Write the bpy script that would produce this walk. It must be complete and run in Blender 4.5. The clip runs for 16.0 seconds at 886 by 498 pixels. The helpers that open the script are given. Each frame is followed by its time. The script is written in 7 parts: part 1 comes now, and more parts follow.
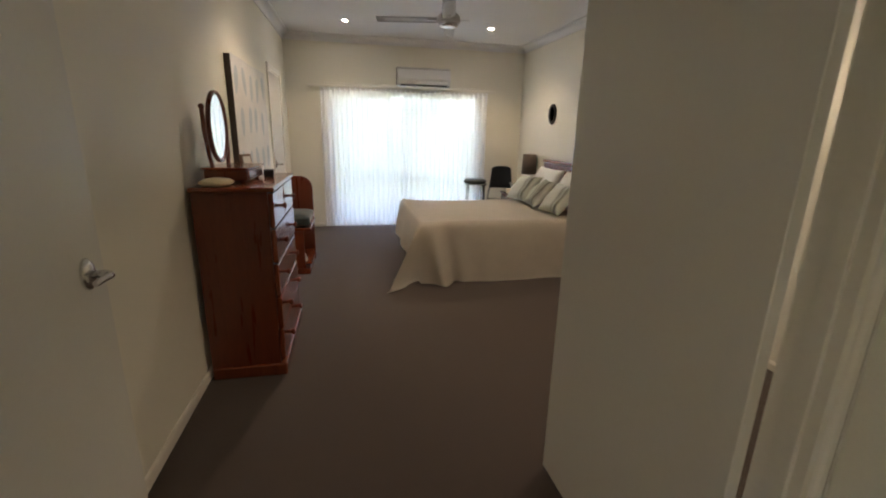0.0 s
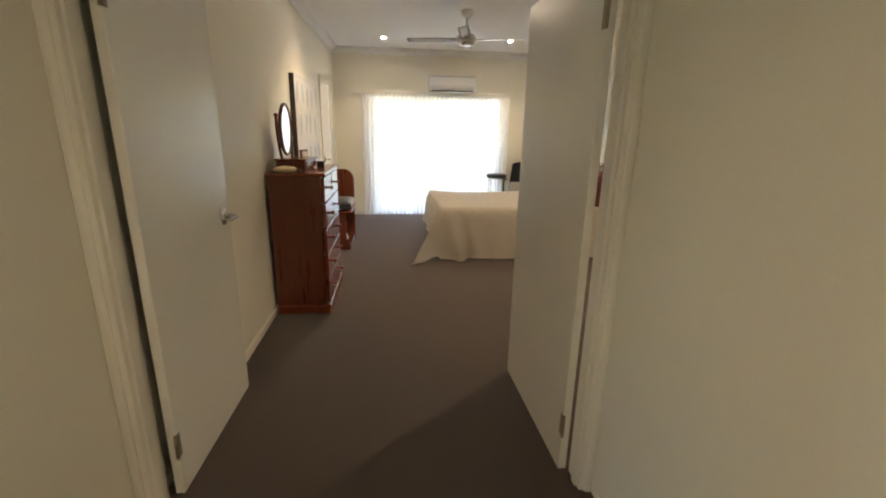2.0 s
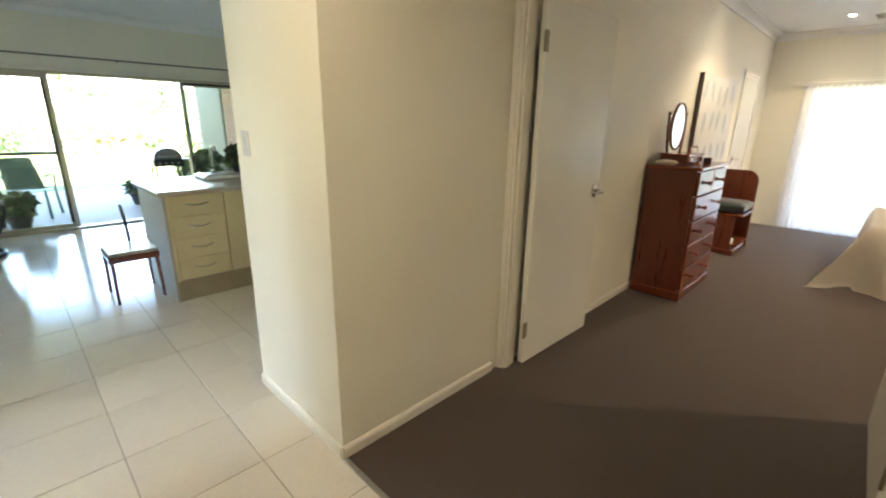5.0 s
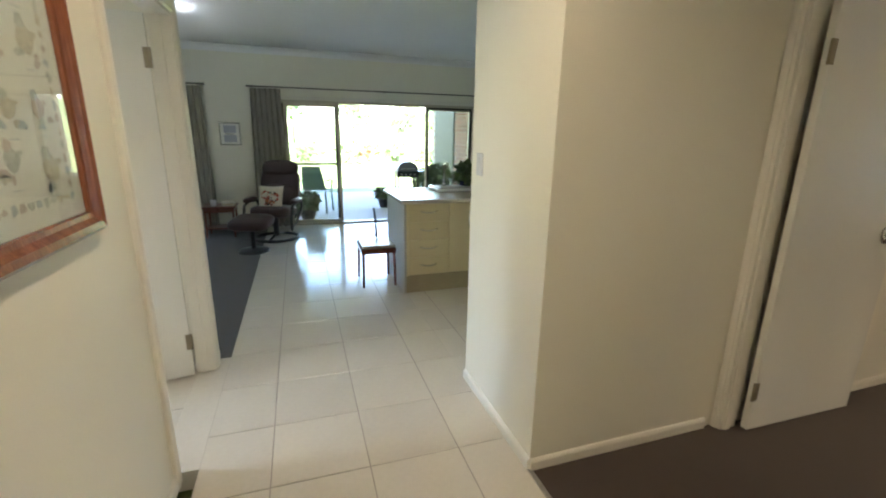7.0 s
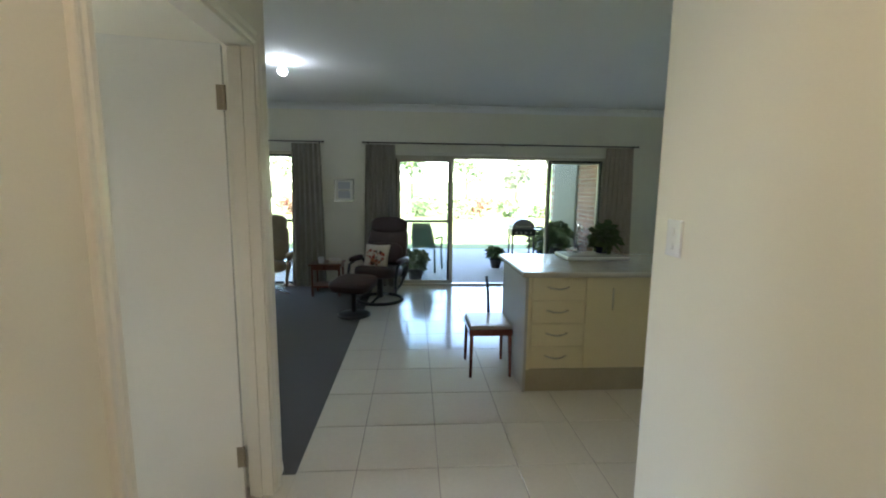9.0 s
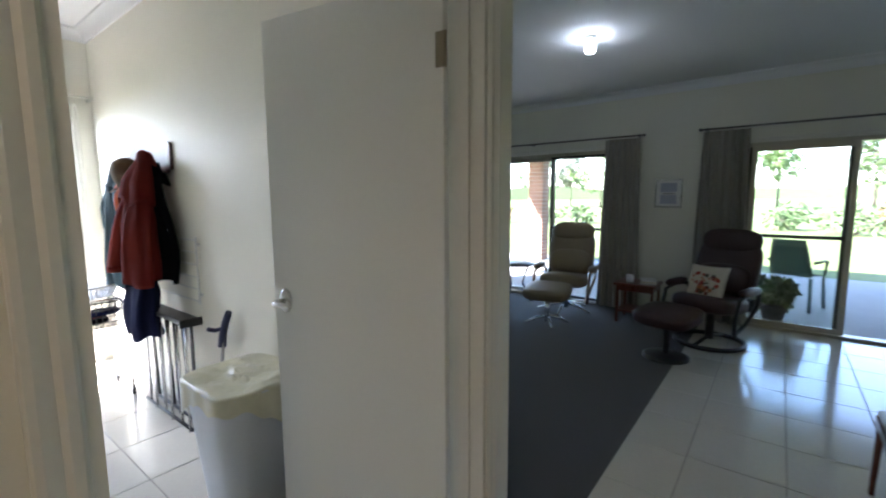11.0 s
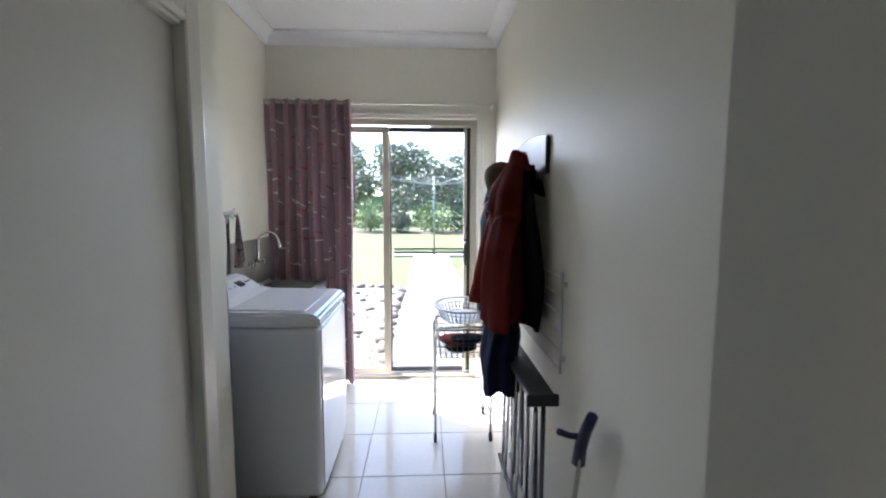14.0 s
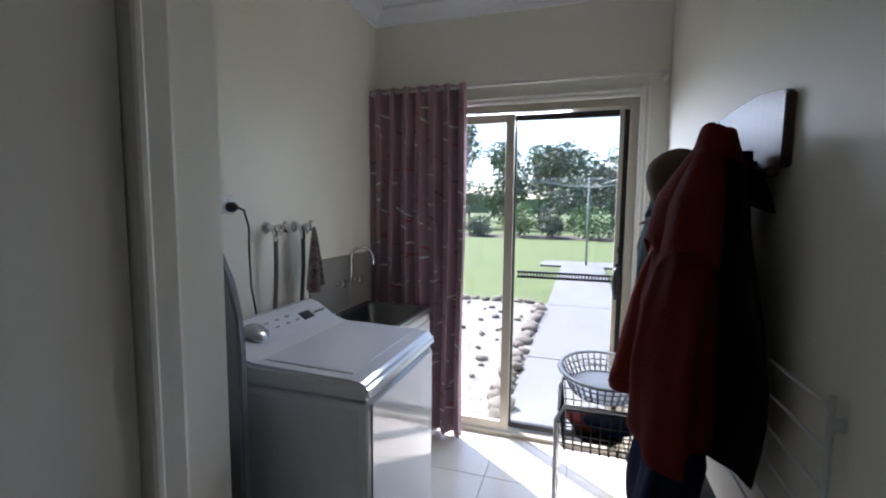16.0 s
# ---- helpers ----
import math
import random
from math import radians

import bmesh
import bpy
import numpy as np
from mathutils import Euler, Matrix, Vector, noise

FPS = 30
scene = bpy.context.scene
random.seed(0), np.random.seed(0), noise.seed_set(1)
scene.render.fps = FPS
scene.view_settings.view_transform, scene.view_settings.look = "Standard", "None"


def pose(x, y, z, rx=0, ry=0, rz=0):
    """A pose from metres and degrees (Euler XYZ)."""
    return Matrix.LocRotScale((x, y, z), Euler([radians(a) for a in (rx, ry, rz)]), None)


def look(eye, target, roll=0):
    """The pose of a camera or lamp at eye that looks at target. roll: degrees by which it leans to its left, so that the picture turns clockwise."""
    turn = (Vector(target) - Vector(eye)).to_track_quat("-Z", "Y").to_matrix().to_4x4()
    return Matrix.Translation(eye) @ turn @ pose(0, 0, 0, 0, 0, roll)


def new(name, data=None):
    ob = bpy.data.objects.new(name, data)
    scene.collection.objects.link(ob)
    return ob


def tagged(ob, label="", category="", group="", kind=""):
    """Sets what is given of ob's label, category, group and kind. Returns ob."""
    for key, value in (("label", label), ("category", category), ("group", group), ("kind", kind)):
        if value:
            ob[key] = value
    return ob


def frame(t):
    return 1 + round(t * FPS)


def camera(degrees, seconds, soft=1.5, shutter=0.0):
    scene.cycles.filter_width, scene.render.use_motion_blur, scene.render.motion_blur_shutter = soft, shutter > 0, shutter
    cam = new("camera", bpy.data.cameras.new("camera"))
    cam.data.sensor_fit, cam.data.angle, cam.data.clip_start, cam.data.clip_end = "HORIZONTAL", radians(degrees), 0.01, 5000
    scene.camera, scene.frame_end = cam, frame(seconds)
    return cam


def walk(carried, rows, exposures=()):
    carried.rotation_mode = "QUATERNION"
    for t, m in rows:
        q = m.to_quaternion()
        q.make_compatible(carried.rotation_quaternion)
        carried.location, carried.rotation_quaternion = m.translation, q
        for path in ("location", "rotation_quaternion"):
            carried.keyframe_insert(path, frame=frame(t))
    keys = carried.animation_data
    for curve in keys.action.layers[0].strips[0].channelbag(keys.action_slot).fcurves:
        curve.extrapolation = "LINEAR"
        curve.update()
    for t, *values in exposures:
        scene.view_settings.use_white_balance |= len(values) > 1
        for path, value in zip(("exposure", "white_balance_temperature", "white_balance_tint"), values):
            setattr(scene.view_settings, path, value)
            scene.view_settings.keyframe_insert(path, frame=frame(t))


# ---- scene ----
# ---- camera ----
cam = camera(91.2, 16.0, soft=2.0, shutter=0.3)
PATH = [
    (0, (0.857, 0.551, 1.432), (1.257, 2.439, 0.906), 1.3),
    (0.5, (0.852, 0.335, 1.43), (1.217, 2.231, 0.908), 1.2),
    (1, (0.89, 0.107, 1.439), (1.22, 2.008, 0.912), 1.0),
    (1.5, (0.929, -0.108, 1.447), (1.206, 1.801, 0.919), 1.1),
    (2, (0.958, -0.318, 1.452), (1.177, 1.597, 0.919), 1.1),
    (2.5, (1.034, -0.474, 1.461), (1.088, 1.45, 0.916), 0.9),
    (3, (1.12, -0.615, 1.454), (0.92, 1.299, 0.909), 0.9),
    (3.5, (1.211, -0.747, 1.443), (0.768, 1.127, 0.901), 0.8),
    (4, (1.311, -0.812, 1.456), (0.529, 0.945, 0.905), 0.8),
    (4.5, (1.386, -0.833, 1.446), (0.262, 0.725, 0.888), 0.9),
    (5, (1.421, -0.825, 1.445), (0.071, 0.537, 0.877), 0.9),
    (5.2, (1.423, -0.822, 1.441), (0.002, 0.465, 0.873), 0.9),
    (7.3, (1.455, -0.921, 1.489), (-0.417, -0.395, 1.024), 0.7),
    (7.5, (1.372, -0.91, 1.496), (-0.522, -0.428, 1.073), 0.6),
    (8, (1.133, -0.888, 1.509), (-0.801, -0.504, 1.173), 0.7),
    (8.2, (1.031, -0.88, 1.499), (-0.914, -0.536, 1.183), 0.4),
    (10.3, (-0.011, -0.738, 1.43), (-1.877, -1.411, 1.173), 0.1),
    (10.5, (-0.087, -0.742, 1.413), (-1.875, -1.604, 1.168), -0.7),
    (11, (-0.261, -0.802, 1.407), (-1.829, -2.021, 1.171), -0.4),
    (11.5, (-0.429, -0.923, 1.392), (-1.763, -2.396, 1.172), -0.7),
    (12, (-0.612, -1.065, 1.402), (-1.65, -2.761, 1.185), -0.8),
    (12.5, (-0.724, -1.189, 1.424), (-1.445, -3.043, 1.214), -0.3),
    (13, (-0.772, -1.402, 1.416), (-1.222, -3.34, 1.212), 0.0),
    (13.5, (-0.807, -1.621, 1.423), (-1.099, -3.589, 1.215), 0.3),
    (14, (-0.857, -1.893, 1.44), (-0.941, -3.882, 1.249), 0.1),
    (14.5, (-0.879, -2.155, 1.445), (-0.778, -4.144, 1.258), 0.4),
    (15, (-0.89, -2.402, 1.457), (-0.695, -4.383, 1.267), 0.4),
    (15.5, (-0.939, -2.59, 1.477), (-0.558, -4.544, 1.288), 0.4),
    (16, (-0.987, -2.711, 1.492), (-0.384, -4.609, 1.31), 0.6),
]
EXPOSURES = [(0, 3.9, 6300, 17), (1.5, 4.4, 6600, 16), (3.5, 4.55, 6950, 13), (5.2, 4.95, 6500, 13), (7.3, 4.55, 6350, 14), (8.2, 4.4, 6350, 14), (10.5, 3.55, 5850, 18), (11.5, 3.5, 5850, 19), (12.5, 3.2, 5800, 19), (13.5, 2.7, 5800, 21), (14.5, 2.25, 5750, 21), (16, 1.6, 5700, 21)]
walk(cam, [(t, look(e, g, r)) for t, e, g, r in PATH], EXPOSURES)

# ---- world, sun and lamps ----
world = bpy.data.worlds.new("world")
scene.world = world
world.use_nodes = True
wn = world.node_tree.nodes
sky = wn.new("ShaderNodeTexSky")
sky.sky_type = "NISHITA"
sky.sun_disc = False
sun_dir = Vector((0.77, -0.63, 1.0)).normalized()
sky.sun_elevation = math.asin(sun_dir.z)
sky.sun_rotation = math.atan2(sun_dir.x, sun_dir.y)
wn["Background"].inputs["Strength"].default_value = 0.15
world.node_tree.links.new(sky.outputs[0], wn["Background"].inputs["Color"])
sun = new("sun", bpy.data.lights.new("sun", "SUN"))
sun.data.energy, sun.data.angle, sun.data.color = 5.0, radians(0.5), (1.0, 0.95, 0.86)
sun.matrix_world = look(sun_dir * 40, (0, 0, 0))
# Two added area lamps top up the sky's light in laundry and bedroom.
# sky light in the head of the laundry door opening, behind its top rail
door_sky = new("laundry_door_sky", bpy.data.lights.new("laundry_door_sky", "AREA"))
door_sky.data.shape, door_sky.data.size, door_sky.data.size_y = "RECTANGLE", 1.0, 0.10
door_sky.data.energy, door_sky.data.color = 8.5, (0.86, 0.94, 1.0)
door_sky.matrix_world = look((-0.40, -5.64, 2.07), (-0.50, -4.3, 0.3))
# sky light in the bedroom window opening, outside its glass and sheer curtain
window_sky = new("bedroom_window_sky", bpy.data.lights.new("bedroom_window_sky", "AREA"))
window_sky.data.shape, window_sky.data.size, window_sky.data.size_y = "RECTANGLE", 2.1, 1.85
window_sky.data.energy, window_sky.data.color = 0.9, (0.96, 0.98, 1.0)
window_sky.matrix_world = look((1.68, 7.36, 1.02), (1.68, 5.0, 0.95))


# ---- materials ----
def material(name, color, rough=0.6, metal=0.0, vary=0.08, scale=6.0, fine=90.0, bump=0.02, bump_scale=None,
             rand=0.0, spec=0.5, coat=0.0, sheen=0.0, alpha=None, color2=None, thr=None, stretch=(1, 1, 1)):
    """Principled surface with broad and fine variation in colour, roughness and relief."""
    m = bpy.data.materials.new(name)
    m.use_nodes = True
    n, l = m.node_tree.nodes, m.node_tree.links
    b = n["Principled BSDF"]
    b.inputs["Metallic"].default_value = metal
    b.inputs["Specular IOR Level"].default_value = spec
    b.inputs["Coat Weight"].default_value = coat
    b.inputs["Coat Roughness"].default_value = 0.08
    b.inputs["Sheen Weight"].default_value = sheen
    tc = n.new("ShaderNodeTexCoord")
    mp = n.new("ShaderNodeMapping")
    mp.inputs["Scale"].default_value = stretch
    l.new(tc.outputs["Object"], mp.inputs["Vector"])
    broad, grain = n.new("ShaderNodeTexNoise"), n.new("ShaderNodeTexNoise")
    broad.inputs["Scale"].default_value, broad.inputs["Detail"].default_value = scale, 4
    grain.inputs["Scale"].default_value, grain.inputs["Detail"].default_value = fine, 3
    for t in (broad, grain):
        l.new(mp.outputs[0], t.inputs["Vector"])
    mix = n.new("ShaderNodeMath")
    mix.operation = "MULTIPLY_ADD"
    mix.inputs[1].default_value = 0.6
    l.new(grain.outputs["Fac"], mix.inputs[0])
    add = n.new("ShaderNodeMath")
    add.operation = "MULTIPLY"
    add.inputs[1].default_value = 0.6
    l.new(broad.outputs["Fac"], add.inputs[0])
    l.new(add.outputs[0], mix.inputs[2])
    ramp = n.new("ShaderNodeValToRGB")
    lo, hi = thr or (0.25, 0.95)
    c2 = color2 or tuple(c * (1 - vary * 2) for c in color)
    ramp.color_ramp.elements[0].position, ramp.color_ramp.elements[1].position = lo, hi
    ramp.color_ramp.elements[0].color = (*c2, 1)
    ramp.color_ramp.elements[1].color = (*(min(1, c * (1 + (0 if color2 else vary))) for c in color), 1)
    l.new(mix.outputs[0], ramp.inputs["Fac"])
    out = ramp.outputs["Color"]
    if rand:
        info, hsv, mr = n.new("ShaderNodeObjectInfo"), n.new("ShaderNodeHueSaturation"), n.new("ShaderNodeMapRange")
        mr.inputs["To Min"].default_value, mr.inputs["To Max"].default_value = 1 - rand, 1 + rand
        l.new(info.outputs["Random"], mr.inputs["Value"])
        l.new(mr.outputs[0], hsv.inputs["Value"])
        l.new(out, hsv.inputs["Color"])
        out = hsv.outputs["Color"]
    l.new(out, b.inputs["Base Color"])
    rr = n.new("ShaderNodeMapRange")
    rr.inputs["To Min"].default_value, rr.inputs["To Max"].default_value = max(0.01, rough * (1 - vary)), min(1, rough * (1 + vary))
    l.new(broad.outputs["Fac"], rr.inputs["Value"])
    l.new(rr.outputs[0], b.inputs["Roughness"])
    if bump:
        bp = n.new("ShaderNodeBump")
        bp.inputs["Strength"].default_value, bp.inputs["Distance"].default_value = 1.0, bump * 0.05
        if bump_scale:
            bt = n.new("ShaderNodeTexNoise")
            bt.inputs["Scale"].default_value = bump_scale
            l.new(mp.outputs[0], bt.inputs["Vector"])
            l.new(bt.outputs["Fac"], bp.inputs["Height"])
        else:
            l.new(mix.outputs[0], bp.inputs["Height"])
        l.new(bp.outputs[0], b.inputs["Normal"])
    return m


def wood(name, dark, light, rough=0.3, stretch=(14, 14, 1.2), coat=0.3):
    return material(name, light, rough, color2=dark, scale=2.2, fine=14, bump=0.01, stretch=stretch, coat=coat, thr=(0.35, 0.8))


def emitter(name, color, strength):
    m = bpy.data.materials.new(name)
    m.use_nodes = True
    b = m.node_tree.nodes["Principled BSDF"]
    b.inputs["Emission Color"].default_value = (*color, 1)
    b.inputs["Emission Strength"].default_value = strength
    b.inputs["Base Color"].default_value = (0.8, 0.8, 0.8, 1)
    return m


def glass_material(name, tint=(0.96, 0.98, 0.97)):
    m = bpy.data.materials.new(name)
    m.use_nodes = True
    n, l = m.node_tree.nodes, m.node_tree.links
    n.remove(n["Principled BSDF"])
    tr, gl, mx, fr = (n.new("ShaderNodeBsdfTransparent"), n.new("ShaderNodeBsdfGlossy"), n.new("ShaderNodeMixShader"), n.new("ShaderNodeLayerWeight"))
    tr.inputs["Color"].default_value = (*tint, 1)
    gl.inputs["Roughness"].default_value = 0.01
    fr.inputs["Blend"].default_value = 0.5
    pw, ad = n.new("ShaderNodeMath"), n.new("ShaderNodeMath")
    pw.operation, ad.operation = "POWER", "MULTIPLY_ADD"
    pw.inputs[1].default_value, ad.inputs[1].default_value, ad.inputs[2].default_value = 4.0, 0.5, 0.03
    l.new(fr.outputs["Facing"], pw.inputs[0])
    l.new(pw.outputs[0], ad.inputs[0])
    l.new(ad.outputs[0], mx.inputs["Fac"])
    l.new(tr.outputs[0], mx.inputs[1])
    l.new(gl.outputs[0], mx.inputs[2])
    l.new(mx.outputs[0], n["Material Output"].inputs["Surface"])
    return m


def sheer_material(name, color, see):
    """Thin cloth: partly see-through, partly translucent."""
    m = bpy.data.materials.new(name)
    m.use_nodes = True
    n, l = m.node_tree.nodes, m.node_tree.links
    n.remove(n["Principled BSDF"])
    tr, tl, df = n.new("ShaderNodeBsdfTransparent"), n.new("ShaderNodeBsdfTranslucent"), n.new("ShaderNodeBsdfDiffuse")
    m1, m2 = n.new("ShaderNodeMixShader"), n.new("ShaderNodeMixShader")
    tl.inputs["Color"].default_value = df.inputs["Color"].default_value = (*color, 1)
    m1.inputs["Fac"].default_value, m2.inputs["Fac"].default_value = 0.845, see
    l.new(tl.outputs[0], m1.inputs[1])
    l.new(df.outputs[0], m1.inputs[2])
    l.new(m1.outputs[0], m2.inputs[1])
    l.new(tr.outputs[0], m2.inputs[2])
    l.new(m2.outputs[0], n["Material Output"].inputs["Surface"])
    return m


M_WALL = material("wall_paint", (0.78, 0.755, 0.655), 0.55, vary=0.025, scale=1.2, fine=160, bump=0.012)
M_CEIL = material("ceiling_paint", (0.80, 0.80, 0.80), 0.8, vary=0.02, scale=1.5, fine=120, bump=0.01)
M_TRIM = material("gloss_trim_paint", (0.77, 0.745, 0.67), 0.3, vary=0.03, scale=4, fine=60, bump=0.006)
M_DOOR = material("satin_door_paint", (0.79, 0.785, 0.735), 0.26, vary=0.012, scale=1.5, fine=70, bump=0.01)
M_SLIDE = material("matt_cupboard_door_paint", (0.72, 0.70, 0.64), 0.55, vary=0.015, scale=1.5, fine=70, bump=0.01)
M_CARPET = material("brown_loop_carpet", (0.062, 0.042, 0.034), 0.95, vary=0.12, scale=14, fine=320, bump=0.12, sheen=0.15)
M_CARPET2 = material("charcoal_loop_carpet", (0.044, 0.037, 0.033), 0.95, vary=0.12, scale=14, fine=320, bump=0.12, sheen=0.15)
M_TILE = material("cream_floor_tile", (0.66, 0.62, 0.54), 0.13, vary=0.04, scale=3, fine=40, bump=0.004, rand=0.03)
M_GROUT = material("grey_grout", (0.38, 0.34, 0.29), 0.85, vary=0.2, scale=12, fine=120, bump=0.04)
M_CHROME = material("brushed_chrome", (0.72, 0.72, 0.72), 0.18, 1.0, vary=0.05, scale=20, bump=0)
M_STEEL = material("dull_steel", (0.45, 0.44, 0.42), 0.35, 1.0, vary=0.15, scale=20, bump=0)
M_ALU = material("beige_aluminium_frame", (0.50, 0.46, 0.37), 0.35, 0.3, vary=0.04, scale=8, bump=0)
M_ALU_DARK = material("dark_aluminium_frame", (0.035, 0.032, 0.030), 0.4, 0.2, vary=0.1, scale=8, bump=0)
M_GLASS = glass_material("window_glass")
M_BLACK = material("black_plastic", (0.018, 0.018, 0.02), 0.4, vary=0.15, scale=20, bump=0.005)
M_WHITE = material("white_enamel", (0.78, 0.79, 0.80), 0.09, vary=0.015, scale=3, fine=60, bump=0.002, coat=0.4)
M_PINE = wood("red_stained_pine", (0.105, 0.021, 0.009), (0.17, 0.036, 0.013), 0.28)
# Lighter copy of the pine, with light on tops and fronts in its colour.
M_PINE_LIT = wood("red_stained_pine_lit", (0.14, 0.030, 0.012), (0.22, 0.052, 0.020), 0.22)


# ---- mesh helpers ----
def box(bm, x0, x1, y0, y1, z0, z1, bevel=0.0, seg=1):
    m = Matrix.Translation(((x0 + x1) / 2, (y0 + y1) / 2, (z0 + z1) / 2)) @ Matrix.Diagonal((x1 - x0, y1 - y0, z1 - z0, 1))
    vs = bmesh.ops.create_cube(bm, size=1, matrix=m)["verts"]
    if bevel:
        es = list({e for v in vs for e in v.link_edges})
        bmesh.ops.bevel(bm, geom=es, offset=bevel, segments=seg, affect="EDGES", profile=0.5)
    return bm


def tube(bm, pts, r, sides=8, closed=False, caps=True, r_end=None):
    """A round bar along a line of points."""
    pts = [Vector(p) for p in pts]
    n = len(pts)
    rings = []
    ref = None
    for i, p in enumerate(pts):
        a = pts[(i - 1) % n] if (i or closed) else p
        b = pts[(i + 1) % n] if (i < n - 1 or closed) else p
        d = (b - a).normalized()
        if ref is None:
            ref = d.orthogonal().normalized()
        u = (ref - d * ref.dot(d))
        u = u.normalized() if u.length > 1e-6 else d.orthogonal().normalized()
        ref = u
        v = d.cross(u)
        rad = r if r_end is None else r + (r_end - r) * i / max(1, n - 1)
        rings.append([bm.verts.new(p + u * rad * math.cos(k * math.tau / sides) + v * rad * math.sin(k * math.tau / sides)) for k in range(sides)])
    for i in range(n if closed else n - 1):
        q, w = rings[i], rings[(i + 1) % n]
        for k in range(sides):
            f = bm.faces.new((q[k], q[(k + 1) % sides], w[(k + 1) % sides], w[k]))
            f.smooth = True
    if caps and not closed:
        bm.faces.new(list(reversed(rings[0])))
        bm.faces.new(rings[-1])
    return bm


def lathe(bm, profile, sides=20, m=None):
    """A turned shape: (radius, height) pairs about the z axis."""
    m = m or Matrix()
    rings = [[bm.verts.new(m @ Vector((max(r, 1e-4) * math.cos(k * math.tau / sides), max(r, 1e-4) * math.sin(k * math.tau / sides), z))) for k in range(sides)] for r, z in profile]
    for q, w in zip(rings, rings[1:]):
        for k in range(sides):
            f = bm.faces.new((q[k], q[(k + 1) % sides], w[(k + 1) % sides], w[k]))
            f.smooth = True
    bm.faces.new(list(reversed(rings[0])))
    bm.faces.new(rings[-1])
    return bm


def prism(bm, outline, depth, m=None, bevel=0.0):
    """A flat outline (x, z) given a thickness along y."""
    m = m or Matrix()
    a = [bm.verts.new(m @ Vector((x, 0, z))) for x, z in outline]
    b = [bm.verts.new(m @ Vector((x, depth, z))) for x, z in outline]
    k = len(a)
    fs = [bm.faces.new(a), bm.faces.new(list(reversed(b)))]
    for i in range(k):
        fs.append(bm.faces.new((a[(i + 1) % k], a[i], b[i], b[(i + 1) % k])))
    bmesh.ops.recalc_face_normals(bm, faces=fs)
    if bevel:
        es = [e for e in bm.edges if e.is_valid and e.verts[0] in set(a + b) and len(e.link_faces) == 2 and e.calc_face_angle(0) > 0.6]
        bmesh.ops.bevel(bm, geom=es, offset=bevel, segments=2, affect="EDGES")
    return bm


def sheet(bm, fn, nu, nv, thick=0.0):
    """A surface from fn(u, v), u and v from 0 to 1, with an optional thickness."""
    g = [[bm.verts.new(fn(i / nu, j / nv)) for j in range(nv + 1)] for i in range(nu + 1)]
    fs = []
    for i in range(nu):
        for j in range(nv):
            f = bm.faces.new((g[i][j], g[i + 1][j], g[i + 1][j + 1], g[i][j + 1]))
            f.smooth = True
            fs.append(f)
    if thick:
        bmesh.ops.solidify(bm, geom=fs, thickness=thick)
    return bm


def mesh_of(name, bm, mat, smooth=False):
    bmesh.ops.recalc_face_normals(bm, faces=bm.faces[:])
    me = bpy.data.meshes.new(name)
    bm.to_mesh(me)
    bm.free()
    if mat:
        me.materials.append(mat)
    if smooth:
        me.polygons.foreach_set("use_smooth", [True] * len(me.polygons))
    return me


def part(name, bm, mat, parent, label="", smooth=False):
    ob = new(name, mesh_of(name, bm, mat, smooth))
    ob.parent = parent
    return tagged(ob, label)


def thing(name, label, category, m=None, group="", kind=""):
    ob = new(name)
    ob.empty_display_size = 0.1
    ob.matrix_world = m or Matrix()
    return tagged(ob, label, category, group, kind)


def solid(name, bm, mat, label, category, kind="", smooth=False):
    return tagged(new(name, mesh_of(name, bm, mat, smooth)), label, category, "", kind)


def bx(*a, **k):
    return box(bmesh.new(), *a, **k)


# ---- structure ----
H, HL = 2.66, 2.78      # ceilings: main rooms, laundry


def wall(name, x0, x1, y0, y1, z1, label, holes=(), z0=0.0, mat=None):
    """A wall along its longer side, with holes (start, end, sill, head) cut right through."""
    bm = bmesh.new()
    along_x = (x1 - x0) > (y1 - y0)
    a, b = (x0, x1) if along_x else (y0, y1)

    def piece(s, e, lo, hi):
        if e - s > 1e-4 and hi - lo > 1e-4:
            box(bm, *((s, e, y0, y1) if along_x else (x0, x1, s, e)), lo, hi)
    at = a
    for s, e, sill, head in sorted(holes):
        piece(at, s, z0, z1)
        piece(s, e, z0, sill)
        piece(s, e, head, z1)
        at = e
    piece(at, b, z0, z1)
    return solid(name, bm, mat or M_WALL, label, "wall", "structure")


W = "cream painted plasterboard wall"
BN, BE = 7.20, 3.45        # bedroom north and east walls
wall("wall_bedroom_west", -0.1, 0, 0, BN + 0.1, H, W + " of the bedroom and its entry", [(5.82, 6.62, 0, 2.04)])
wall("wall_bedroom_north", 0, BE, BN, BN + 0.1, H, W + " with a wide curtained window", [(0.56, 2.80, 0.0, 2.0)])
wall("wall_bedroom_east", BE, BE + 0.1, 1.1, BN + 0.1, H, W + " behind the bed head")
wall("wall_bedroom_south", 0, BE, 1.1, 1.2, H, W + " with a double doorway", [(0.03, 1.73, 0, 2.07)])
wall("wall_entry_east", 1.76, 1.86, 0, 1.1, H, W + " beside the bedroom doors")
wall("wall_nib", -0.82, -0.1, 0, 0.1, H, W + " end beside the kitchen opening")
wall("wall_kitchen_east", -0.82, -0.72, 0.1, 4.0, H, W + " beside the kitchen")
wall("wall_corridor_north", 1.86, 3.6, 0, 0.1, H, W + " of the corridor")
wall("wall_corridor_east", 3.6, 3.7, -1.6, 0.1, H, W + " closing the corridor")
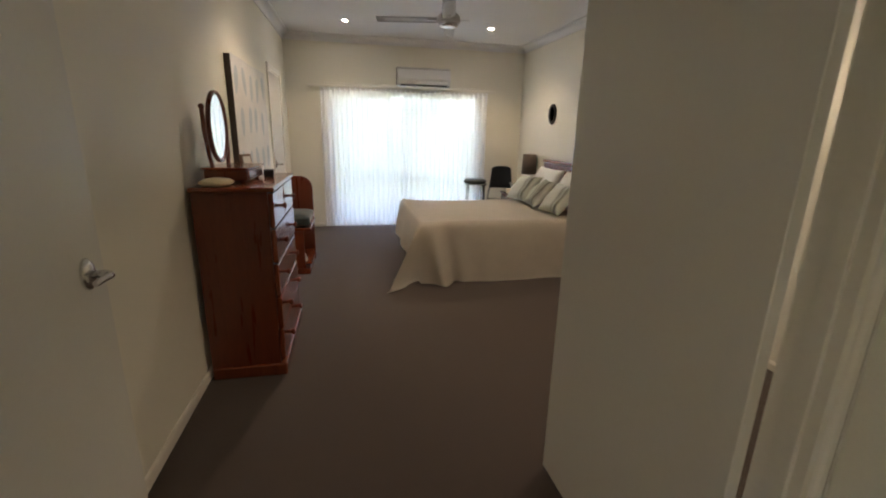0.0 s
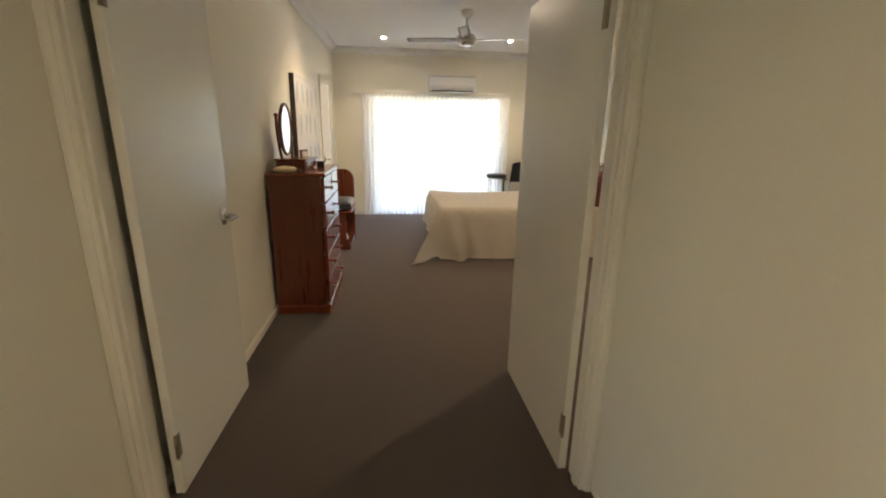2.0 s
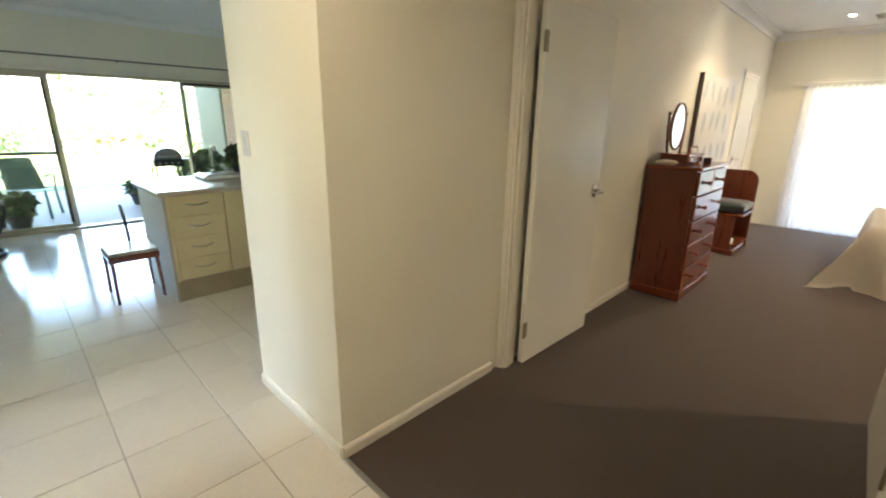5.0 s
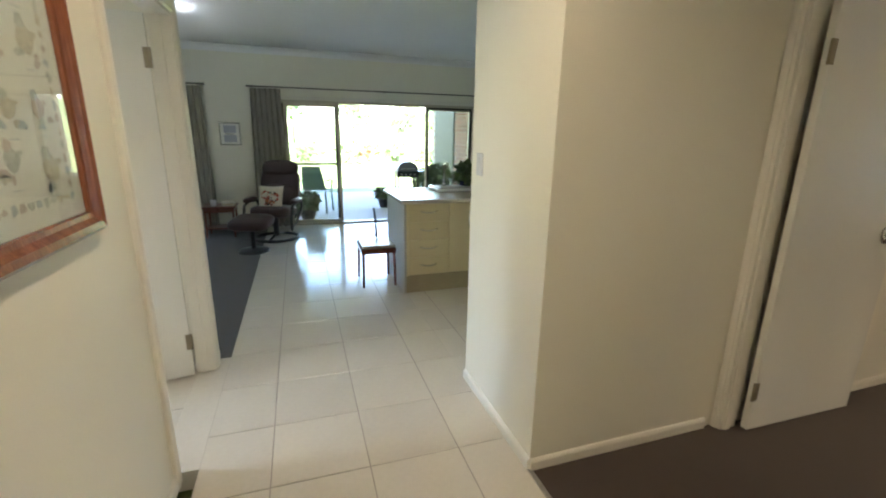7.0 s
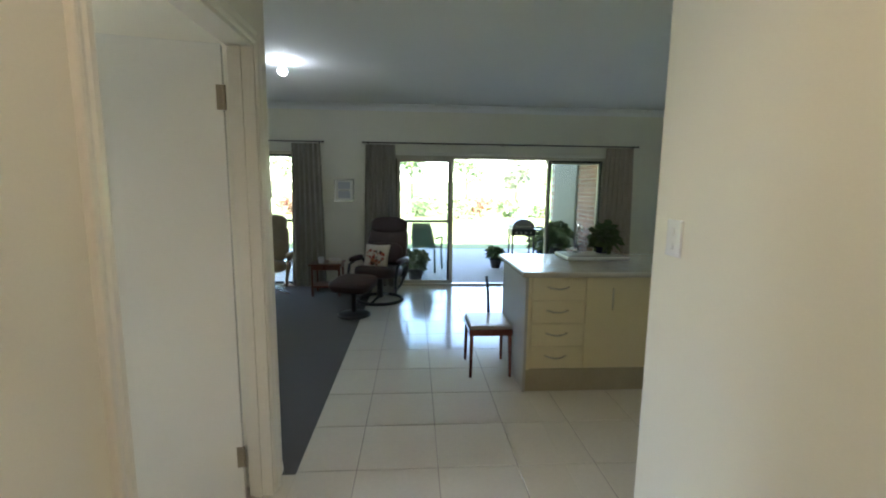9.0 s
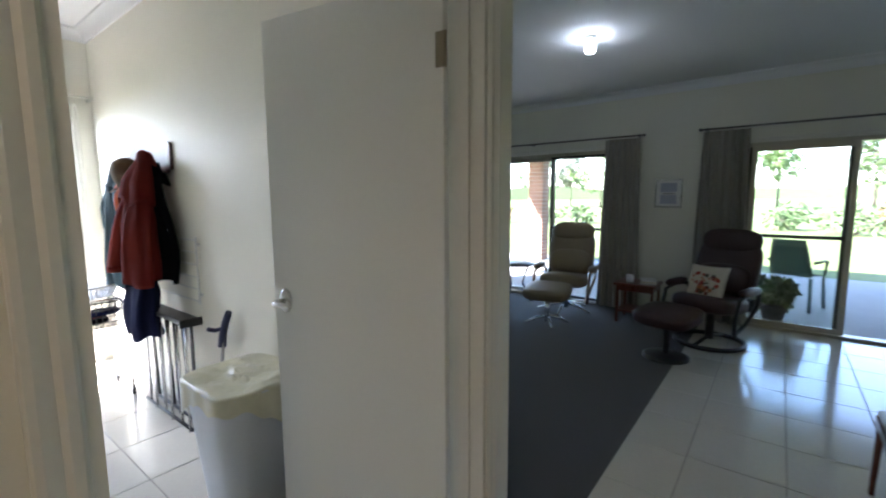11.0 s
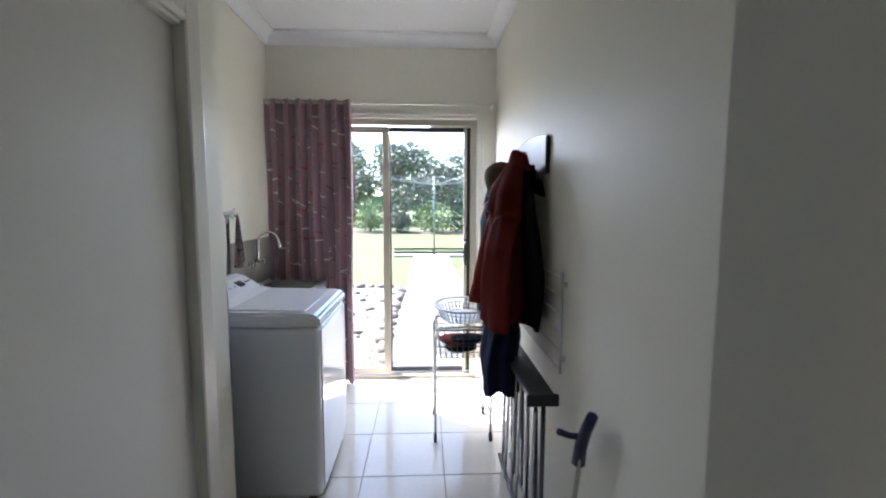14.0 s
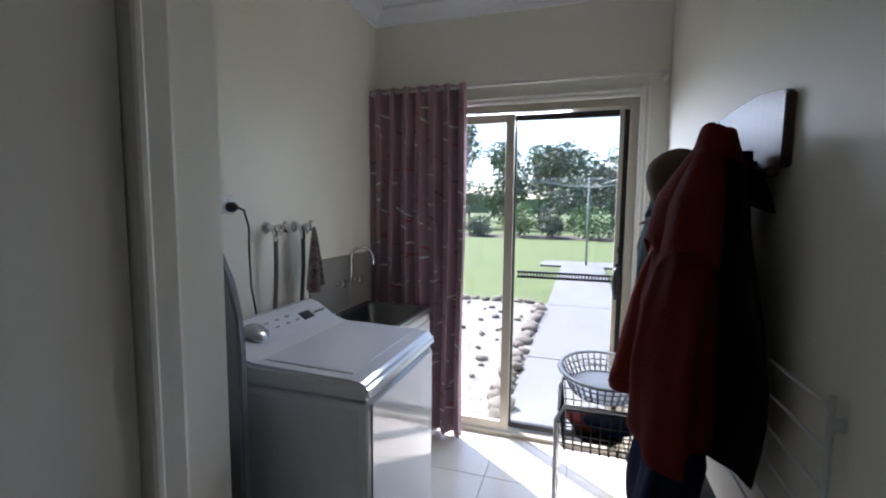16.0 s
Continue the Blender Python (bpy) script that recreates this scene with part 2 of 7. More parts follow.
wall("wall_corridor_south", -1.52, 3.6, -1.6, -1.5, H, W + " with the laundry doorway", [(-1.37, -0.395, 0, 2.07)])
wall("wall_laundry_west", -1.52, -1.43, -5.55, -1.6, HL, W + " between laundry and living room")
wall("wall_laundry_south", -1.52, 0.47, -5.65, -5.45 - 0.1, HL, W + " outer face", [(-1.28, 0.2, 0, 2.14)])
wall("wall_laundry_south_lining", -1.43, 0.37, -5.55, -5.45, HL, W + " with a sliding glass door", [(-1.28, 0.2, 0, 2.14)])
wall("wall_laundry_east", 0.37, 0.47, -5.55, -1.6, HL, W + " behind the washing machine")
wall("wall_living_west", -6.0, -5.9, -5.6, 4.1, H, W + " with two sliding glass doors", [(-1.14, 2.08, 0, 1.95), (-4.7, -2.48, 0, 1.98)])
wall("wall_living_south", -5.9, -1.52, -5.6, -5.5, H, W + " closing the living room")
wall("wall_kitchen_north", -5.9, -0.82, 4.0, 4.1, H, W + " closing the kitchen")
for nm, a in (("ceiling_main", (-6.0, 3.7, -1.6, BN + 0.1, H, H + 0.1)), ("ceiling_living", (-6.0, -1.52, -5.6, -1.6, H, H + 0.1)), ("ceiling_laundry", (-1.52, 0.47, -5.65, -1.6, HL, HL + 0.1))):
    solid(nm, bx(*a), M_CEIL, "flat white painted plasterboard ceiling", "ceiling", "structure")
FLOOR_SLABS = (("floor_bedroom", (0, BE, 0.0, BN, -0.1, 0.0), M_CARPET, "brown loop-pile carpet of bedroom and entry", "carpet"),
               ("floor_living", (-5.9, -1.5, -5.5, -1.43, -0.1, 0.0), M_CARPET2, "charcoal loop-pile carpet of the living room", "carpet"))
for nm, a, mt, lb, ct in FLOOR_SLABS:
    solid(nm, bx(*a), mt, lb, ct, "structure")
wall("wall_cupboard", -0.06, 0.04, -3.65, -1.6, HL, W + " around the linen cupboard", [(-3.42, -1.75, 0, 2.05)])
wall("wall_cupboard_return", 0.04, 0.37, -3.65, -3.55, HL, W + " end beside the washing machine")
# ---- cornices, skirtings, architraves ----
def run(bm, profile, a, b, n):
    """A moulding: profile points (out, up) swept from a to b; n is the side it stands out to."""
    a, b, n = Vector(a), Vector(b), Vector(n)
    r0 = [bm.verts.new(a + n * o + Vector((0, 0, u))) for o, u in profile]
    r1 = [bm.verts.new(b + n * o + Vector((0, 0, u))) for o, u in profile]
    k = len(profile)
    for i in range(k):
        bm.faces.new((r0[i], r0[(i + 1) % k], r1[(i + 1) % k], r1[i]))
    bm.faces.new(r0)
    bm.faces.new(list(reversed(r1)))
    return bm


COVE = [(0, 0), (0, -0.09)] + [(0.012 + 0.075 * (1 - math.cos(a)), -0.09 + 0.075 * math.sin(a)) for a in [i * math.pi / 2 / 6 for i in range(7)]] + [(0.09, 0)]
SKIRT = [(0, 0), (0.014, 0), (0.014, 0.042), (0.010, 0.051), (0.005, 0.057), (0, 0.057)]


def moulding(name, profile, lines, label, category, mat):
    for a, b, n in lines:
        solid(name, run(bmesh.new(), profile, a, b, n), mat, label, category, "structure")


moulding("cornice", COVE, [
    ((0, BN, H), (BE, BN, H), (0, -1, 0)), ((0, 1.2, H), (0, BN - 0.0, H), (1, 0, 0)), ((BE, 1.2, H), (BE, BN, H), (-1, 0, 0)),
    ((0, 1.2, H), (BE, 1.2, H), (0, 1, 0)), ((-5.9, -5.5, H), (-5.9, 4, H), (1, 0, 0)), ((-5.9, 4, H), (-0.82, 4, H), (0, -1, 0)),
    ((-0.82, 0, H), (-0.82, 4, H), (-1, 0, 0)), ((-1.52, -5.5, H), (-1.52, -1.5, H), (-1, 0, 0)), ((-5.9, -5.5, H), (-1.52, -5.5, H), (0, 1, 0)),
    ((-0.82, 0, H), (0, 0, H), (0, -1, 0)), ((-1.52, -1.5, H), (3.6, -1.5, H), (0, 1, 0)), ((0, 0, H), (0, 1.1, H), (1, 0, 0)), ((1.76, 0, H), (1.76, 1.1, H), (-1, 0, 0)),
    ((-1.43, -5.45, HL), (0.37, -5.45, HL), (0, 1, 0)), ((-1.43, -5.45, HL), (-1.43, -1.6, HL), (1, 0, 0)), ((0.37, -5.45, HL), (0.37, -3.65, HL), (-1, 0, 0)),
    ((-0.06, -3.65, HL), (-0.06, -1.6, HL), (-1, 0, 0)), ((-0.06, -3.65, HL), (0.37, -3.65, HL), (0, -1, 0))],
    "white coved plaster cornice along the ceiling", "cornice", M_CEIL)
moulding("baseboard", SKIRT, [
    ((0, 0, 0), (0, 1.03, 0), (1, 0, 0)), ((0, 1.2, 0), (0, 5.76, 0), (1, 0, 0)), ((0, 6.68, 0), (0, BN, 0), (1, 0, 0)), ((0, BN, 0), (0.5, BN, 0), (0, -1, 0)),
    ((2.86, BN, 0), (BE, BN, 0), (0, -1, 0)), ((BE, 1.2, 0), (BE, BN, 0), (-1, 0, 0)), ((1.80, 1.2, 0), (BE, 1.2, 0), (0, 1, 0)),
    ((1.76, 0, 0), (1.76, 1.03, 0), (-1, 0, 0)), ((-5.9, -2.42, 0), (-5.9, -1.2, 0), (1, 0, 0)), ((-5.9, 2.14, 0), (-5.9, 4, 0), (1, 0, 0)),
    ((-0.335, -1.5, 0), (3.6, -1.5, 0), (0, 1, 0)), ((1.86, 0, 0), (3.6, 0, 0), (0, -1, 0)), ((3.6, -1.5, 0), (3.6, 0, 0), (-1, 0, 0)),
    ((-1.52, -5.5, 0), (-1.52, -1.5, 0), (-1, 0, 0)), ((-1.43, -5.45, 0), (-1.43, -1.6, 0), (1, 0, 0)), ((-0.82, 0, 0), (0, 0, 0), (0, -1, 0)), ((-0.82, 0, 0), (-0.82, 4, 0), (-1, 0, 0))],
    "cream painted skirting board along the floor", "skirting", M_TRIM)


def casing_bar(bm, m, length, width=0.057):
    """One moulded architrave bar along local z, on the wall plane y = 0, standing out to -y."""
    prof = [(0, 0), (0, -0.010), (0.006, -0.015), (0.018, -0.0165), (0.026, -0.012), (width - 0.012, -0.019), (width - 0.003, -0.018), (width, -0.012), (width, 0)]
    a = [bm.verts.new(m @ Vector((x, y, 0))) for x, y in prof]
    b = [bm.verts.new(m @ Vector((x, y, length))) for x, y in prof]
    k = len(prof)
    for i in range(k):
        bm.faces.new((a[i], a[(i + 1) % k], b[(i + 1) % k], b[i]))
    bm.faces.new(a)
    bm.faces.new(list(reversed(b)))
    return bm


def architrave(name, m, w, h, label, left=True, right=True, width=0.057):
    """Casing round an opening of width w and height h; m puts the opening's lower left corner on the wall, seen from its room (local x to the right)."""
    t = thing(name, label, "architrave", m, kind="structure")
    if left:
        part("side_casing", casing_bar(bmesh.new(), Matrix.Translation((0, 0, 0)) @ Matrix.Diagonal((-1, 1, 1, 1)), h + width, width), M_TRIM, t)
    if right:
        part("side_casing", casing_bar(bmesh.new(), Matrix.Translation((w, 0, 0)), h + width, width), M_TRIM, t)
    part("head_casing", casing_bar(bmesh.new(), Matrix.Translation((0, 0, h)) @ pose(0, 0, 0, 0, 90, 0) @ Matrix.Diagonal((-1, 1, 1, 1)), w, width), M_TRIM, t)
    return t


def jambs(name, x0, x1, y0, y1, h, along_x, label):
    """The lining of a doorway, with a stop bead."""
    t = thing(name, label, "door frame", kind="structure")
    th = 0.018
    if along_x:
        part("jamb", bx(x0, x0 + th, y0 - 0.004, y1 + 0.004, 0, h), M_TRIM, t)
        part("jamb", bx(x1 - th, x1, y0 - 0.004, y1 + 0.004, 0, h), M_TRIM, t)
        part("head", bx(x0 + th, x1 - th, y0 - 0.004, y1 + 0.004, h - th, h), M_TRIM, t)
        ym = (y0 + y1) / 2
        part("stop", bx(x0 + th, x0 + th + 0.01, ym - 0.03, ym + 0.005, 0, h - th), M_TRIM, t)
        part("stop", bx(x1 - th - 0.01, x1 - th, ym - 0.03, ym + 0.005, 0, h - th), M_TRIM, t)
    else:
        part("jamb", bx(x0 - 0.004, x1 + 0.004, y0, y0 + th, 0, h), M_TRIM, t)
        part("jamb", bx(x0 - 0.004, x1 + 0.004, y1 - th, y1, 0, h), M_TRIM, t)
        part("head", bx(x0 - 0.004, x1 + 0.004, y0 + th, y1 - th, h - th, h), M_TRIM, t)
    return t


jambs("door_frame_1", 0.03, 1.73, 1.1, 1.2, 2.07, True, "cream painted double door frame into the bedroom")
jambs("door_frame_2", -1.37, -0.395, -1.6, -1.5, 2.07, True, "cream painted door frame into the laundry")
jambs("door_frame_3", -0.1, 0, 5.82, 6.62, 2.04, False, "cream painted door frame in the bedroom wall")
architrave("architrave_1", pose(0.03, 1.1, 0), 1.70, 2.07, "cream moulded architrave round the double doorway", width=0.03)
architrave("architrave_2", pose(1.73, 1.2, 0, 0, 0, 180), 1.70, 2.07, "cream moulded architrave inside the bedroom", width=0.03)
architrave("architrave_3", pose(-0.395, -1.5, 0, 0, 0, 180), 0.975, 2.07, "cream moulded architrave round the laundry doorway")
architrave("architrave_4", pose(-1.37, -1.6, 0), 0.975, 2.07, "cream moulded architrave on the laundry side", left=True)
architrave("architrave_5", pose(0, 5.82, 0, 0, 0, 90), 0.80, 2.04, "cream moulded architrave round a side doorway")


# ---- doors ----
def lever_handle(parent, m):
    """Chrome lever on a tall oval rose; local y points out of the door, x towards the hinge."""
    oval = m @ Matrix.Diagonal((0.72, 1, 1.15, 1)) @ pose(0, 0, 0, -90, 0, 0)
    h = part("handle", lathe(bmesh.new(), [(0.040, 0), (0.041, 0.005), (0.037, 0.012), (0.026, 0.017), (0.0, 0.018)], 22, oval), M_CHROME, parent, "chrome lever door handle")
    bm = bmesh.new()
    tube(bm, [m @ Vector(p) for p in ((0, 0.012, 0), (0, 0.050, 0), (0.004, 0.062, 0), (0.016, 0.070, 0), (0.034, 0.071, 0.001), (0.058, 0.069, 0.0), (0.082, 0.065, -0.003))], 0.0125, 10, r_end=0.0085)
    part("lever", bm, M_CHROME, h)
    return h


M_HINGE = material("dull_bronze_hinge", (0.30, 0.26, 0.19), 0.45, 0.8, vary=0.1, bump=0)


def hinge(parent, m):
    bm = bmesh.new()
    tube(bm, [m @ Vector((0, 0, -0.05)), m @ Vector((0, 0, 0.05))], 0.007, 8)
    hg = part("hinge", bm, M_HINGE, parent, "dull bronze butt hinge")
    b2 = bmesh.new()
    box(b2, -0.002, 0.030, -0.002, 0.002, -0.05, 0.05)
    bmesh.ops.transform(b2, matrix=m, verts=b2.verts[:])
    part("hinge_leaf", b2, M_HINGE, hg)
    b3 = bmesh.new()
    for z in (-0.035, 0.0, 0.035):
        bmesh.ops.create_uvsphere(b3, u_segments=8, v_segments=4, radius=0.0045, matrix=m @ Matrix.Translation((0.02, -0.002, z)))
    part("screws", b3, M_CHROME, hg)


def door(name, m, width, height, label, handle_sides=(1, -1), hinges=True, side=1, inset=0.062):
    """A flush door leaf. Local: hinge edge at x = 0, leaf along +x, thickness along y from 0 to side * 0.035."""
    t = thing(name, label, "door", m, kind="structure")
    y0, y1 = (0, 0.035) if side > 0 else (-0.035, 0)
    part("leaf", bx(0.002, width, y0, y1, 0.012, height, bevel=0.002), M_DOOR, t)
    for s in handle_sides:
        yy = y1 if s > 0 else y0
        lever_handle(t, Matrix.Translation((width - inset, yy, 1.02)) @ Matrix.Diagonal((-1, s, 1, 1)))
    part("latch_plate", bx(width - 0.0005, width + 0.001, (y0 + y1) / 2 - 0.011, (y0 + y1) / 2 + 0.011, 0.95, 1.09), M_STEEL, t)
    if hinges:
        for z in (0.235, 1.835):
            hinge(t, Matrix.Translation((-0.004, y0 if side < 0 else y1, z)) @ (Matrix() if side > 0 else Matrix.Diagonal((1, -1, 1, 1))))
    return t


# local y of a leaf at rz = 90 points to -x
door("door_1", pose(0.068, 1.212, 0, 0, 0, 89.0), 0.765, 2.045, "cream flush bedroom door standing open", side=-1, inset=0.09)
door("door_2", pose(1.698, 1.205, 0, 0, 0, 91.3), 0.827, 2.045, "cream flush bedroom door standing open without a handle", handle_sides=(), side=1)
door("door_3", pose(-1.338, -1.612, 0, 0, 0, -79.5), 0.745, 2.045, "cream flush laundry door standing open against the wall", side=1)
door("door_4", pose(-0.03, 6.60, 0, 0, 0, -90), 0.76, 2.02, "cream flush door closed in the bedroom wall", hinges=False, side=1, handle_sides=(1,))


# ---- glazed sliding doors ----
def glazed_panel(parent, x0, x1, z0, z1, y, mat, stile=0.045, rail=0.05, mid=None, depth=0.03, name="panel", label="", midmat=None):
    """A framed glass leaf in the local plane y."""
    p = part(name, bx(x0, x0 + stile, y, y + depth, z0, z1, bevel=0.003), mat, parent, label)
    part("stile", bx(x1 - stile, x1, y, y + depth, z0, z1, bevel=0.003), mat, p)
    part("rail", bx(x0 + stile, x1 - stile, y, y + depth, z0, z0 + rail), mat, p)
    part("rail", bx(x0 + stile, x1 - stile, y, y + depth, z1 - rail, z1), mat, p)
    if mid:
        part("mid_rail", bx(x0 + stile, x1 - stile, y + 0.004, y + depth - 0.004, mid - 0.018, mid + 0.018), midmat or mat, p)
    g = part("pane", bx(x0 + stile, x1 - stile, y + depth / 2 - 0.002, y + depth / 2 + 0.002, z0 + rail, z1 - rail), M_GLASS, p)
    g.visible_shadow = False
    return p


def outer_frame(parent, w, h, mat, d=0.11, t=0.04, y=-0.005):
    part("frame_side", bx(0, t, y, y + d, 0, h), mat, parent)
    part("frame_side", bx(w - t, w, y, y + d, 0, h), mat, parent)
    part("frame_head", bx(t, w - t, y, y + d, h - t, h), mat, parent)
    part("track", bx(t, w - t, y, y + d, -0.01, 0.025), mat, parent)


# living: local x runs along +y of the house, local y points outside (-x)
lv = thing("window_1", "beige aluminium sliding glass doors open to the patio", "sliding door", pose(-5.91, -1.14, 0, 0, 0, 90), kind="structure")
outer_frame(lv, 3.22, 1.95, M_ALU)
glazed_panel(lv, 0.04, 0.86, 0.03, 1.91, 0.06, M_ALU_DARK, mid=0.98, name="screen_leaf", stile=0.04, rail=0.035)
glazed_panel(lv, 0.06, 0.90, 0.03, 1.91, 0.015, M_ALU, name="sliding_leaf", stile=0.05)
glazed_panel(lv, 2.33, 3.18, 0.03, 1.91, 0.06, M_ALU, name="fixed_leaf", stile=0.06)
glazed_panel(lv, 2.35, 3.16, 0.03, 1.91, 0.015, M_ALU_DARK, name="sliding_leaf", stile=0.03, rail=0.03)
lv2 = thing("window_2", "beige aluminium sliding glass doors of the living room", "sliding door", pose(-5.91, -4.70, 0, 0, 0, 90), kind="structure")
outer_frame(lv2, 2.22, 1.98, M_ALU)
glazed_panel(lv2, 0.04, 1.42, 0.03, 1.94, 0.06, M_ALU, name="fixed_leaf")
glazed_panel(lv2, 1.37, 2.18, 0.03, 1.94, 0.015, M_ALU_DARK, mid=0.98, name="sliding_leaf", stile=0.035, rail=0.035)
# bedroom: local x runs along -x, local y outside (+y)
bw = thing("window_3", "white aluminium sliding window behind the sheer curtain", "sliding door", pose(0.56, BN - 0.0, 0), kind="structure")
outer_frame(bw, 2.24, 2.0, M_ALU)
glazed_panel(bw, 0.04, 1.14, 0.03, 1.96, 0.06, M_ALU, name="fixed_leaf", mid=0.72)
glazed_panel(bw, 1.09, 2.20, 0.03, 1.96, 0.015, M_ALU, name="sliding_leaf", mid=0.72)
# laundry: seen from inside, local x runs along +x mirrored by a half turn
lw = thing("window_4", "beige aluminium sliding door with a screen door", "sliding door", pose(0.2, -5.46, 0, 0, 0, 180), kind="structure")
outer_frame(lw, 1.48, 2.14, M_ALU, t=0.045)
glazed_panel(lw, 0.045, 0.77, 0.035, 2.09, 0.02, M_ALU, name="sliding_leaf", stile=0.055, rail=0.05)
sp = glazed_panel(lw, 0.75, 1.435, 0.035, 2.09, 0.065, M_ALU_DARK, name="screen_leaf", stile=0.03, rail=0.035, label="dark framed screen door leaf")
part("latch_stile", bx(1.38, 1.405, 0.03, 0.064, 0.035, 2.09), M_ALU, lw, "beige closing stile")
bm = bx(0.80, 1.39, 0.066, 0.088, 1.055, 1.068)
box(bm, 0.80, 1.39, 0.066, 0.088, 1.088, 1.10)
for i in range(30):
    box(bm, 0.805 + i * 0.0197, 0.813 + i * 0.0197, 0.069, 0.085, 1.068, 1.088)
part("grille_rail", bm, M_ALU_DARK, lw, "dark perforated middle rail")
hd = part("pull_handle", tube(bmesh.new(), [(1.40, 0.03, 0.99), (1.395, -0.015, 0.985), (1.385, -0.035, 1.0), (1.38, -0.045, 1.07), (1.385, -0.035, 1.14), (1.395, -0.015, 1.155), (1.40, 0.03, 1.15)], 0.010, 8), M_BLACK, lw, "black plastic pull handle")
part("lock_plate", bx(1.385, 1.42, 0.01, 0.028, 0.96, 1.18, bevel=0.006, seg=2), M_BLACK, hd)
part("snib", bx(1.395, 1.41, 0.0, 0.014, 1.24, 1.28, bevel=0.003), M_BLACK, lw)
architrave("architrave_6", pose(0.2, -5.45, 0, 0, 0, 180), 1.48, 2.14, "cream moulded architrave round the laundry slider", width=0.05)
architrave("architrave_7", pose(-5.9, -1.14, 0, 0, 0, 90), 3.22, 1.95, "cream moulded architrave round the patio doors", width=0.05)
architrave("architrave_8", pose(-5.9, -4.70, 0, 0, 0, 90), 2.22, 1.98, "cream moulded architrave round the living room doors", width=0.05)
architrave("architrave_9", pose(0.56, BN, 0), 2.24, 2.0, "cream moulded architrave round the bedroom window", width=0.05)


# ---- curtains and rods ----
M_SHEER = sheer_material("white_sheer_voile", (0.93, 0.94, 0.96), 0.06)
M_DRAPE = material("taupe_lined_drape", (0.31, 0.285, 0.235), 0.85, vary=0.12, scale=14, fine=220, bump=0.05, sheen=0.2, stretch=(1, 1, 0.2))
M_DRAPE2 = material("sand_lined_drape", (0.42, 0.35, 0.28), 0.85, vary=0.1, scale=14, fine=220, bump=0.05, sheen=0.2, stretch=(1, 1, 0.2))
M_ROD = material("satin_white_rod", (0.72, 0.70, 0.64), 0.3, 0.4, vary=0.03, bump=0)


def drape(bm, w, h, folds, depth, seed, gather=0.0, flare=0.0, nv=14, per=9):
    """Hanging cloth: local x along the rod, y depth, z up from the hem."""
    rnd = random.Random(seed)
    ph = [rnd.uniform(-0.5, 0.5) for _ in range(folds + 2)]
    am = [rnd.uniform(0.65, 1.2) for _ in range(folds + 2)]

    def fn(u, v):
        k = u * folds
        i = int(min(k, folds - 1))
        f = k - i
        a = am[i] * (1 - f) + am[i + 1] * f
        p = ph[i] * (1 - f) + ph[i + 1] * f
        s = math.sin(k * math.tau + p * (1 - v))
        amp = depth * a * (0.75 + 0.35 * (1 - v))
        x = w * u + math.sin(k * math.tau * 2 + p) * 0.004
        x += (u - 0.5) * flare * (1 - v) - (u - 0.5) * gather * math.sin(v * math.pi)
        return Vector((x, amp * s + 0.004 * math.sin(9 * v + p * 5), h * v + (0.006 * math.sin(k * 5 + p) if v == 0 else 0)))
    return sheet(bm, fn, folds * per, nv)


sc = thing("sheer_curtain", "white sheer voile curtain drawn across the bright bedroom window", "curtain", pose(0.46, BN - 0.07, 0.02))
part("cloth", drape(bmesh.new(), 2.42, 1.96, 34, 0.022, 4, nv=6, per=7), M_SHEER, sc)
part("header_tape", bx(0, 2.42, -0.006, 0.006, 1.93, 1.97), sheer_material("voile_tape", (0.8, 0.8, 0.78), 0.05), sc)
ct = thing("curtain_track", "cream curtain track above the bedroom window", "curtain track", pose(0.30, BN - 0.10, 1.985))
part("rail", bx(0, 2.68, 0.02, 0.055, 0, 0.03, bevel=0.004), M_TRIM, ct)
for x in (0.02, 1.34, 2.64):
    part("bracket", bx(x, x + 0.02, 0.05, 0.10, 0.002, 0.028), M_TRIM, ct)


def rod(name, a, b, label, r=0.011, mat=None):
    a, b = Vector(a), Vector(b)
    t = thing(name, label, "curtain rod")
    part("pole", tube(bmesh.new(), [a, b], r, 10), mat or M_ROD, t)
    d = (b - a).normalized()
    for p in (a, b):
        bm = bmesh.new()
        bmesh.ops.create_uvsphere(bm, u_segments=12, v_segments=8, radius=r * 1.7, matrix=Matrix.Translation(p))
        part("finial", bm, mat or M_ROD, t, smooth=True)
    return t


for yy, ww, hh, sd, mt, lb in ((-1.52, 0.42, 2.09, 11, M_DRAPE, "taupe lined curtain bunched beside the patio doors"), (-2.56, 0.40, 2.09, 12, M_DRAPE, "taupe lined curtain bunched beside the living room doors"),
                               (2.02, 0.42, 2.09, 13, M_DRAPE2, "sand lined curtain bunched beside the patio doors"), (-4.95, 0.40, 2.09, 14, M_DRAPE, "taupe lined curtain bunched beside the living room doors")):
    c = thing("curtain", lb, "curtain", pose(-5.80, yy, 0.02, 0, 0, 90), group="living room curtains")
    part("cloth", drape(bmesh.new(), ww, hh - 0.02, 6, 0.035, sd, flare=0.10), mt, c)
M_RAIL_DK = material("pewter_rod", (0.16, 0.15, 0.14), 0.4, 0.6, vary=0.05, bump=0)
for y0, y1 in ((-1.55, 2.50), (-5.0, -2.12)):
    r = rod("curtain_rod", (-5.80, y0, 2.115), (-5.80, y1, 2.115), "thin pewter curtain rod above the sliding doors", 0.010, M_RAIL_DK)
    for y in (y0 + 0.06, (y0 + y1) / 2, y1 - 0.06):
        part("bracket", bx(-5.9, -5.795, y - 0.008, y + 0.008, 2.10, 2.13), M_RAIL_DK, r)
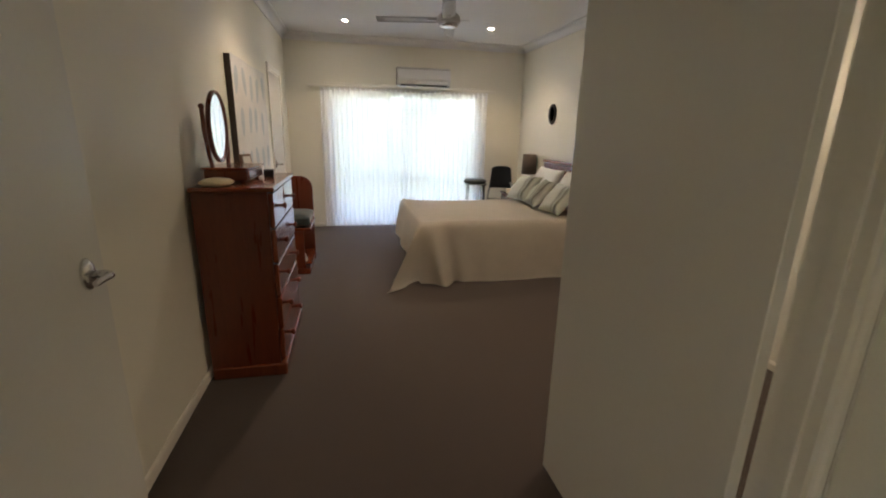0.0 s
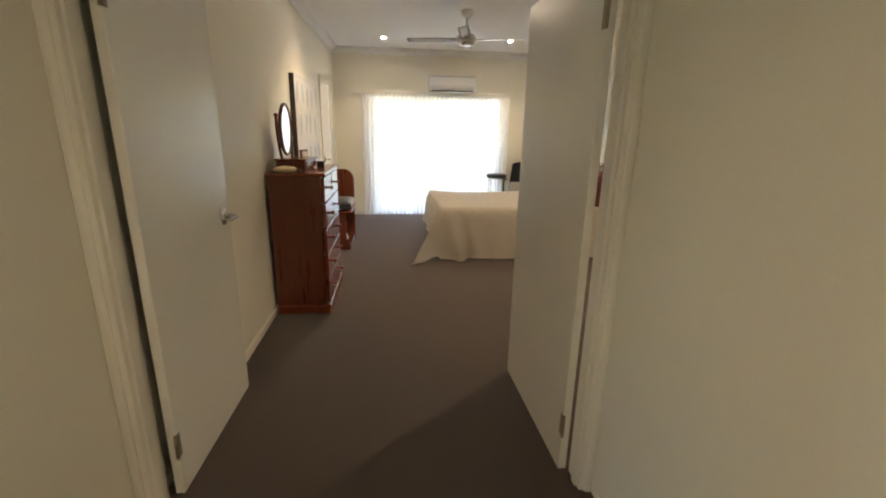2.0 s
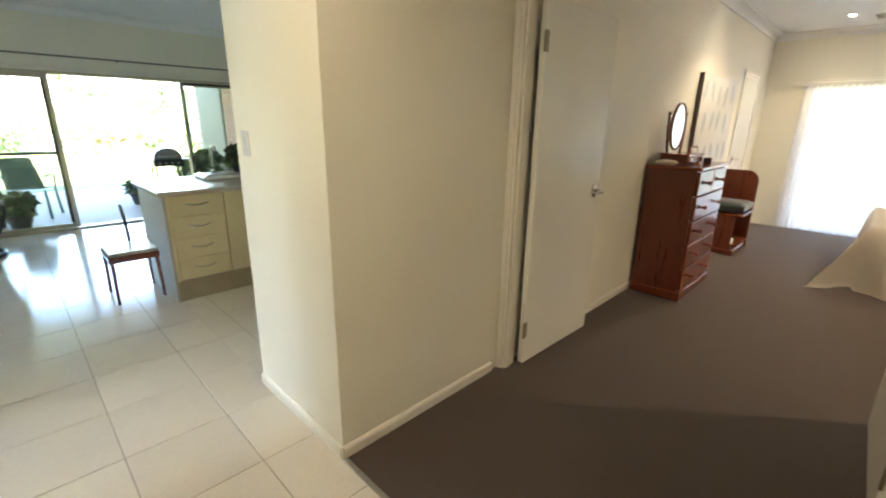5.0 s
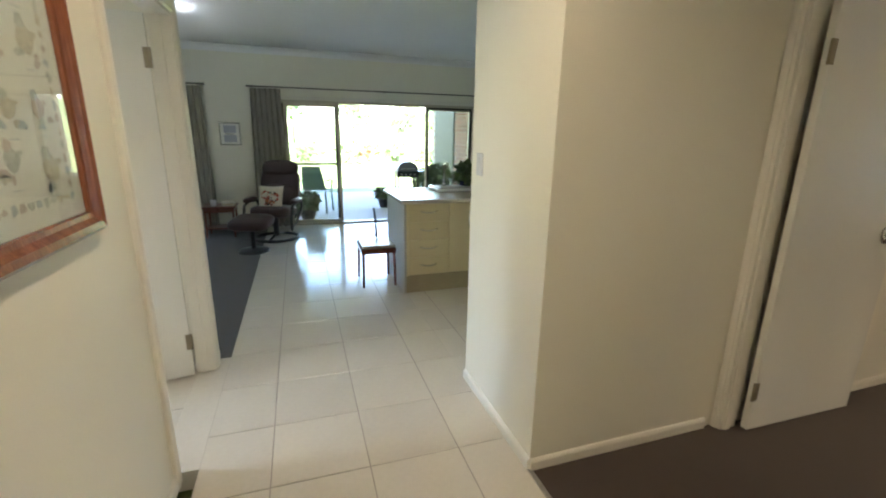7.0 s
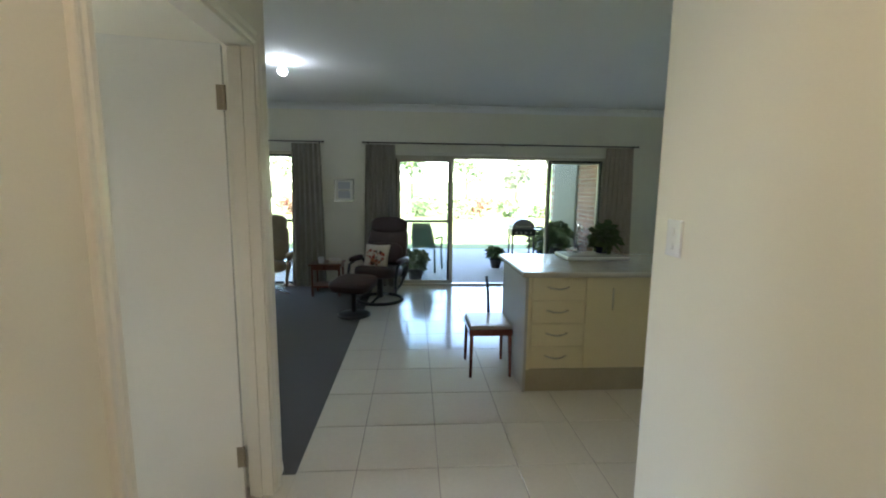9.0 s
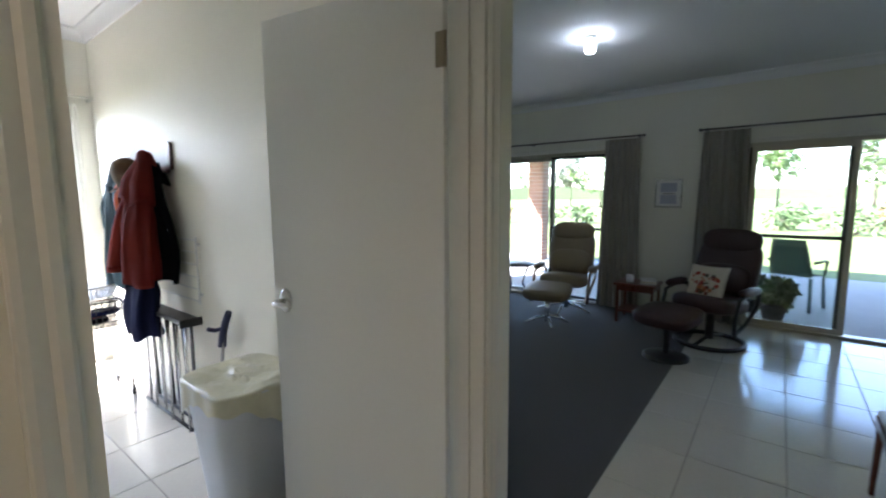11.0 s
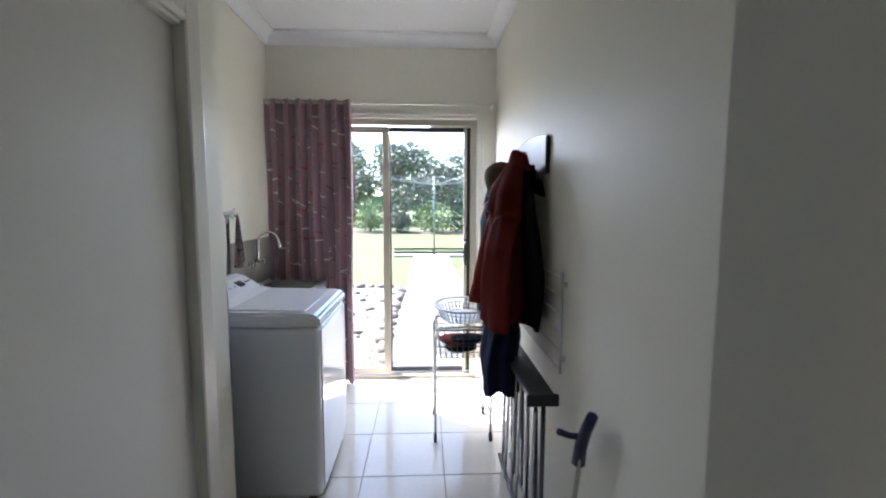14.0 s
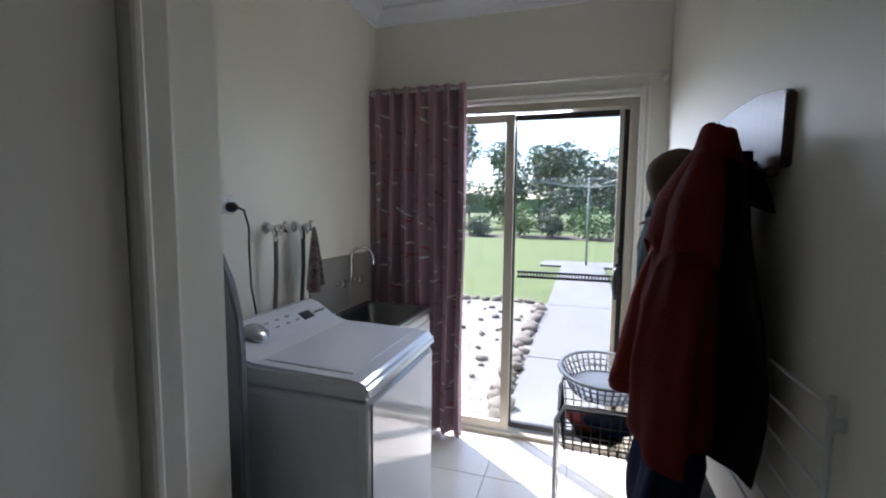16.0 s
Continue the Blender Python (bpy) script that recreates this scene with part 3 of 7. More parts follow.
# ---- bedroom ----
M_FABRIC = material("oatmeal_quilted_coverlet", (0.74, 0.68, 0.59), 0.8, vary=0.06, scale=7, fine=260, bump=0.05, sheen=0.25)
M_LINEN = material("white_bed_linen", (0.72, 0.71, 0.68), 0.85, vary=0.03, scale=8, fine=240, bump=0.04, sheen=0.1)
M_SAGE = material("sage_cushion_fabric", (0.50, 0.51, 0.44), 0.85, vary=0.08, scale=9, fine=240, bump=0.05)
M_STRIPE = material("grey_trim_braid", (0.36, 0.36, 0.31), 0.8, vary=0.1, scale=30, bump=0.03)
M_TAUPE = material("taupe_lampshade", (0.13, 0.10, 0.085), 0.8, vary=0.05, scale=12, fine=200, bump=0.03)
M_MIRROR = material("mirror_silvering", (0.92, 0.93, 0.93), 0.015, 1.0, vary=0.0, bump=0)
M_CREAMOBJ = material("cream_ceramic", (0.62, 0.53, 0.33), 0.35, vary=0.08, scale=20, bump=0.01)
M_GREEN_CUSH = material("bottle_green_velvet", (0.012, 0.028, 0.028), 0.7, vary=0.2, scale=12, fine=160, bump=0.04, sheen=0.4)
M_PAPER = material("white_paper", (0.75, 0.74, 0.70), 0.8, vary=0.03, bump=0.01)
M_CANVAS_SIDE = material("dark_canvas_edge", (0.10, 0.085, 0.075), 0.8, vary=0.1, bump=0.03)
M_LED = emitter("lit_downlight_lens", (1.0, 0.86, 0.66), 24)
M_FANWHITE = material("white_fan_plastic", (0.68, 0.68, 0.68), 0.35, vary=0.02, bump=0)


def knob(parent, x, y, z):
    """Turned knob standing out along +x."""
    return part("knob", lathe(bmesh.new(), [(0.010, 0), (0.008, 0.010), (0.011, 0.018), (0.019, 0.026), (0.019, 0.034), (0.012, 0.040), (0.001, 0.042)], 12, Matrix.Translation((x, y, z)) @ pose(0, 0, 0, 0, 90, 0)), M_PINE, parent)


def dresser():
    t = thing("chest_of_drawers", "red-stained pine chest, two small drawers over four wide ones", "chest of drawers", pose(0.03, 3.0, 0))
    d, w, h = 0.40, 0.82, 1.12
    bm = bx(0, d - 0.022, 0.012, 0.032, 0.06, h - 0.025)
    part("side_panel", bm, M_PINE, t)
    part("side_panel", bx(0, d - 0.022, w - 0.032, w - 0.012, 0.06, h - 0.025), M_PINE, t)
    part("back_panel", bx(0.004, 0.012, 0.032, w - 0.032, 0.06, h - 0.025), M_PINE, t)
    part("top", bx(-0.005, d + 0.016, -0.008, w + 0.008, h - 0.025, h, bevel=0.008, seg=3), M_PINE_LIT, t)
    part("plinth", bx(0.0, d + 0.012, 0.0, w, 0.0, 0.075, bevel=0.010, seg=2), M_PINE_LIT, t, "moulded plinth")
    part("carcass_front", bx(d - 0.04, d - 0.022, 0.032, w - 0.032, 0.075, h - 0.025), M_PINE, t)
    n = 5
    z0, z1 = 0.088, h - 0.032
    step = (z1 - z0) / n
    for i in range(n):
        a, b = z0 + i * step + 0.005, z0 + (i + 1) * step - 0.005
        for y0, y1 in (((0.022, w / 2 - 0.004), (w / 2 + 0.004, w - 0.022)) if i == n - 1 else ((0.022, w - 0.022),)):
            dr = part("drawer", bx(d - 0.022, d + 0.004 + 0.002 * i % 0.004, y0, y1, a, b, bevel=0.007, seg=2), M_PINE_LIT, t)
            for y in ((y0 + y1) / 2,) if i == n - 1 else (0.20, w - 0.20):
                knob(dr, d + 0.004, y, (a + b) / 2)
    return t


dresser()


def dressing_mirror():
    t = thing("dressing_table_mirror", "oval swing mirror in dark red frame on a drawer box", "mirror", pose(0.16, 3.36, 1.12, 0, 0, -4))
    bm = bx(-0.10, 0.13, -0.17, 0.17, 0.012, 0.075, bevel=0.012, seg=3)
    part("base_box", bm, M_PINE, t)
    part("base_top", bx(-0.11, 0.14, -0.18, 0.18, 0.075, 0.087, bevel=0.004), M_PINE_LIT, t)
    part("small_drawer", bx(0.128, 0.136, -0.14, 0.14, 0.020, 0.066, bevel=0.002), M_PINE_LIT, t)
    for x, y in ((-0.08, -0.14), (-0.08, 0.14), (0.1, -0.14), (0.1, 0.14)):
        part("foot", lathe(bmesh.new(), [(0.012, 0), (0.018, 0.008), (0.014, 0.013)], 10, Matrix.Translation((x, y, 0))), M_PINE, t)
    for s in (-1, 1):
        bm = bmesh.new()
        tube(bm, [(-0.06, s * 0.13, 0.087), (-0.062, s * 0.155, 0.16), (-0.066, s * 0.172, 0.28), (-0.07, s * 0.165, 0.40)], 0.012, 8)
        part("upright", bm, M_PINE, t)
        bm = bmesh.new()
        bmesh.ops.create_uvsphere(bm, u_segments=10, v_segments=6, radius=0.016, matrix=Matrix.Translation((-0.07, s * 0.165, 0.41)))
        part("finial", bm, M_PINE, t, smooth=True)
    tilt = Matrix.Translation((-0.055, 0, 0.305)) @ pose(0, 0, 0, 0, 0.5, 0)
    ring = [tilt @ Vector((0, 0.135 * math.cos(a), 0.19 * math.sin(a))) for a in [k * math.tau / 40 for k in range(40)]]
    part("mirror_frame", tube(bmesh.new(), ring, 0.014, 8, closed=True), M_PINE, t)
    bm = bmesh.new()
    bm.faces.new([bm.verts.new(tilt @ Vector((0.004, 0.13 * math.cos(a), 0.185 * math.sin(a)))) for a in [k * math.tau / 40 for k in range(40)]])
    bm.faces.new([bm.verts.new(tilt @ Vector((-0.006, 0.13 * math.cos(-a), 0.185 * math.sin(-a)))) for a in [k * math.tau / 40 for k in range(40)]])
    part("mirror_glass", bm, M_MIRROR, t)


dressing_mirror()
t = thing("trinket_dish", "cream oval lidded dish on the chest of drawers", "dish", pose(0.14, 3.10, 1.12))
part("bowl", lathe(bmesh.new(), [(0.05, 0), (0.075, 0.006), (0.088, 0.018), (0.086, 0.022), (0.0, 0.022)], 24, Matrix.Diagonal((1, 1.25, 1, 1))), M_CREAMOBJ, t)
part("lid", lathe(bmesh.new(), [(0.084, 0.022), (0.070, 0.032), (0.03, 0.040), (0.0, 0.041)], 24, Matrix.Diagonal((1, 1.25, 1, 1))), M_CREAMOBJ, t)
t = thing("photo_frame", "small brown tilted photo frame on the chest of drawers", "picture frame", pose(0.20, 3.62, 1.12, -10, 0, 70))
part("frame", bx(-0.055, 0.055, -0.008, 0.008, 0, 0.14, bevel=0.003), wood("brown_frame_wood", (0.10, 0.06, 0.035), (0.22, 0.14, 0.09)), t)
part("photograph", bx(-0.040, 0.040, -0.011, -0.0085, 0.016, 0.124), M_PAPER, t)
part("strut", bx(-0.012, 0.012, 0.008, 0.04, 0.0, 0.08), M_PINE, t)
t = thing("jewellery_box", "small dark jewellery box on the chest of drawers", "box", pose(0.33, 3.56, 1.12, 0, 0, 8))
part("box_body", bx(-0.03, 0.03, -0.04, 0.04, 0, 0.035, bevel=0.003), M_BLACK, t)
part("lid", bx(-0.032, 0.032, -0.042, 0.042, 0.035, 0.048, bevel=0.003), M_BLACK, t)


def hall_seat():
    t = thing("telephone_seat", "red-brown timber seat with a tall rounded end panel and green cushion", "seat", pose(0.03, 4.92, 0))
    tall = [(0, 0.0), (0.0, 0.93), (0.27, 0.93)] + [(0.27 + 0.13 * math.sin(a), 0.80 + 0.13 * math.cos(a)) for a in [k * math.pi / 16 for k in range(1, 9)]] + [(0.40, 0.0)]
    part("tall_end_panel", prism(bmesh.new(), tall, 0.022, Matrix.Translation((0, 0.55, 0)), bevel=0.004), M_PINE, t)
    part("low_end_panel", prism(bmesh.new(), [(0, 0), (0, 0.45), (0.34, 0.45), (0.34, 0.0)], 0.022, bevel=0.004), M_PINE, t)
    part("seat_board", bx(0, 0.41, -0.01, 0.55, 0.45, 0.475, bevel=0.006, seg=2), M_PINE_LIT, t)
    part("shelf", bx(0, 0.40, 0.022, 0.55, 0.10, 0.12), M_PINE_LIT, t)
    part("kick_board", bx(0, 0.385, -0.012, 0.575, 0.0, 0.06, bevel=0.006), M_PINE, t)
    part("back_board", bx(0, 0.015, 0.022, 0.55, 0.06, 0.90), M_PINE, t)
    bm = bmesh.new()
    bmesh.ops.create_cube(bm, size=1)
    bmesh.ops.subdivide_edges(bm, edges=bm.edges[:], cuts=6, use_grid_fill=True)
    for v in bm.verts:
        k = 1 - (max(abs(v.co.x), abs(v.co.y)) * 2) ** 4 * 0.55
        v.co.z *= k
    bmesh.ops.transform(bm, matrix=Matrix.Translation((0.21, 0.27, 0.535)) @ Matrix.Diagonal((0.38, 0.50, 0.13, 1)), verts=bm.verts[:])
    part("cushion", bm, M_GREEN_CUSH, t, "dark green padded cushion", smooth=True)
    b = thing("book", "white paperback on the seat shelf", "book", pose(0.30, 5.05, 0.12, 0, 0, 12))
    part("pages", bx(-0.07, 0.07, -0.10, 0.10, 0.002, 0.028), M_PAPER, b)
    part("cover", bx(-0.072, 0.072, -0.102, 0.102, 0.028, 0.031), M_PAPER, b)


hall_seat()


def pillow(name, label, m, w, d, h, mat, stripes=None, group=""):
    t = thing(name, label, "pillow", m, group)
    bm = bmesh.new()
    n = 14

    def fn(s):
        def g(u, v):
            a, b = u * 2 - 1, v * 2 - 1
            k = max(0.0, (1 - abs(a) ** 2.6)) ** 0.55 * max(0.0, (1 - abs(b) ** 2.6)) ** 0.55
            pin = 1 - 0.07 * (1 - abs(a) ** 2) * abs(b) ** 3
            pin2 = 1 - 0.07 * (1 - abs(b) ** 2) * abs(a) ** 3
            return Vector((a * w / 2 * pin2, b * d / 2 * pin, s * h / 2 * k + 0.008 * math.sin(a * 5 + b * 3) * k))
        return g
    sheet(bm, fn(1), n, n)
    sheet(bm, fn(-1), n, n)
    bmesh.ops.remove_doubles(bm, verts=bm.verts[:], dist=0.0005)
    part("cover", bm, mat, t)
    if stripes:
        for y in stripes:
            bm = bmesh.new()
            sheet(bm, lambda u, v, y=y: fn(1)(u, (y + v * 0.035 + d / 2) / d) + Vector((0, 0, 0.003)), n, 2, 0.001)
            part("braid", bm, M_STRIPE, t)
    return t


def bed():
    t = thing("bed", "double bed made up with an oatmeal coverlet draped to the carpet", "bed")
    x0, x1, y0, y1, top = 1.47, 3.38, 4.50, 6.02, 0.58
    part("base", bx(x0 + 0.03, x1, y0 + 0.03, y1 - 0.03, 0.06, 0.34, bevel=0.02, seg=2), M_LINEN, t)
    part("mattress", bx(x0 + 0.01, x1, y0 + 0.01, y1 - 0.01, 0.345, top - 0.02, bevel=0.05, seg=3), M_LINEN, t)
    for x in (x0 + 0.12, x1 - 0.12):
        for y in (y0 + 0.12, y1 - 0.12):
            part("foot", lathe(bmesh.new(), [(0.022, 0), (0.03, 0.06)], 10, Matrix.Translation((x, y, 0))), M_PINE, t)
    # valance round the base
    bm = bmesh.new()

    def val(u, v):
        s = u * (1.52 + 1.9)
        if s < 1.52:
            p = Vector((x0 + 0.018, y1 - 0.02 - s, 0))
            n = Vector((-1, 0, 0))
        else:
            p = Vector((x0 + 0.02 + s - 1.52, y0 + 0.018, 0))
            n = Vector((0, -1, 0))
        return p + n * (0.008 * math.sin(s * 60)) + Vector((0, 0, 0.015 + 0.33 * v))
    part("valance", sheet(bm, val, 150, 2), M_LINEN, t, "white gathered valance")
    # coverlet: one cloth over the top, near side and foot, with a corner fold
    bm = bmesh.new()
    r = 0.07

    def cov(u, v):
        # u: from past the foot hem to the head; v: from the near hem over the top to the far side
        s = u * (1.90 + 0.50) - 0.50
        q = v * (1.50 + 0.60 + 0.5) - 0.60
        dx = max(0.0, -s)
        dy = max(0.0, -q) if q < 0 else max(0.0, q - 1.50)
        x = x0 + max(s, 0)
        y = y0 + min(max(q, 0), 1.50)
        over_x, over_y = dx, dy
        fall = max(over_x, over_y) if not (over_x and over_y) else math.hypot(over_x, over_y) * 0.92
        side = -1 if q < 0 else 1
        out_x = 0.03 * (1 - math.exp(-over_x * 20)) + over_x * 0.10
        out_y = 0.03 * (1 - math.exp(-over_y * 20)) + over_y * 0.08
        corner = min(over_x, over_y)
        if corner > 0 and side < 0:
            out_x += corner * 0.5
            out_y += corner * 0.35
        z = top + 0.012 * math.sin(s * 2.3) * math.sin(q * 3) - max(0, fall - 0.015)
        z = max(z, 0.012 if side < 0 or not over_x else 0.16)
        w = 0.014 * math.sin(s * 9 + 1.3 * q) * min(1, over_y * 3) 
        w2 = 0.014 * math.sin(q * 10 + s) * min(1, over_x * 3)
        if q > 0 and over_x > 0:
            z = max(z, 0.14)
        if side < 0 and over_y > 0:
            # hanging folds beside the corner
            d1, d2 = s - 0.10 - 0.20 * over_y, s - 0.62 - 0.10 * over_y
            out_y += over_y * (0.16 * math.exp(-(d1 / 0.07) ** 2) - 0.10 * math.exp(-((d1 - 0.13) / 0.05) ** 2) + 0.05 * math.exp(-(d2 / 0.12) ** 2))
        puff = 0.02 * math.exp(-min(abs(s), abs(q)) * 8)
        return Vector((x - out_x - w2, y + side * (out_y + w), z + puff * (0 if fall else 1)))
    sheet(bm, cov, 110, 60)
    bmesh.ops.solidify(bm, geom=bm.faces[:], thickness=0.008)
    part("coverlet", bm, M_FABRIC, t, "oatmeal coverlet with a folded corner")
    hb = part("headboard", bx(x1 - 0.01, x1 + 0.03, y0 - 0.02, y1 + 0.02, 0.25, 1.06, bevel=0.012, seg=2), M_PINE, t, "dark red timber headboard")
    part("headboard_rail", bx(x1 - 0.025, x1 + 0.04, y0 - 0.04, y1 + 0.04, 1.06, 1.10, bevel=0.01, seg=2), M_PINE_LIT, hb)
    for y in (y0 - 0.01, y1 - 0.05):
        part("headboard_post", bx(x1 - 0.008, x1 + 0.032, y, y + 0.06, 0, 0.25), M_PINE, hb)


bed()
pillow("pillow", "white pillow propped against the headboard", pose(3.20, 5.62, 0.82, 0, -62, 0), 0.44, 0.68, 0.17, M_LINEN, group="bed pillows")
pillow("pillow", "white pillow propped against the headboard", pose(3.20, 4.90, 0.82, 0, -62, 0), 0.44, 0.68, 0.17, M_LINEN, group="bed pillows")
pillow("scatter_cushion", "sage green scatter cushion with striped braid", pose(2.98, 5.72, 0.76, 0, -50, 14), 0.38, 0.42, 0.14, M_SAGE, (-0.14, -0.08), "scatter cushions")
pillow("scatter_cushion", "sage green scatter cushion with striped braid", pose(3.00, 5.28, 0.755, 0, -48, -8), 0.38, 0.42, 0.14, M_SAGE, (-0.15, -0.09, -0.03), "scatter cushions")
pillow("scatter_cushion", "sage green scatter cushion with striped braid", pose(3.02, 4.84, 0.755, 0, -50, 6), 0.38, 0.42, 0.14, M_SAGE, (-0.15, -0.09), "scatter cushions")


def bedside():
    t = thing("bedside_table", "small dark red bedside table in the corner", "bedside table", pose(3.02, 6.30, 0))
    part("top", bx(0, 0.42, 0, 0.44, 0.56, 0.585, bevel=0.006), M_PINE_LIT, t)
    part("body", bx(0.02, 0.41, 0.02, 0.42, 0.10, 0.56), M_PINE, t)
    dr = part("drawer", bx(0.006, 0.02, 0.035, 0.405, 0.36, 0.54, bevel=0.004), M_PINE_LIT, t)
    for x in (0.03, 0.37):
        for y in (0.03, 0.38):
            part("leg", bx(x, x + 0.035, y, y + 0.035, 0, 0.10), M_PINE, t)
    l = thing("table_lamp", "table lamp with a taupe drum shade on a white stem", "lamp", pose(3.33, 6.44, 0.585))
    part("base", lathe(bmesh.new(), [(0.06, 0), (0.06, 0.012), (0.02, 0.02), (0.016, 0.10), (0.03, 0.18), (0.012, 0.26), (0.008, 0.34)], 18), M_LINEN, l)
    bm = bmesh.new()
    lathe(bm, [(0.105, 0.28), (0.095, 0.55), (0.093, 0.55), (0.103, 0.28)], 28)
    part("shade", bm, M_TAUPE, l, "taupe fabric drum shade")
    k = thing("tissue_box", "tissue box with a white tissue on the bedside table", "tissue box", pose(3.10, 6.40, 0.585, 0, 0, 15))
    part("carton", bx(-0.055, 0.055, -0.10, 0.10, 0, 0.07, bevel=0.003), M_CREAMOBJ, k)
    bm = bmesh.new()
    sheet(bm, lambda u, v: Vector(((u - 0.5) * 0.07 * (1 + v), 0.03 * math.sin(u * 7) * (0.4 + v), 0.07 + v * 0.08 + 0.015 * math.sin(u * 9))), 10, 4, 0.001)
    part("tissue", bm, M_PAPER, k)


bedside()


def arm_chair():
    """Small metal-framed chair with a dark padded back and curved dark arms."""
    t = thing("bedroom_chair", "light metal tub chair with dark padded back and arms", "chair", pose(2.98, 6.62, 0, 0, 0, -20))
    part("seat", bx(-0.20, 0.20, -0.20, 0.18, 0.40, 0.46, bevel=0.025, seg=3), M_BLACK, t)
    bm = bmesh.new()
    sheet(bm, lambda u, v: Vector(((u - 0.5) * (0.34 - 0.06 * v), 0.20 + 0.05 * v - 0.05 * (2 * u - 1) ** 2, 0.62 + 0.32 * v - 0.03 * (2 * u - 1) ** 4 * v)), 10, 6, 0.03)
    part("backrest", bm, material("slate_vinyl", (0.035, 0.042, 0.05), 0.5, vary=0.1, scale=12, bump=0.02), t, "slate grey padded backrest")
    for s in (-1, 1):
        part("arm", tube(bmesh.new(), [(s * 0.23, -0.18, 0.45), (s * 0.235, -0.19, 0.60), (s * 0.235, -0.14, 0.67), (s * 0.235, 0.05, 0.68), (s * 0.22, 0.18, 0.66)], 0.018, 8), M_BLACK, t)
        part("leg", tube(bmesh.new(), [(s * 0.22, -0.18, 0), (s * 0.22, -0.19, 0.45)], 0.011, 8), M_CHROME, t)
        part("leg", tube(bmesh.new(), [(s * 0.20, 0.24, 0), (s * 0.19, 0.20, 0.45), (s * 0.16, 0.24, 0.66)], 0.011, 8), M_CHROME, t)


arm_chair()
t = thing("bedroom_stool", "low round metal stool with a dark padded top by the window", "stool", pose(2.62, 6.72, 0))
part("seat", lathe(bmesh.new(), [(0.14, 0.70), (0.165, 0.715), (0.165, 0.745), (0.14, 0.76), (0.0, 0.765)], 24), M_BLACK, t)
part("seat_ring", tube(bmesh.new(), [(0.15 * math.cos(a), 0.15 * math.sin(a), 0.695) for a in [k * math.tau / 24 for k in range(24)]], 0.008, 6, closed=True), M_CHROME, t)
for k in range(4):
    a = k * math.tau / 4 + 0.4
    part("leg", tube(bmesh.new(), [(0.14 * math.cos(a), 0.14 * math.sin(a), 0.70), (0.19 * math.cos(a), 0.19 * math.sin(a), 0.0)], 0.009, 6), M_CHROME, t)
part("foot_ring", tube(bmesh.new(), [(0.172 * math.cos(a), 0.172 * math.sin(a), 0.25) for a in [k * math.tau / 24 for k in range(24)]], 0.006, 6, closed=True), M_CHROME, t)

t = thing("oval_wall_mirror", "small black-framed oval mirror hung on the bedroom wall", "mirror", pose(BE, 6.05, 1.67))
ring = [(-0.014, 0.085 * math.cos(a), 0.115 * math.sin(a)) for a in [k * math.tau / 36 for k in range(36)]]
part("frame", tube(bmesh.new(), ring, 0.016, 8, closed=True), M_BLACK, t)
bm = bmesh.new()
vs = [bm.verts.new((-0.010, 0.08 * math.cos(a), 0.11 * math.sin(a))) for a in [k * math.tau / 36 for k in range(36)]]
bm.faces.new(vs)
bmesh.ops.solidify(bm, geom=bm.faces[:], thickness=0.008)
part("mirror_glass", bm, M_MIRROR, t)


def painting():
    t = thing("canvas_painting", "large pale canvas with soft grey-blue leaf shapes", "painting", pose(0.0, 4.08, 1.0))
    w, h, d = 1.28, 0.93, 0.045
    m = material("pale_abstract_canvas", (0.70, 0.70, 0.69), 0.85, color2=(0.58, 0.57, 0.55), scale=4, fine=110, bump=0.05, thr=(0.3, 0.75))
    part("canvas", bx(0.0, d - 0.002, 0.004, w - 0.004, 0.004, h - 0.004), M_CANVAS_SIDE, t, "dark edge of the stretched canvas")
    part("painted_face", bx(d - 0.002, d, 0, w, 0, h), m, t)
    leafm = material("grey_blue_leaf_paint", (0.47, 0.53, 0.57), 0.85, vary=0.08, scale=14, fine=90, bump=0)
    rnd = random.Random(7)
    for i in range(5):
        for j in range(3):
            cy, cz = 0.14 + i * 0.25 + rnd.uniform(-0.04, 0.04) + (0.1 if j % 2 else 0), 0.16 + j * 0.30 + rnd.uniform(-0.03, 0.03)
            if cy > w - 0.08:
                continue
            rot = rnd.uniform(-0.4, 0.4)
            bm = bmesh.new()
            pts = []
            for k in range(14):
                a = k * math.tau / 14
                ry, rz = 0.055 * math.cos(a) * (1 + 0.25 * math.sin(a)), 0.11 * math.sin(a)
                pts.append(bm.verts.new((d + 0.0012, cy + ry * math.cos(rot) - rz * math.sin(rot), cz + ry * math.sin(rot) + rz * math.cos(rot))))
            f = bm.faces.new(pts)
            f.normal_update()
            if f.normal.x < 0:
                f.normal_flip()
            part("leaf_shape", bm, leafm, t)


painting()


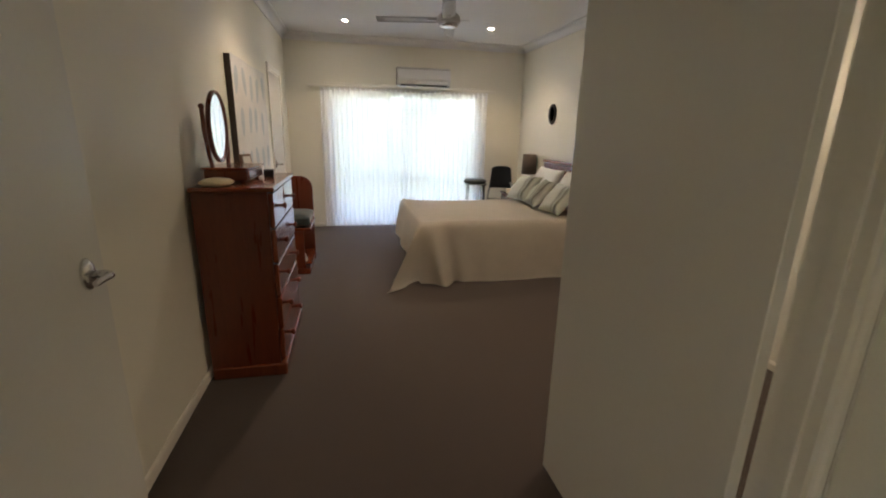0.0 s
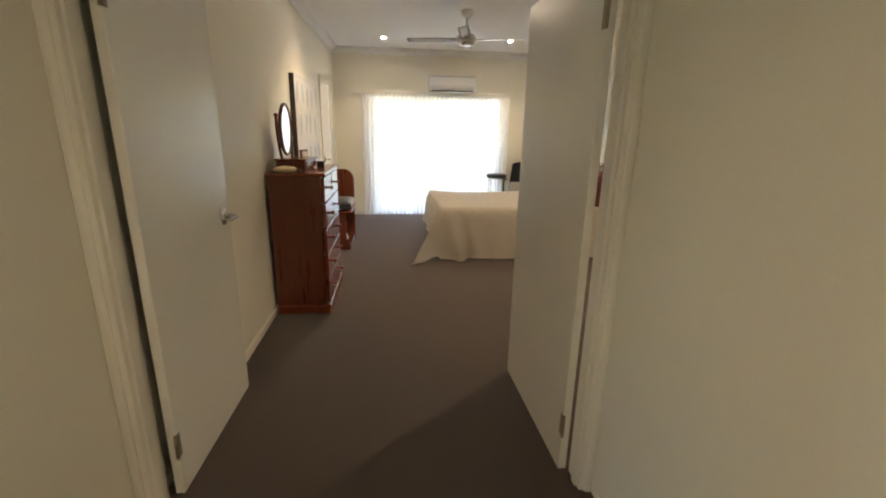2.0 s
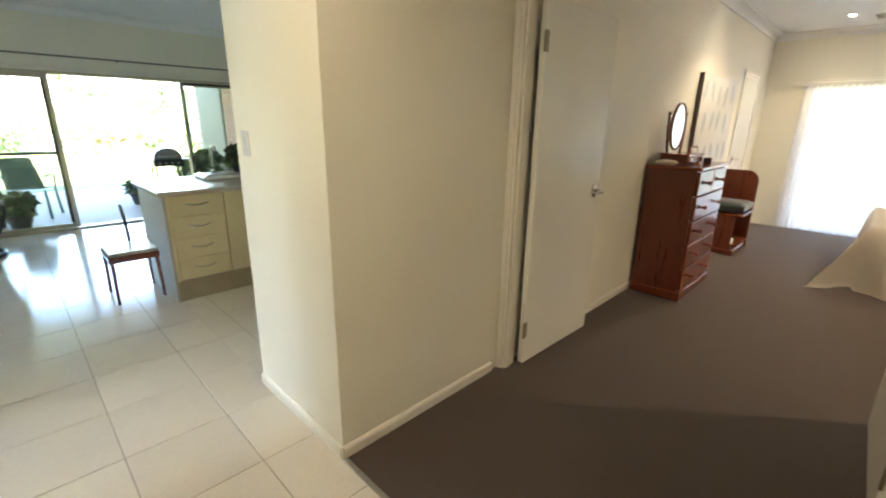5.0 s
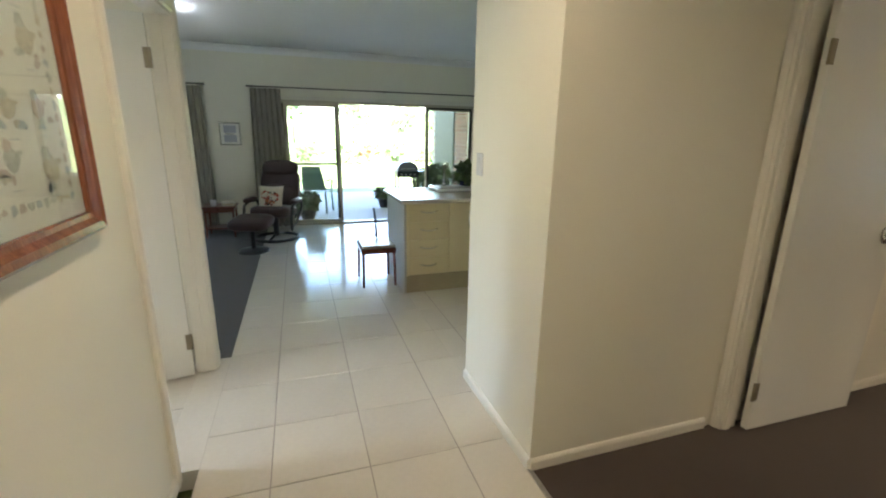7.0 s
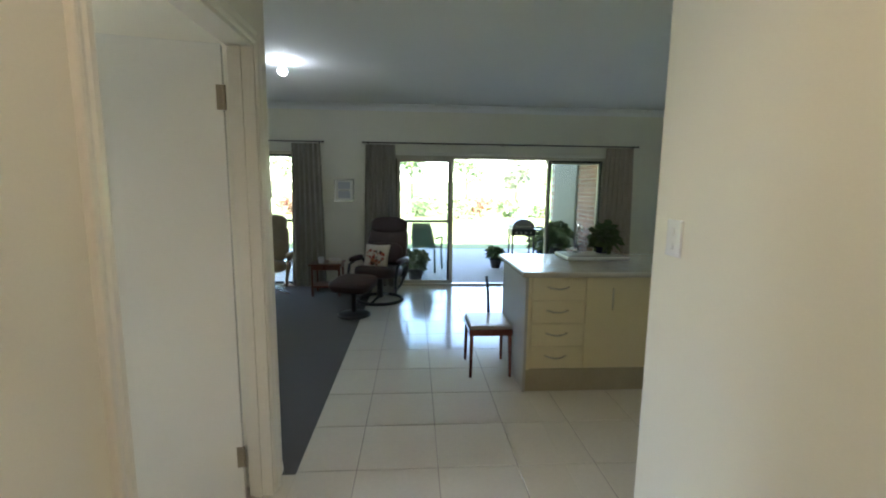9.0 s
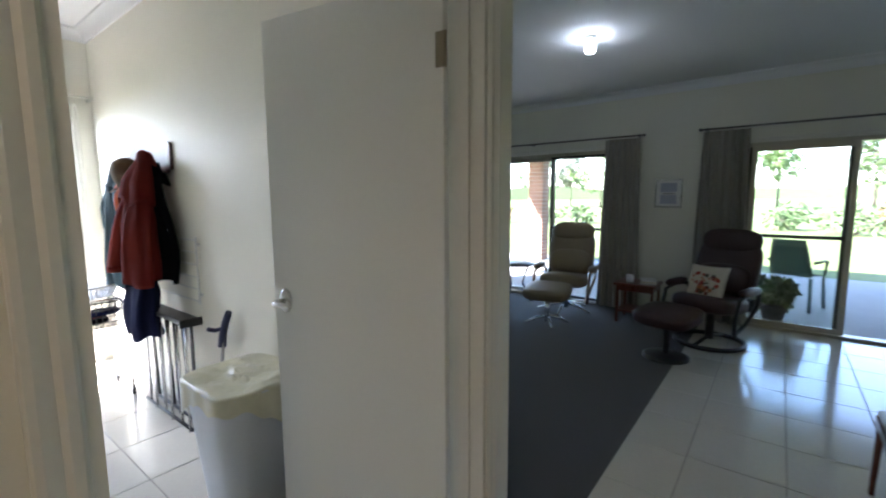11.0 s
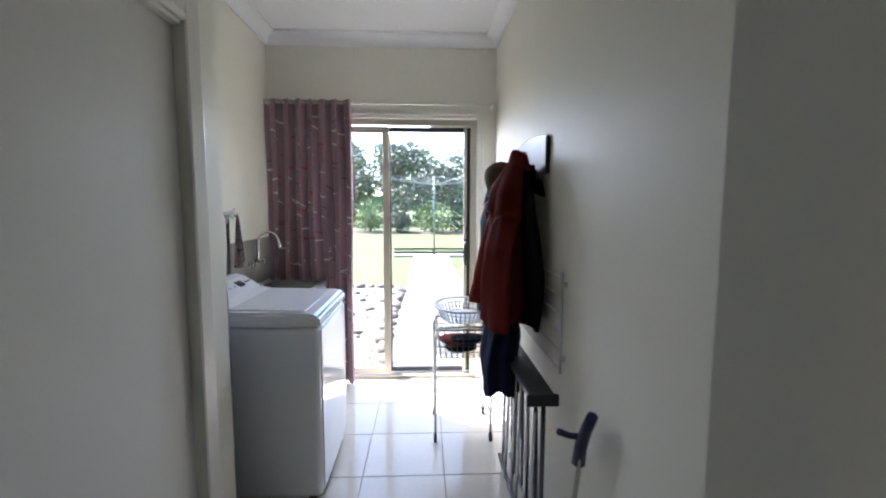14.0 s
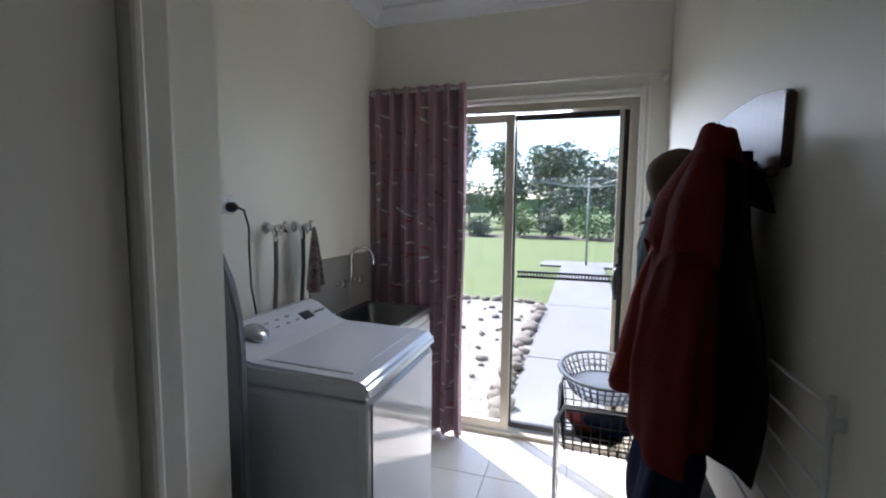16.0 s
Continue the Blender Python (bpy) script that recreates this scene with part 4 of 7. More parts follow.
def air_conditioner():
    t = thing("air_conditioner", "white wall-mounted split air conditioner above the window", "air conditioner", pose(1.52, BN, 2.03))
    w = 0.76
    prof = [(0, 0.02), (0, 0.25), (-0.15, 0.25), (-0.195, 0.22), (-0.205, 0.09), (-0.17, 0.02), (-0.09, 0.0)]
    bm = bmesh.new()
    prism(bm, [(y, z) for y, z in prof], w, pose(0, 0, 0, 0, 0, 0) @ Matrix(((0, 1, 0, 0), (1, 0, 0, 0), (0, 0, 1, 0), (0, 0, 0, 1))), bevel=0.006)
    part("casing", bm, M_WHITE, t)
    part("front_panel", bx(0.015, w - 0.015, -0.212, -0.203, 0.095, 0.215, bevel=0.003), M_WHITE, t)
    part("louvre", bx(0.05, w - 0.05, -0.194, -0.182, 0.034, 0.082, bevel=0.003), M_FANWHITE, t)
    part("outlet", bx(0.05, w - 0.05, -0.186, -0.12, 0.008, 0.022), M_BLACK, t)
    part("intake_line", bx(0.015, w - 0.015, -0.207, -0.2, 0.222, 0.227), M_STEEL, t)


air_conditioner()


def ceiling_fan():
    t = thing("ceiling_fan", "white four-bladed ceiling fan at rest on a short rod", "ceiling fan", pose(1.74, 4.70, H, 0, 0, -12))
    part("canopy", lathe(bmesh.new(), [(0.065, 0), (0.062, -0.03), (0.045, -0.06), (0.02, -0.07)], 20), M_FANWHITE, t)
    part("rod", tube(bmesh.new(), [(0, 0, -0.06), (0, 0, -0.24)], 0.012, 10), M_FANWHITE, t)
    part("motor", lathe(bmesh.new(), [(0.03, -0.22), (0.085, -0.235), (0.105, -0.26), (0.105, -0.302), (0.085, -0.315)], 28), M_FANWHITE, t)
    part("motor_cap", lathe(bmesh.new(), [(0.086, -0.315), (0.08, -0.335), (0.05, -0.345), (0.0, -0.347)], 28), M_CHROME, t, "brushed metal motor cap")
    for k in range(4):
        m = pose(0, 0, -0.285, 0, 0, 90 * k)
        b = part("blade", sheet(bmesh.new(), lambda u, v, m=m: m @ Vector((0.10 + 0.54 * u, (v - 0.5) * (0.115 - 0.012 * u), (v - 0.5) * 0.022)), 6, 4, 0.006), M_FANWHITE, t)
        part("blade_iron", bx(0.08, 0.19, -0.022, 0.022, -0.006, 0.002), M_FANWHITE, b).matrix_basis = m
    return t


ceiling_fan()


def downlight(x, y, z, watts, label, cone=110):
    t = thing("downlight", label, "downlight", pose(x, y, z), group="recessed downlights")
    part("trim_ring", lathe(bmesh.new(), [(0.030, -0.001), (0.031, -0.005), (0.046, -0.004), (0.047, -0.0005)], 24), M_FANWHITE, t)
    part("lens", lathe(bmesh.new(), [(0.0301, -0.0004), (0.0301, -0.003), (0.0, -0.003)], 20), M_LED, t)
    lamp = new("downlight_lamp", bpy.data.lights.new("downlight_lamp", "SPOT"))
    lamp.data.energy, lamp.data.color, lamp.data.spot_size, lamp.data.spot_blend, lamp.data.shadow_soft_size = watts, (1.0, 0.78, 0.50), radians(cone), 0.6, 0.03
    lamp.matrix_world = pose(x, y, z - 0.012)
    return t


DL = "lit warm ceiling downlight of a set partly added out of view"
# The last one is added out of view to brighten the bed.
for x, y, watts in ((0.83, 6.30, 2.2), (2.60, 6.20, 3.0), (0.75, 4.40, 3.6), (2.64, 2.85, 5.0)):
    downlight(x, y, H, watts, DL, 125)
# Both corridor lamps are added, unseen, to warm the entry walls.
for x, y, watts in ((0.42, -0.72, 2.0), (2.6, -0.72, 0.9)):
    downlight(x, y, H, watts, DL, 142)


# ---- corridor ----
def corridor_picture():
    t = thing("framed_botanical_print", "large botanical print in a polished red-brown timber frame", "picture", pose(-0.07, -1.5, 1.19))
    w, h = 0.92, 1.05      # runs along +x from the frame's near edge
    fr = wood("polished_cedar_frame", (0.10, 0.028, 0.012), (0.30, 0.10, 0.045), 0.25)
    b = 0.062

    def bar(p, q, nrm):
        p, q, nrm = Vector(p), Vector(q), Vector(nrm)
        d = (q - p).normalized()
        prof = [(0, 0.002), (0, 0.022), (0.012, 0.034), (0.03, 0.030), (0.045, 0.018), (b - 0.004, 0.016), (b, 0.008), (b, 0.002)]
        bm = bmesh.new()
        a = [bm.verts.new(p + nrm * o + d * o + Vector((0, u, 0))) for o, u in prof]
        e = [bm.verts.new(q + nrm * o - d * o + Vector((0, u, 0))) for o, u in prof]
        k = len(prof)
        for i in range(k):
            bm.faces.new((a[i], a[(i + 1) % k], e[(i + 1) % k], e[i]))
        bm.faces.new(a)
        bm.faces.new(list(reversed(e)))
        part("frame_bar", bm, fr, t)
    bar((0, 0, 0), (w, 0, 0), (0, 0, 1))
    bar((0, 0, h), (w, 0, h), (0, 0, -1))
    bar((0, 0, 0), (0, 0, h), (1, 0, 0))
    bar((w, 0, 0), (w, 0, h), (-1, 0, 0))
    part("mount", bx(b - 0.01, w - b + 0.01, 0.003, 0.006, b - 0.01, h - b + 0.01), material("aged_print_paper", (0.68, 0.68, 0.62), 0.7, vary=0.05, scale=4, fine=60, bump=0.01), t)
    g = part("picture_glass", bx(b - 0.006, w - b + 0.006, 0.010, 0.012, b - 0.006, h - b + 0.006), M_GLASS, t)
    g.visible_shadow = False
    rnd = random.Random(21)
    inks = [material(n, c, 0.8, vary=0.25, scale=30, fine=120, bump=0) for n, c in (("grey_green_ink", (0.52, 0.54, 0.49)), ("rust_ink", (0.55, 0.48, 0.43)), ("slate_ink", (0.45, 0.50, 0.52)), ("ochre_ink", (0.57, 0.53, 0.43)))]

    def blot(cx, cz, rx, rz, ink, lift, wob=0.22, n=18):
        ph, k = rnd.uniform(0, 6), rnd.choice((2, 3, 4))
        bm = bmesh.new()
        bm.faces.new([bm.verts.new((cx + rx * math.cos(a) * (1 + wob * math.sin(k * a + ph)), 0.0064 + lift, cz + rz * math.sin(a) * (1 + wob * math.cos((k + 1) * a + ph)))) for a in [-q * math.tau / n for q in range(n)]])
        part("printed_motif", bm, inks[ink], t)
    # a border of small shells and leaves, and larger jugs, baskets and fruit inside it
    edge = b + 0.055
    for q in range(22):
        blot(edge + (w - 2 * edge) * q / 21, edge, rnd.uniform(0.008, 0.018), rnd.uniform(0.006, 0.014), rnd.randrange(4), 0.0002)
        blot(edge + (w - 2 * edge) * q / 21, h - edge, rnd.uniform(0.008, 0.018), rnd.uniform(0.006, 0.014), rnd.randrange(4), 0.0002)
    for q in range(1, 25):
        for x in (edge, w - edge):
            blot(x, edge + (h - 2 * edge) * q / 25, rnd.uniform(0.006, 0.014), rnd.uniform(0.008, 0.018), rnd.randrange(4), 0.0002)
    for i in range(5):
        for j in range(6):
            cx, cz = edge + 0.09 + i * 0.130 + rnd.uniform(-0.02, 0.02), edge + 0.085 + j * 0.143 + rnd.uniform(-0.02, 0.02)
            ink, sz = rnd.randrange(4), rnd.uniform(0.75, 1.25)
            blot(cx, cz, 0.034 * sz, 0.030 * sz, ink, 0.0002, 0.10)
            blot(cx + 0.01 * sz, cz + 0.036 * sz, 0.018 * sz, 0.016 * sz, (ink + 1) % 4, 0.0006, 0.15)
            blot(cx - 0.036 * sz, cz + 0.016 * sz, 0.016 * sz, 0.007 * sz, ink, 0.0010, 0.25)
            for _ in range(3):
                blot(cx + rnd.uniform(-0.05, 0.05), cz - 0.038 * sz + rnd.uniform(-0.012, 0.012), rnd.uniform(0.008, 0.02), rnd.uniform(0.006, 0.012), rnd.randrange(4), 0.0014, 0.3)
            bm = bmesh.new()
            box(bm, cx - 0.022, cx + 0.022, 0.0062, 0.0068, cz - 0.066, cz - 0.064)
            part("caption_line", bm, inks[2], t)


corridor_picture()
t = thing("light_switch", "white two-gang light switch on the wall end", "light switch", pose(-0.70, 0.0, 1.27))
part("plate", bx(-0.037, 0.037, -0.009, 0, 0, 0.116, bevel=0.003, seg=2), M_WHITE, t)
for z in (0.035, 0.080):
    part("rocker", bx(-0.008, 0.008, -0.013, -0.009, z - 0.012, z + 0.012, bevel=0.002), M_WHITE, t)
# ---- kitchen island ----
M_LAM = material("cream_laminate_front", (0.66, 0.57, 0.36), 0.3, vary=0.03, scale=5, fine=80, bump=0.004)
M_BENCH = material("speckled_stone_laminate", (0.58, 0.53, 0.46), 0.2, vary=0.10, scale=12, fine=260, bump=0.004)
M_ENDP = material("pale_grey_end_panel", (0.42, 0.40, 0.36), 0.35, vary=0.03, scale=5, fine=80, bump=0.004)
M_KICK = material("taupe_kickboard", (0.36, 0.31, 0.21), 0.5, vary=0.08, scale=8, bump=0.01)


def bow_handle(parent, m):
    """Bowed bar handle 0.16 long along local x, standing out along -y."""
    pts = [m @ Vector((-0.08 + 0.16 * k / 8, -0.006 - 0.024 * math.sin(math.pi * k / 8), -0.012 * math.sin(math.pi * k / 8))) for k in range(9)]
    return part("handle", tube(bmesh.new(), pts, 0.0055, 8), M_CHROME, parent, "brushed bow handle")


def island():
    x0, x1, y0 = -3.14, -2.36, -0.03
    t = thing("drawer_cabinet", "cream laminate drawer unit at the end of the kitchen island", "cabinet")
    part("carcass", bx(x0, x1 - 0.02, y0 + 0.02, 0.41, 0.10, 0.862), M_LAM, t)
    part("end_panel", bx(x0, x1 + 0.004, y0, y0 + 0.02, 0.0, 0.862), M_ENDP, t, "pale grey end panel")
    part("front_stile", bx(x1 - 0.02, x1 - 0.001, y0 + 0.02, y0 + 0.045, 0.17, 0.862), M_LAM, t)
    part("kickboard", bx(x0 + 0.05, x1 - 0.012, y0 + 0.02, 0.41, 0.0, 0.17), M_KICK, t, "taupe kickboard")
    face = pose(x1, 0, 0, 0, 0, 90)
    for k in range(4):
        a = 0.18 + k * 0.170
        d = part("drawer", bx(x1 - 0.02, x1, y0 + 0.048, 0.408, a, a + 0.166, bevel=0.002), M_LAM, t)
        bow_handle(d, Matrix.Translation((x1, 0.205, a + 0.10)) @ pose(0, 0, 0, 0, 0, 90))
    for n, (a, b) in enumerate(((0.41, 0.96), (0.96, 1.51), (1.51, 2.06))):
        c = thing("base_cabinet", "cream laminate base cabinet of the kitchen island", "cabinet", group="island cabinets")
        part("carcass", bx(x0, x1 - 0.02, a + 0.001, b, 0.10, 0.862), M_LAM, c)
        dr = part("door", bx(x1 - 0.02, x1, a + 0.003, b - 0.002, 0.18, 0.856, bevel=0.002), M_LAM, c)
        bow_handle(dr, Matrix.Translation((x1, a + 0.20 if n % 2 == 0 else b - 0.06, 0.70)) @ pose(0, 0, 0, 0, 90, 90))
        part("kickboard", bx(x0 + 0.05, x1 - 0.012, a + 0.001, b, 0.0, 0.17), M_KICK, c)
    w = thing("worktop", "speckled pale laminate worktop with rounded edges on the island", "worktop")
    part("slab", bx(-3.20, -2.315, -0.065, 2.10, 0.864, 0.902, bevel=0.012, seg=3), M_BENCH, w)
    s = thing("kitchen_sink", "white sink with upstand on the island worktop", "sink")
    part("bowl_rim", bx(-3.14, -2.80, 0.42, 0.95, 0.903, 0.935, bevel=0.012, seg=3), M_WHITE, s)
    part("basin", bx(-3.09, -2.85, 0.47, 0.90, 0.936, 0.940), M_STEEL, s)
    tp = thing("kitchen_tap", "tall chrome mixer tap beside the sink", "tap", pose(-3.02, 0.57, 0.94))
    part("spout", tube(bmesh.new(), [(0, 0, 0), (0, 0, 0.18), (0.01, 0, 0.22), (0.05, 0, 0.245), (0.10, 0, 0.235), (0.115, 0, 0.20)], 0.011, 10), M_CHROME, tp)
    part("base", lathe(bmesh.new(), [(0.024, 0), (0.024, 0.03), (0.014, 0.04)], 14), M_CHROME, tp)
    part("lever", tube(bmesh.new(), [(0, 0.012, 0.06), (0, 0.05, 0.085)], 0.006, 6), M_CHROME, tp)


island()

# ---- foliage ----
def leaf_mesh(name, rnd, centres, n, size, mat, flat=0.5):
    """Many small bent leaves scattered round the given (centre, radii) clumps."""
    verts, faces = [], []
    for _ in range(n):
        c, r = centres[rnd.randrange(len(centres))]
        while True:
            p = Vector((rnd.uniform(-1, 1), rnd.uniform(-1, 1), rnd.uniform(-1, 1)))
            if 0.25 < p.length < 1 and rnd.random() < p.length ** 1.2:
                break
        o = Vector(c) + Vector((p.x * r[0], p.y * r[1], p.z * r[2]))
        d = (p.normalized() + Vector((rnd.uniform(-1, 1), rnd.uniform(-1, 1), rnd.uniform(-flat, 1)))).normalized()
        s = d.orthogonal().normalized()
        s = (s * math.cos(rnd.uniform(0, 6)) + d.cross(s) * math.sin(rnd.uniform(0, 6))).normalized()
        L, w = size * rnd.uniform(0.7, 1.4), size * rnd.uniform(0.25, 0.45)
        k = len(verts)
        verts += [o, o + d * L * 0.5 + s * w, o + d * L - Vector((0, 0, L * 0.2)), o + d * L * 0.5 - s * w]
        faces.append((k, k + 1, k + 2, k + 3))
    me = bpy.data.meshes.new(name)
    me.from_pydata([tuple(v) for v in verts], [], faces)
    me.materials.append(mat)
    return me


def leafy(name, c1, c2):
    m = material(name, c1, 0.55, color2=c2, scale=1.2, fine=9, bump=0, thr=(0.35, 0.75))
    return m


M_LEAF = leafy("mid_green_leaves", (0.10, 0.15, 0.055), (0.05, 0.085, 0.03))
M_LEAF_LT = leafy("fresh_green_leaves", (0.17, 0.24, 0.08), (0.08, 0.13, 0.04))
M_LEAF_GREY = leafy("grey_green_leaves", (0.16, 0.18, 0.12), (0.08, 0.10, 0.06))
M_LEAF_RED = leafy("rusty_red_leaves", (0.20, 0.06, 0.03), (0.08, 0.06, 0.025))
M_LEAF_YEL = leafy("yellow_flowers", (0.50, 0.38, 0.05), (0.16, 0.18, 0.04))
M_BARK = material("grey_brown_bark", (0.13, 0.10, 0.08), 0.9, vary=0.3, scale=9, fine=60, bump=0.4, stretch=(1, 1, 0.25))
M_POT = material("blue_glazed_pot", (0.03, 0.035, 0.09), 0.25, vary=0.15, scale=10, bump=0.01)
M_POT2 = material("dark_plastic_pot", (0.03, 0.028, 0.027), 0.5, vary=0.15, scale=10, bump=0.01)
M_SOIL = material("potting_soil", (0.03, 0.022, 0.016), 0.95, vary=0.3, scale=20, bump=0.2)


def pot_plant(x, y, z, r, h, crown, mat, pot, seed, label, n=420, leaf=0.09):
    t = thing("potted_plant", label, "potted plant", pose(x, y, z))
    part("pot", lathe(bmesh.new(), [(r * 0.7, 0), (r * 0.72, 0.01), (r, h * 0.92), (r * 1.06, h * 0.93), (r * 1.06, h), (r * 0.94, h), (r * 0.9, h * 0.88), (0.0, h * 0.88)], 20), pot, t)
    part("soil", lathe(bmesh.new(), [(r * 0.9, h * 0.885), (0, h * 0.90)], 16), M_SOIL, t)
    rnd = random.Random(seed)
    cs = [((rnd.uniform(-0.5, 0.5) * crown, rnd.uniform(-0.5, 0.5) * crown, h + crown * rnd.uniform(0.35, 1.0)), (crown * 0.6,) * 3) for _ in range(6)]
    ob = new("foliage", leaf_mesh("foliage", rnd, cs, n, leaf, mat))
    ob.parent = t
    bm = bmesh.new()
    for k in range(6):
        c = cs[k][0]
        tube(bm, [(0, 0, h * 0.85), (c[0] * 0.4, c[1] * 0.4, h + (c[2] - h) * 0.5), c], 0.005, 5)
    part("stems", bm, M_BARK, t)
    return t


pot_plant(-3.02, 0.80, 0.903, 0.06, 0.09, 0.13, M_LEAF, M_POT, 3, "leafy green plant in a blue glazed pot on the island", 260, 0.07)


def dining_chair():
    t = thing("dining_chair", "red-brown timber chair with pale padded seat beside the island", "chair", pose(-2.82, -0.22, -0.055))
    red = wood("red_mahogany", (0.09, 0.02, 0.012), (0.19, 0.05, 0.03), 0.25)
    part("seat", bx(-0.18, 0.20, -0.165, 0.165, 0.445, 0.475, bevel=0.012, seg=3), material("pale_seat_vinyl", (0.45, 0.42, 0.38), 0.25, vary=0.03, bump=0.01), t, "pale vinyl seat pad")
    part("seat_frame", bx(-0.185, 0.205, -0.17, 0.17, 0.395, 0.444, bevel=0.004), red, t)
    for x in (-0.16, 0.18):
        for y in (-0.15, 0.15):
            bm = bmesh.new()
            tube(bm, [(x, y, 0.40), (x * 1.08, y * 1.05, 0.055)], 0.019, 4, r_end=0.014)
            part("leg", bm, red, t)
    for y in (0.04,):
        part("back_post", tube(bmesh.new(), [(-0.17, y, 0.42), (-0.20, y, 0.55), (-0.24, y, 0.66), (-0.32, y, 0.76)], 0.014, 6), M_BLACK, t)


dining_chair()

# ---- living room ----
M_MAROON = material("maroon_leather", (0.040, 0.014, 0.013), 0.42, vary=0.15, scale=8, fine=120, bump=0.06)
M_BEIGE_L = material("beige_leather", (0.30, 0.235, 0.15), 0.42, vary=0.1, scale=8, fine=120, bump=0.05)


def puff(bm, m, sx, sy, sz, power=4.0, n=8):
    """A soft box: a rounded cushion of the given size."""
    g = bmesh.new()
    bmesh.ops.create_cube(g, size=2)
    bmesh.ops.subdivide_edges(g, edges=g.edges[:], cuts=n, use_grid_fill=True)
    for v in g.verts:
        c = v.co
        k = (abs(c.x) ** power + abs(c.y) ** power + abs(c.z) ** power) ** (1 / power)
        v.co = c / k
    bmesh.ops.transform(g, matrix=m @ Matrix.Diagonal((sx / 2, sy / 2, sz / 2, 1)), verts=g.verts[:])
    tmp = bpy.data.meshes.new("tmp")
    g.to_mesh(tmp)
    g.free()
    bm.from_mesh(tmp)
    bpy.data.meshes.remove(tmp)
    return bm


def ring_pts(r, z, n=32, sx=1.0, sy=1.0):
    return [(r * sx * math.cos(k * math.tau / n), r * sy * math.sin(k * math.tau / n), z) for k in range(n)]


def recliner(m, leather, base_mat, label, star, arm_mat):
    t = thing("recliner_chair", label, "armchair", m)
    if star:
        for k in range(5):
            a = k * math.tau / 5
            part("base_leg", tube(bmesh.new(), [(0, 0, 0.12), (0.16 * math.cos(a), 0.16 * math.sin(a), 0.085), (0.33 * math.cos(a), 0.33 * math.sin(a), 0.025)], 0.022, 6, r_end=0.014), base_mat, t)
    else:
        part("base_ring", tube(bmesh.new(), ring_pts(0.29, 0.022), 0.022, 8, closed=True), base_mat, t)
        part("base_cross", tube(bmesh.new(), [(-0.28, 0, 0.03), (0, 0, 0.075), (0.28, 0, 0.03)], 0.018, 6), base_mat, t)
    part("column", lathe(bmesh.new(), [(0.04, 0.05), (0.035, 0.30), (0.07, 0.32)], 14), base_mat, t)
    part("seat", puff(bmesh.new(), Matrix.Translation((0.03, 0, 0.40)) @ pose(0, 0, 0, 0, -6, 0), 0.56, 0.54, 0.17), leather, t, smooth=True)
    bk = Matrix.Translation((-0.28, 0, 0.70)) @ pose(0, 0, 0, 0, -20, 0)
    b = part("backrest", puff(bmesh.new(), bk, 0.16, 0.56, 0.58), leather, t, smooth=True)
    part("headrest", puff(bmesh.new(), bk @ Matrix.Translation((0.03, 0, 0.27)), 0.15, 0.52, 0.24, 3), leather, b, smooth=True)
    part("lumbar_pad", puff(bmesh.new(), bk @ Matrix.Translation((0.05, 0, -0.12)), 0.14, 0.50, 0.30, 3), leather, b, smooth=True)
    for s in (-1, 1):
        part("arm_frame", tube(bmesh.new(), [(0.24, s * 0.31, 0.18), (0.28, s * 0.32, 0.32), (0.22, s * 0.325, 0.50), (0.05, s * 0.325, 0.535), (-0.18, s * 0.32, 0.52), (-0.24, s * 0.30, 0.40), (-0.10, s * 0.26, 0.22), (0.10, s * 0.26, 0.17), (0.24, s * 0.31, 0.18)], 0.018, 6), arm_mat, t)
        part("arm_pad", puff(bmesh.new(), Matrix.Translation((0.02, s * 0.325, 0.555)), 0.36, 0.085, 0.07, 3, 5), leather, t, smooth=True)
    return t


def ottoman(m, leather, base_mat, label, star):
    t = thing("ottoman", label, "footstool", m)
    if star:
        for k in range(4):
            a = k * math.tau / 4 + 0.5
            part("base_leg", tube(bmesh.new(), [(0, 0, 0.10), (0.13 * math.cos(a), 0.13 * math.sin(a), 0.07), (0.24 * math.cos(a), 0.24 * math.sin(a), 0.02)], 0.018, 6, r_end=0.012), base_mat, t)
    else:
        part("base_disc", lathe(bmesh.new(), [(0.19, 0), (0.19, 0.018), (0.16, 0.03), (0.03, 0.045)], 24), base_mat, t)
    part("column", tube(bmesh.new(), [(0, 0, 0.03), (0, 0, 0.32)], 0.028, 10), base_mat, t)
    part("pad", puff(bmesh.new(), Matrix.Translation((0, 0, 0.375)) @ pose(0, 0, 0, 0, 8, 0), 0.44, 0.50, 0.13), leather, t, smooth=True)
    return t


recliner(pose(-5.02, -1.27, 0, 0, 0, -18), M_MAROON, M_BLACK, "dark maroon leather recliner on a black ring base", False, M_BLACK)
ottoman(pose(-4.36, -1.52, 0, 0, 0, -18), M_MAROON, M_BLACK, "dark maroon leather footstool on a black disc base", False)
recliner(pose(-5.34, -2.84, 0, 0, 0, 8), M_BEIGE_L, M_CHROME, "beige leather recliner on a polished star base", True, wood("oak_arm", (0.16, 0.08, 0.035), (0.30, 0.17, 0.08)))
ottoman(pose(-4.68, -2.78, 0, 0, 0, 8), M_BEIGE_L, M_CHROME, "beige leather footstool on a polished star base", True)
c = pillow("scatter_cushion", "white cushion with a red and black flower pattern on the recliner", pose(-4.90, -1.30, 0.60, 0, 68, -18), 0.34, 0.34, 0.11, material("cream_cushion_cotton", (0.60, 0.55, 0.46), 0.85, vary=0.04, fine=220, bump=0.03), group="")
rnd = random.Random(5)
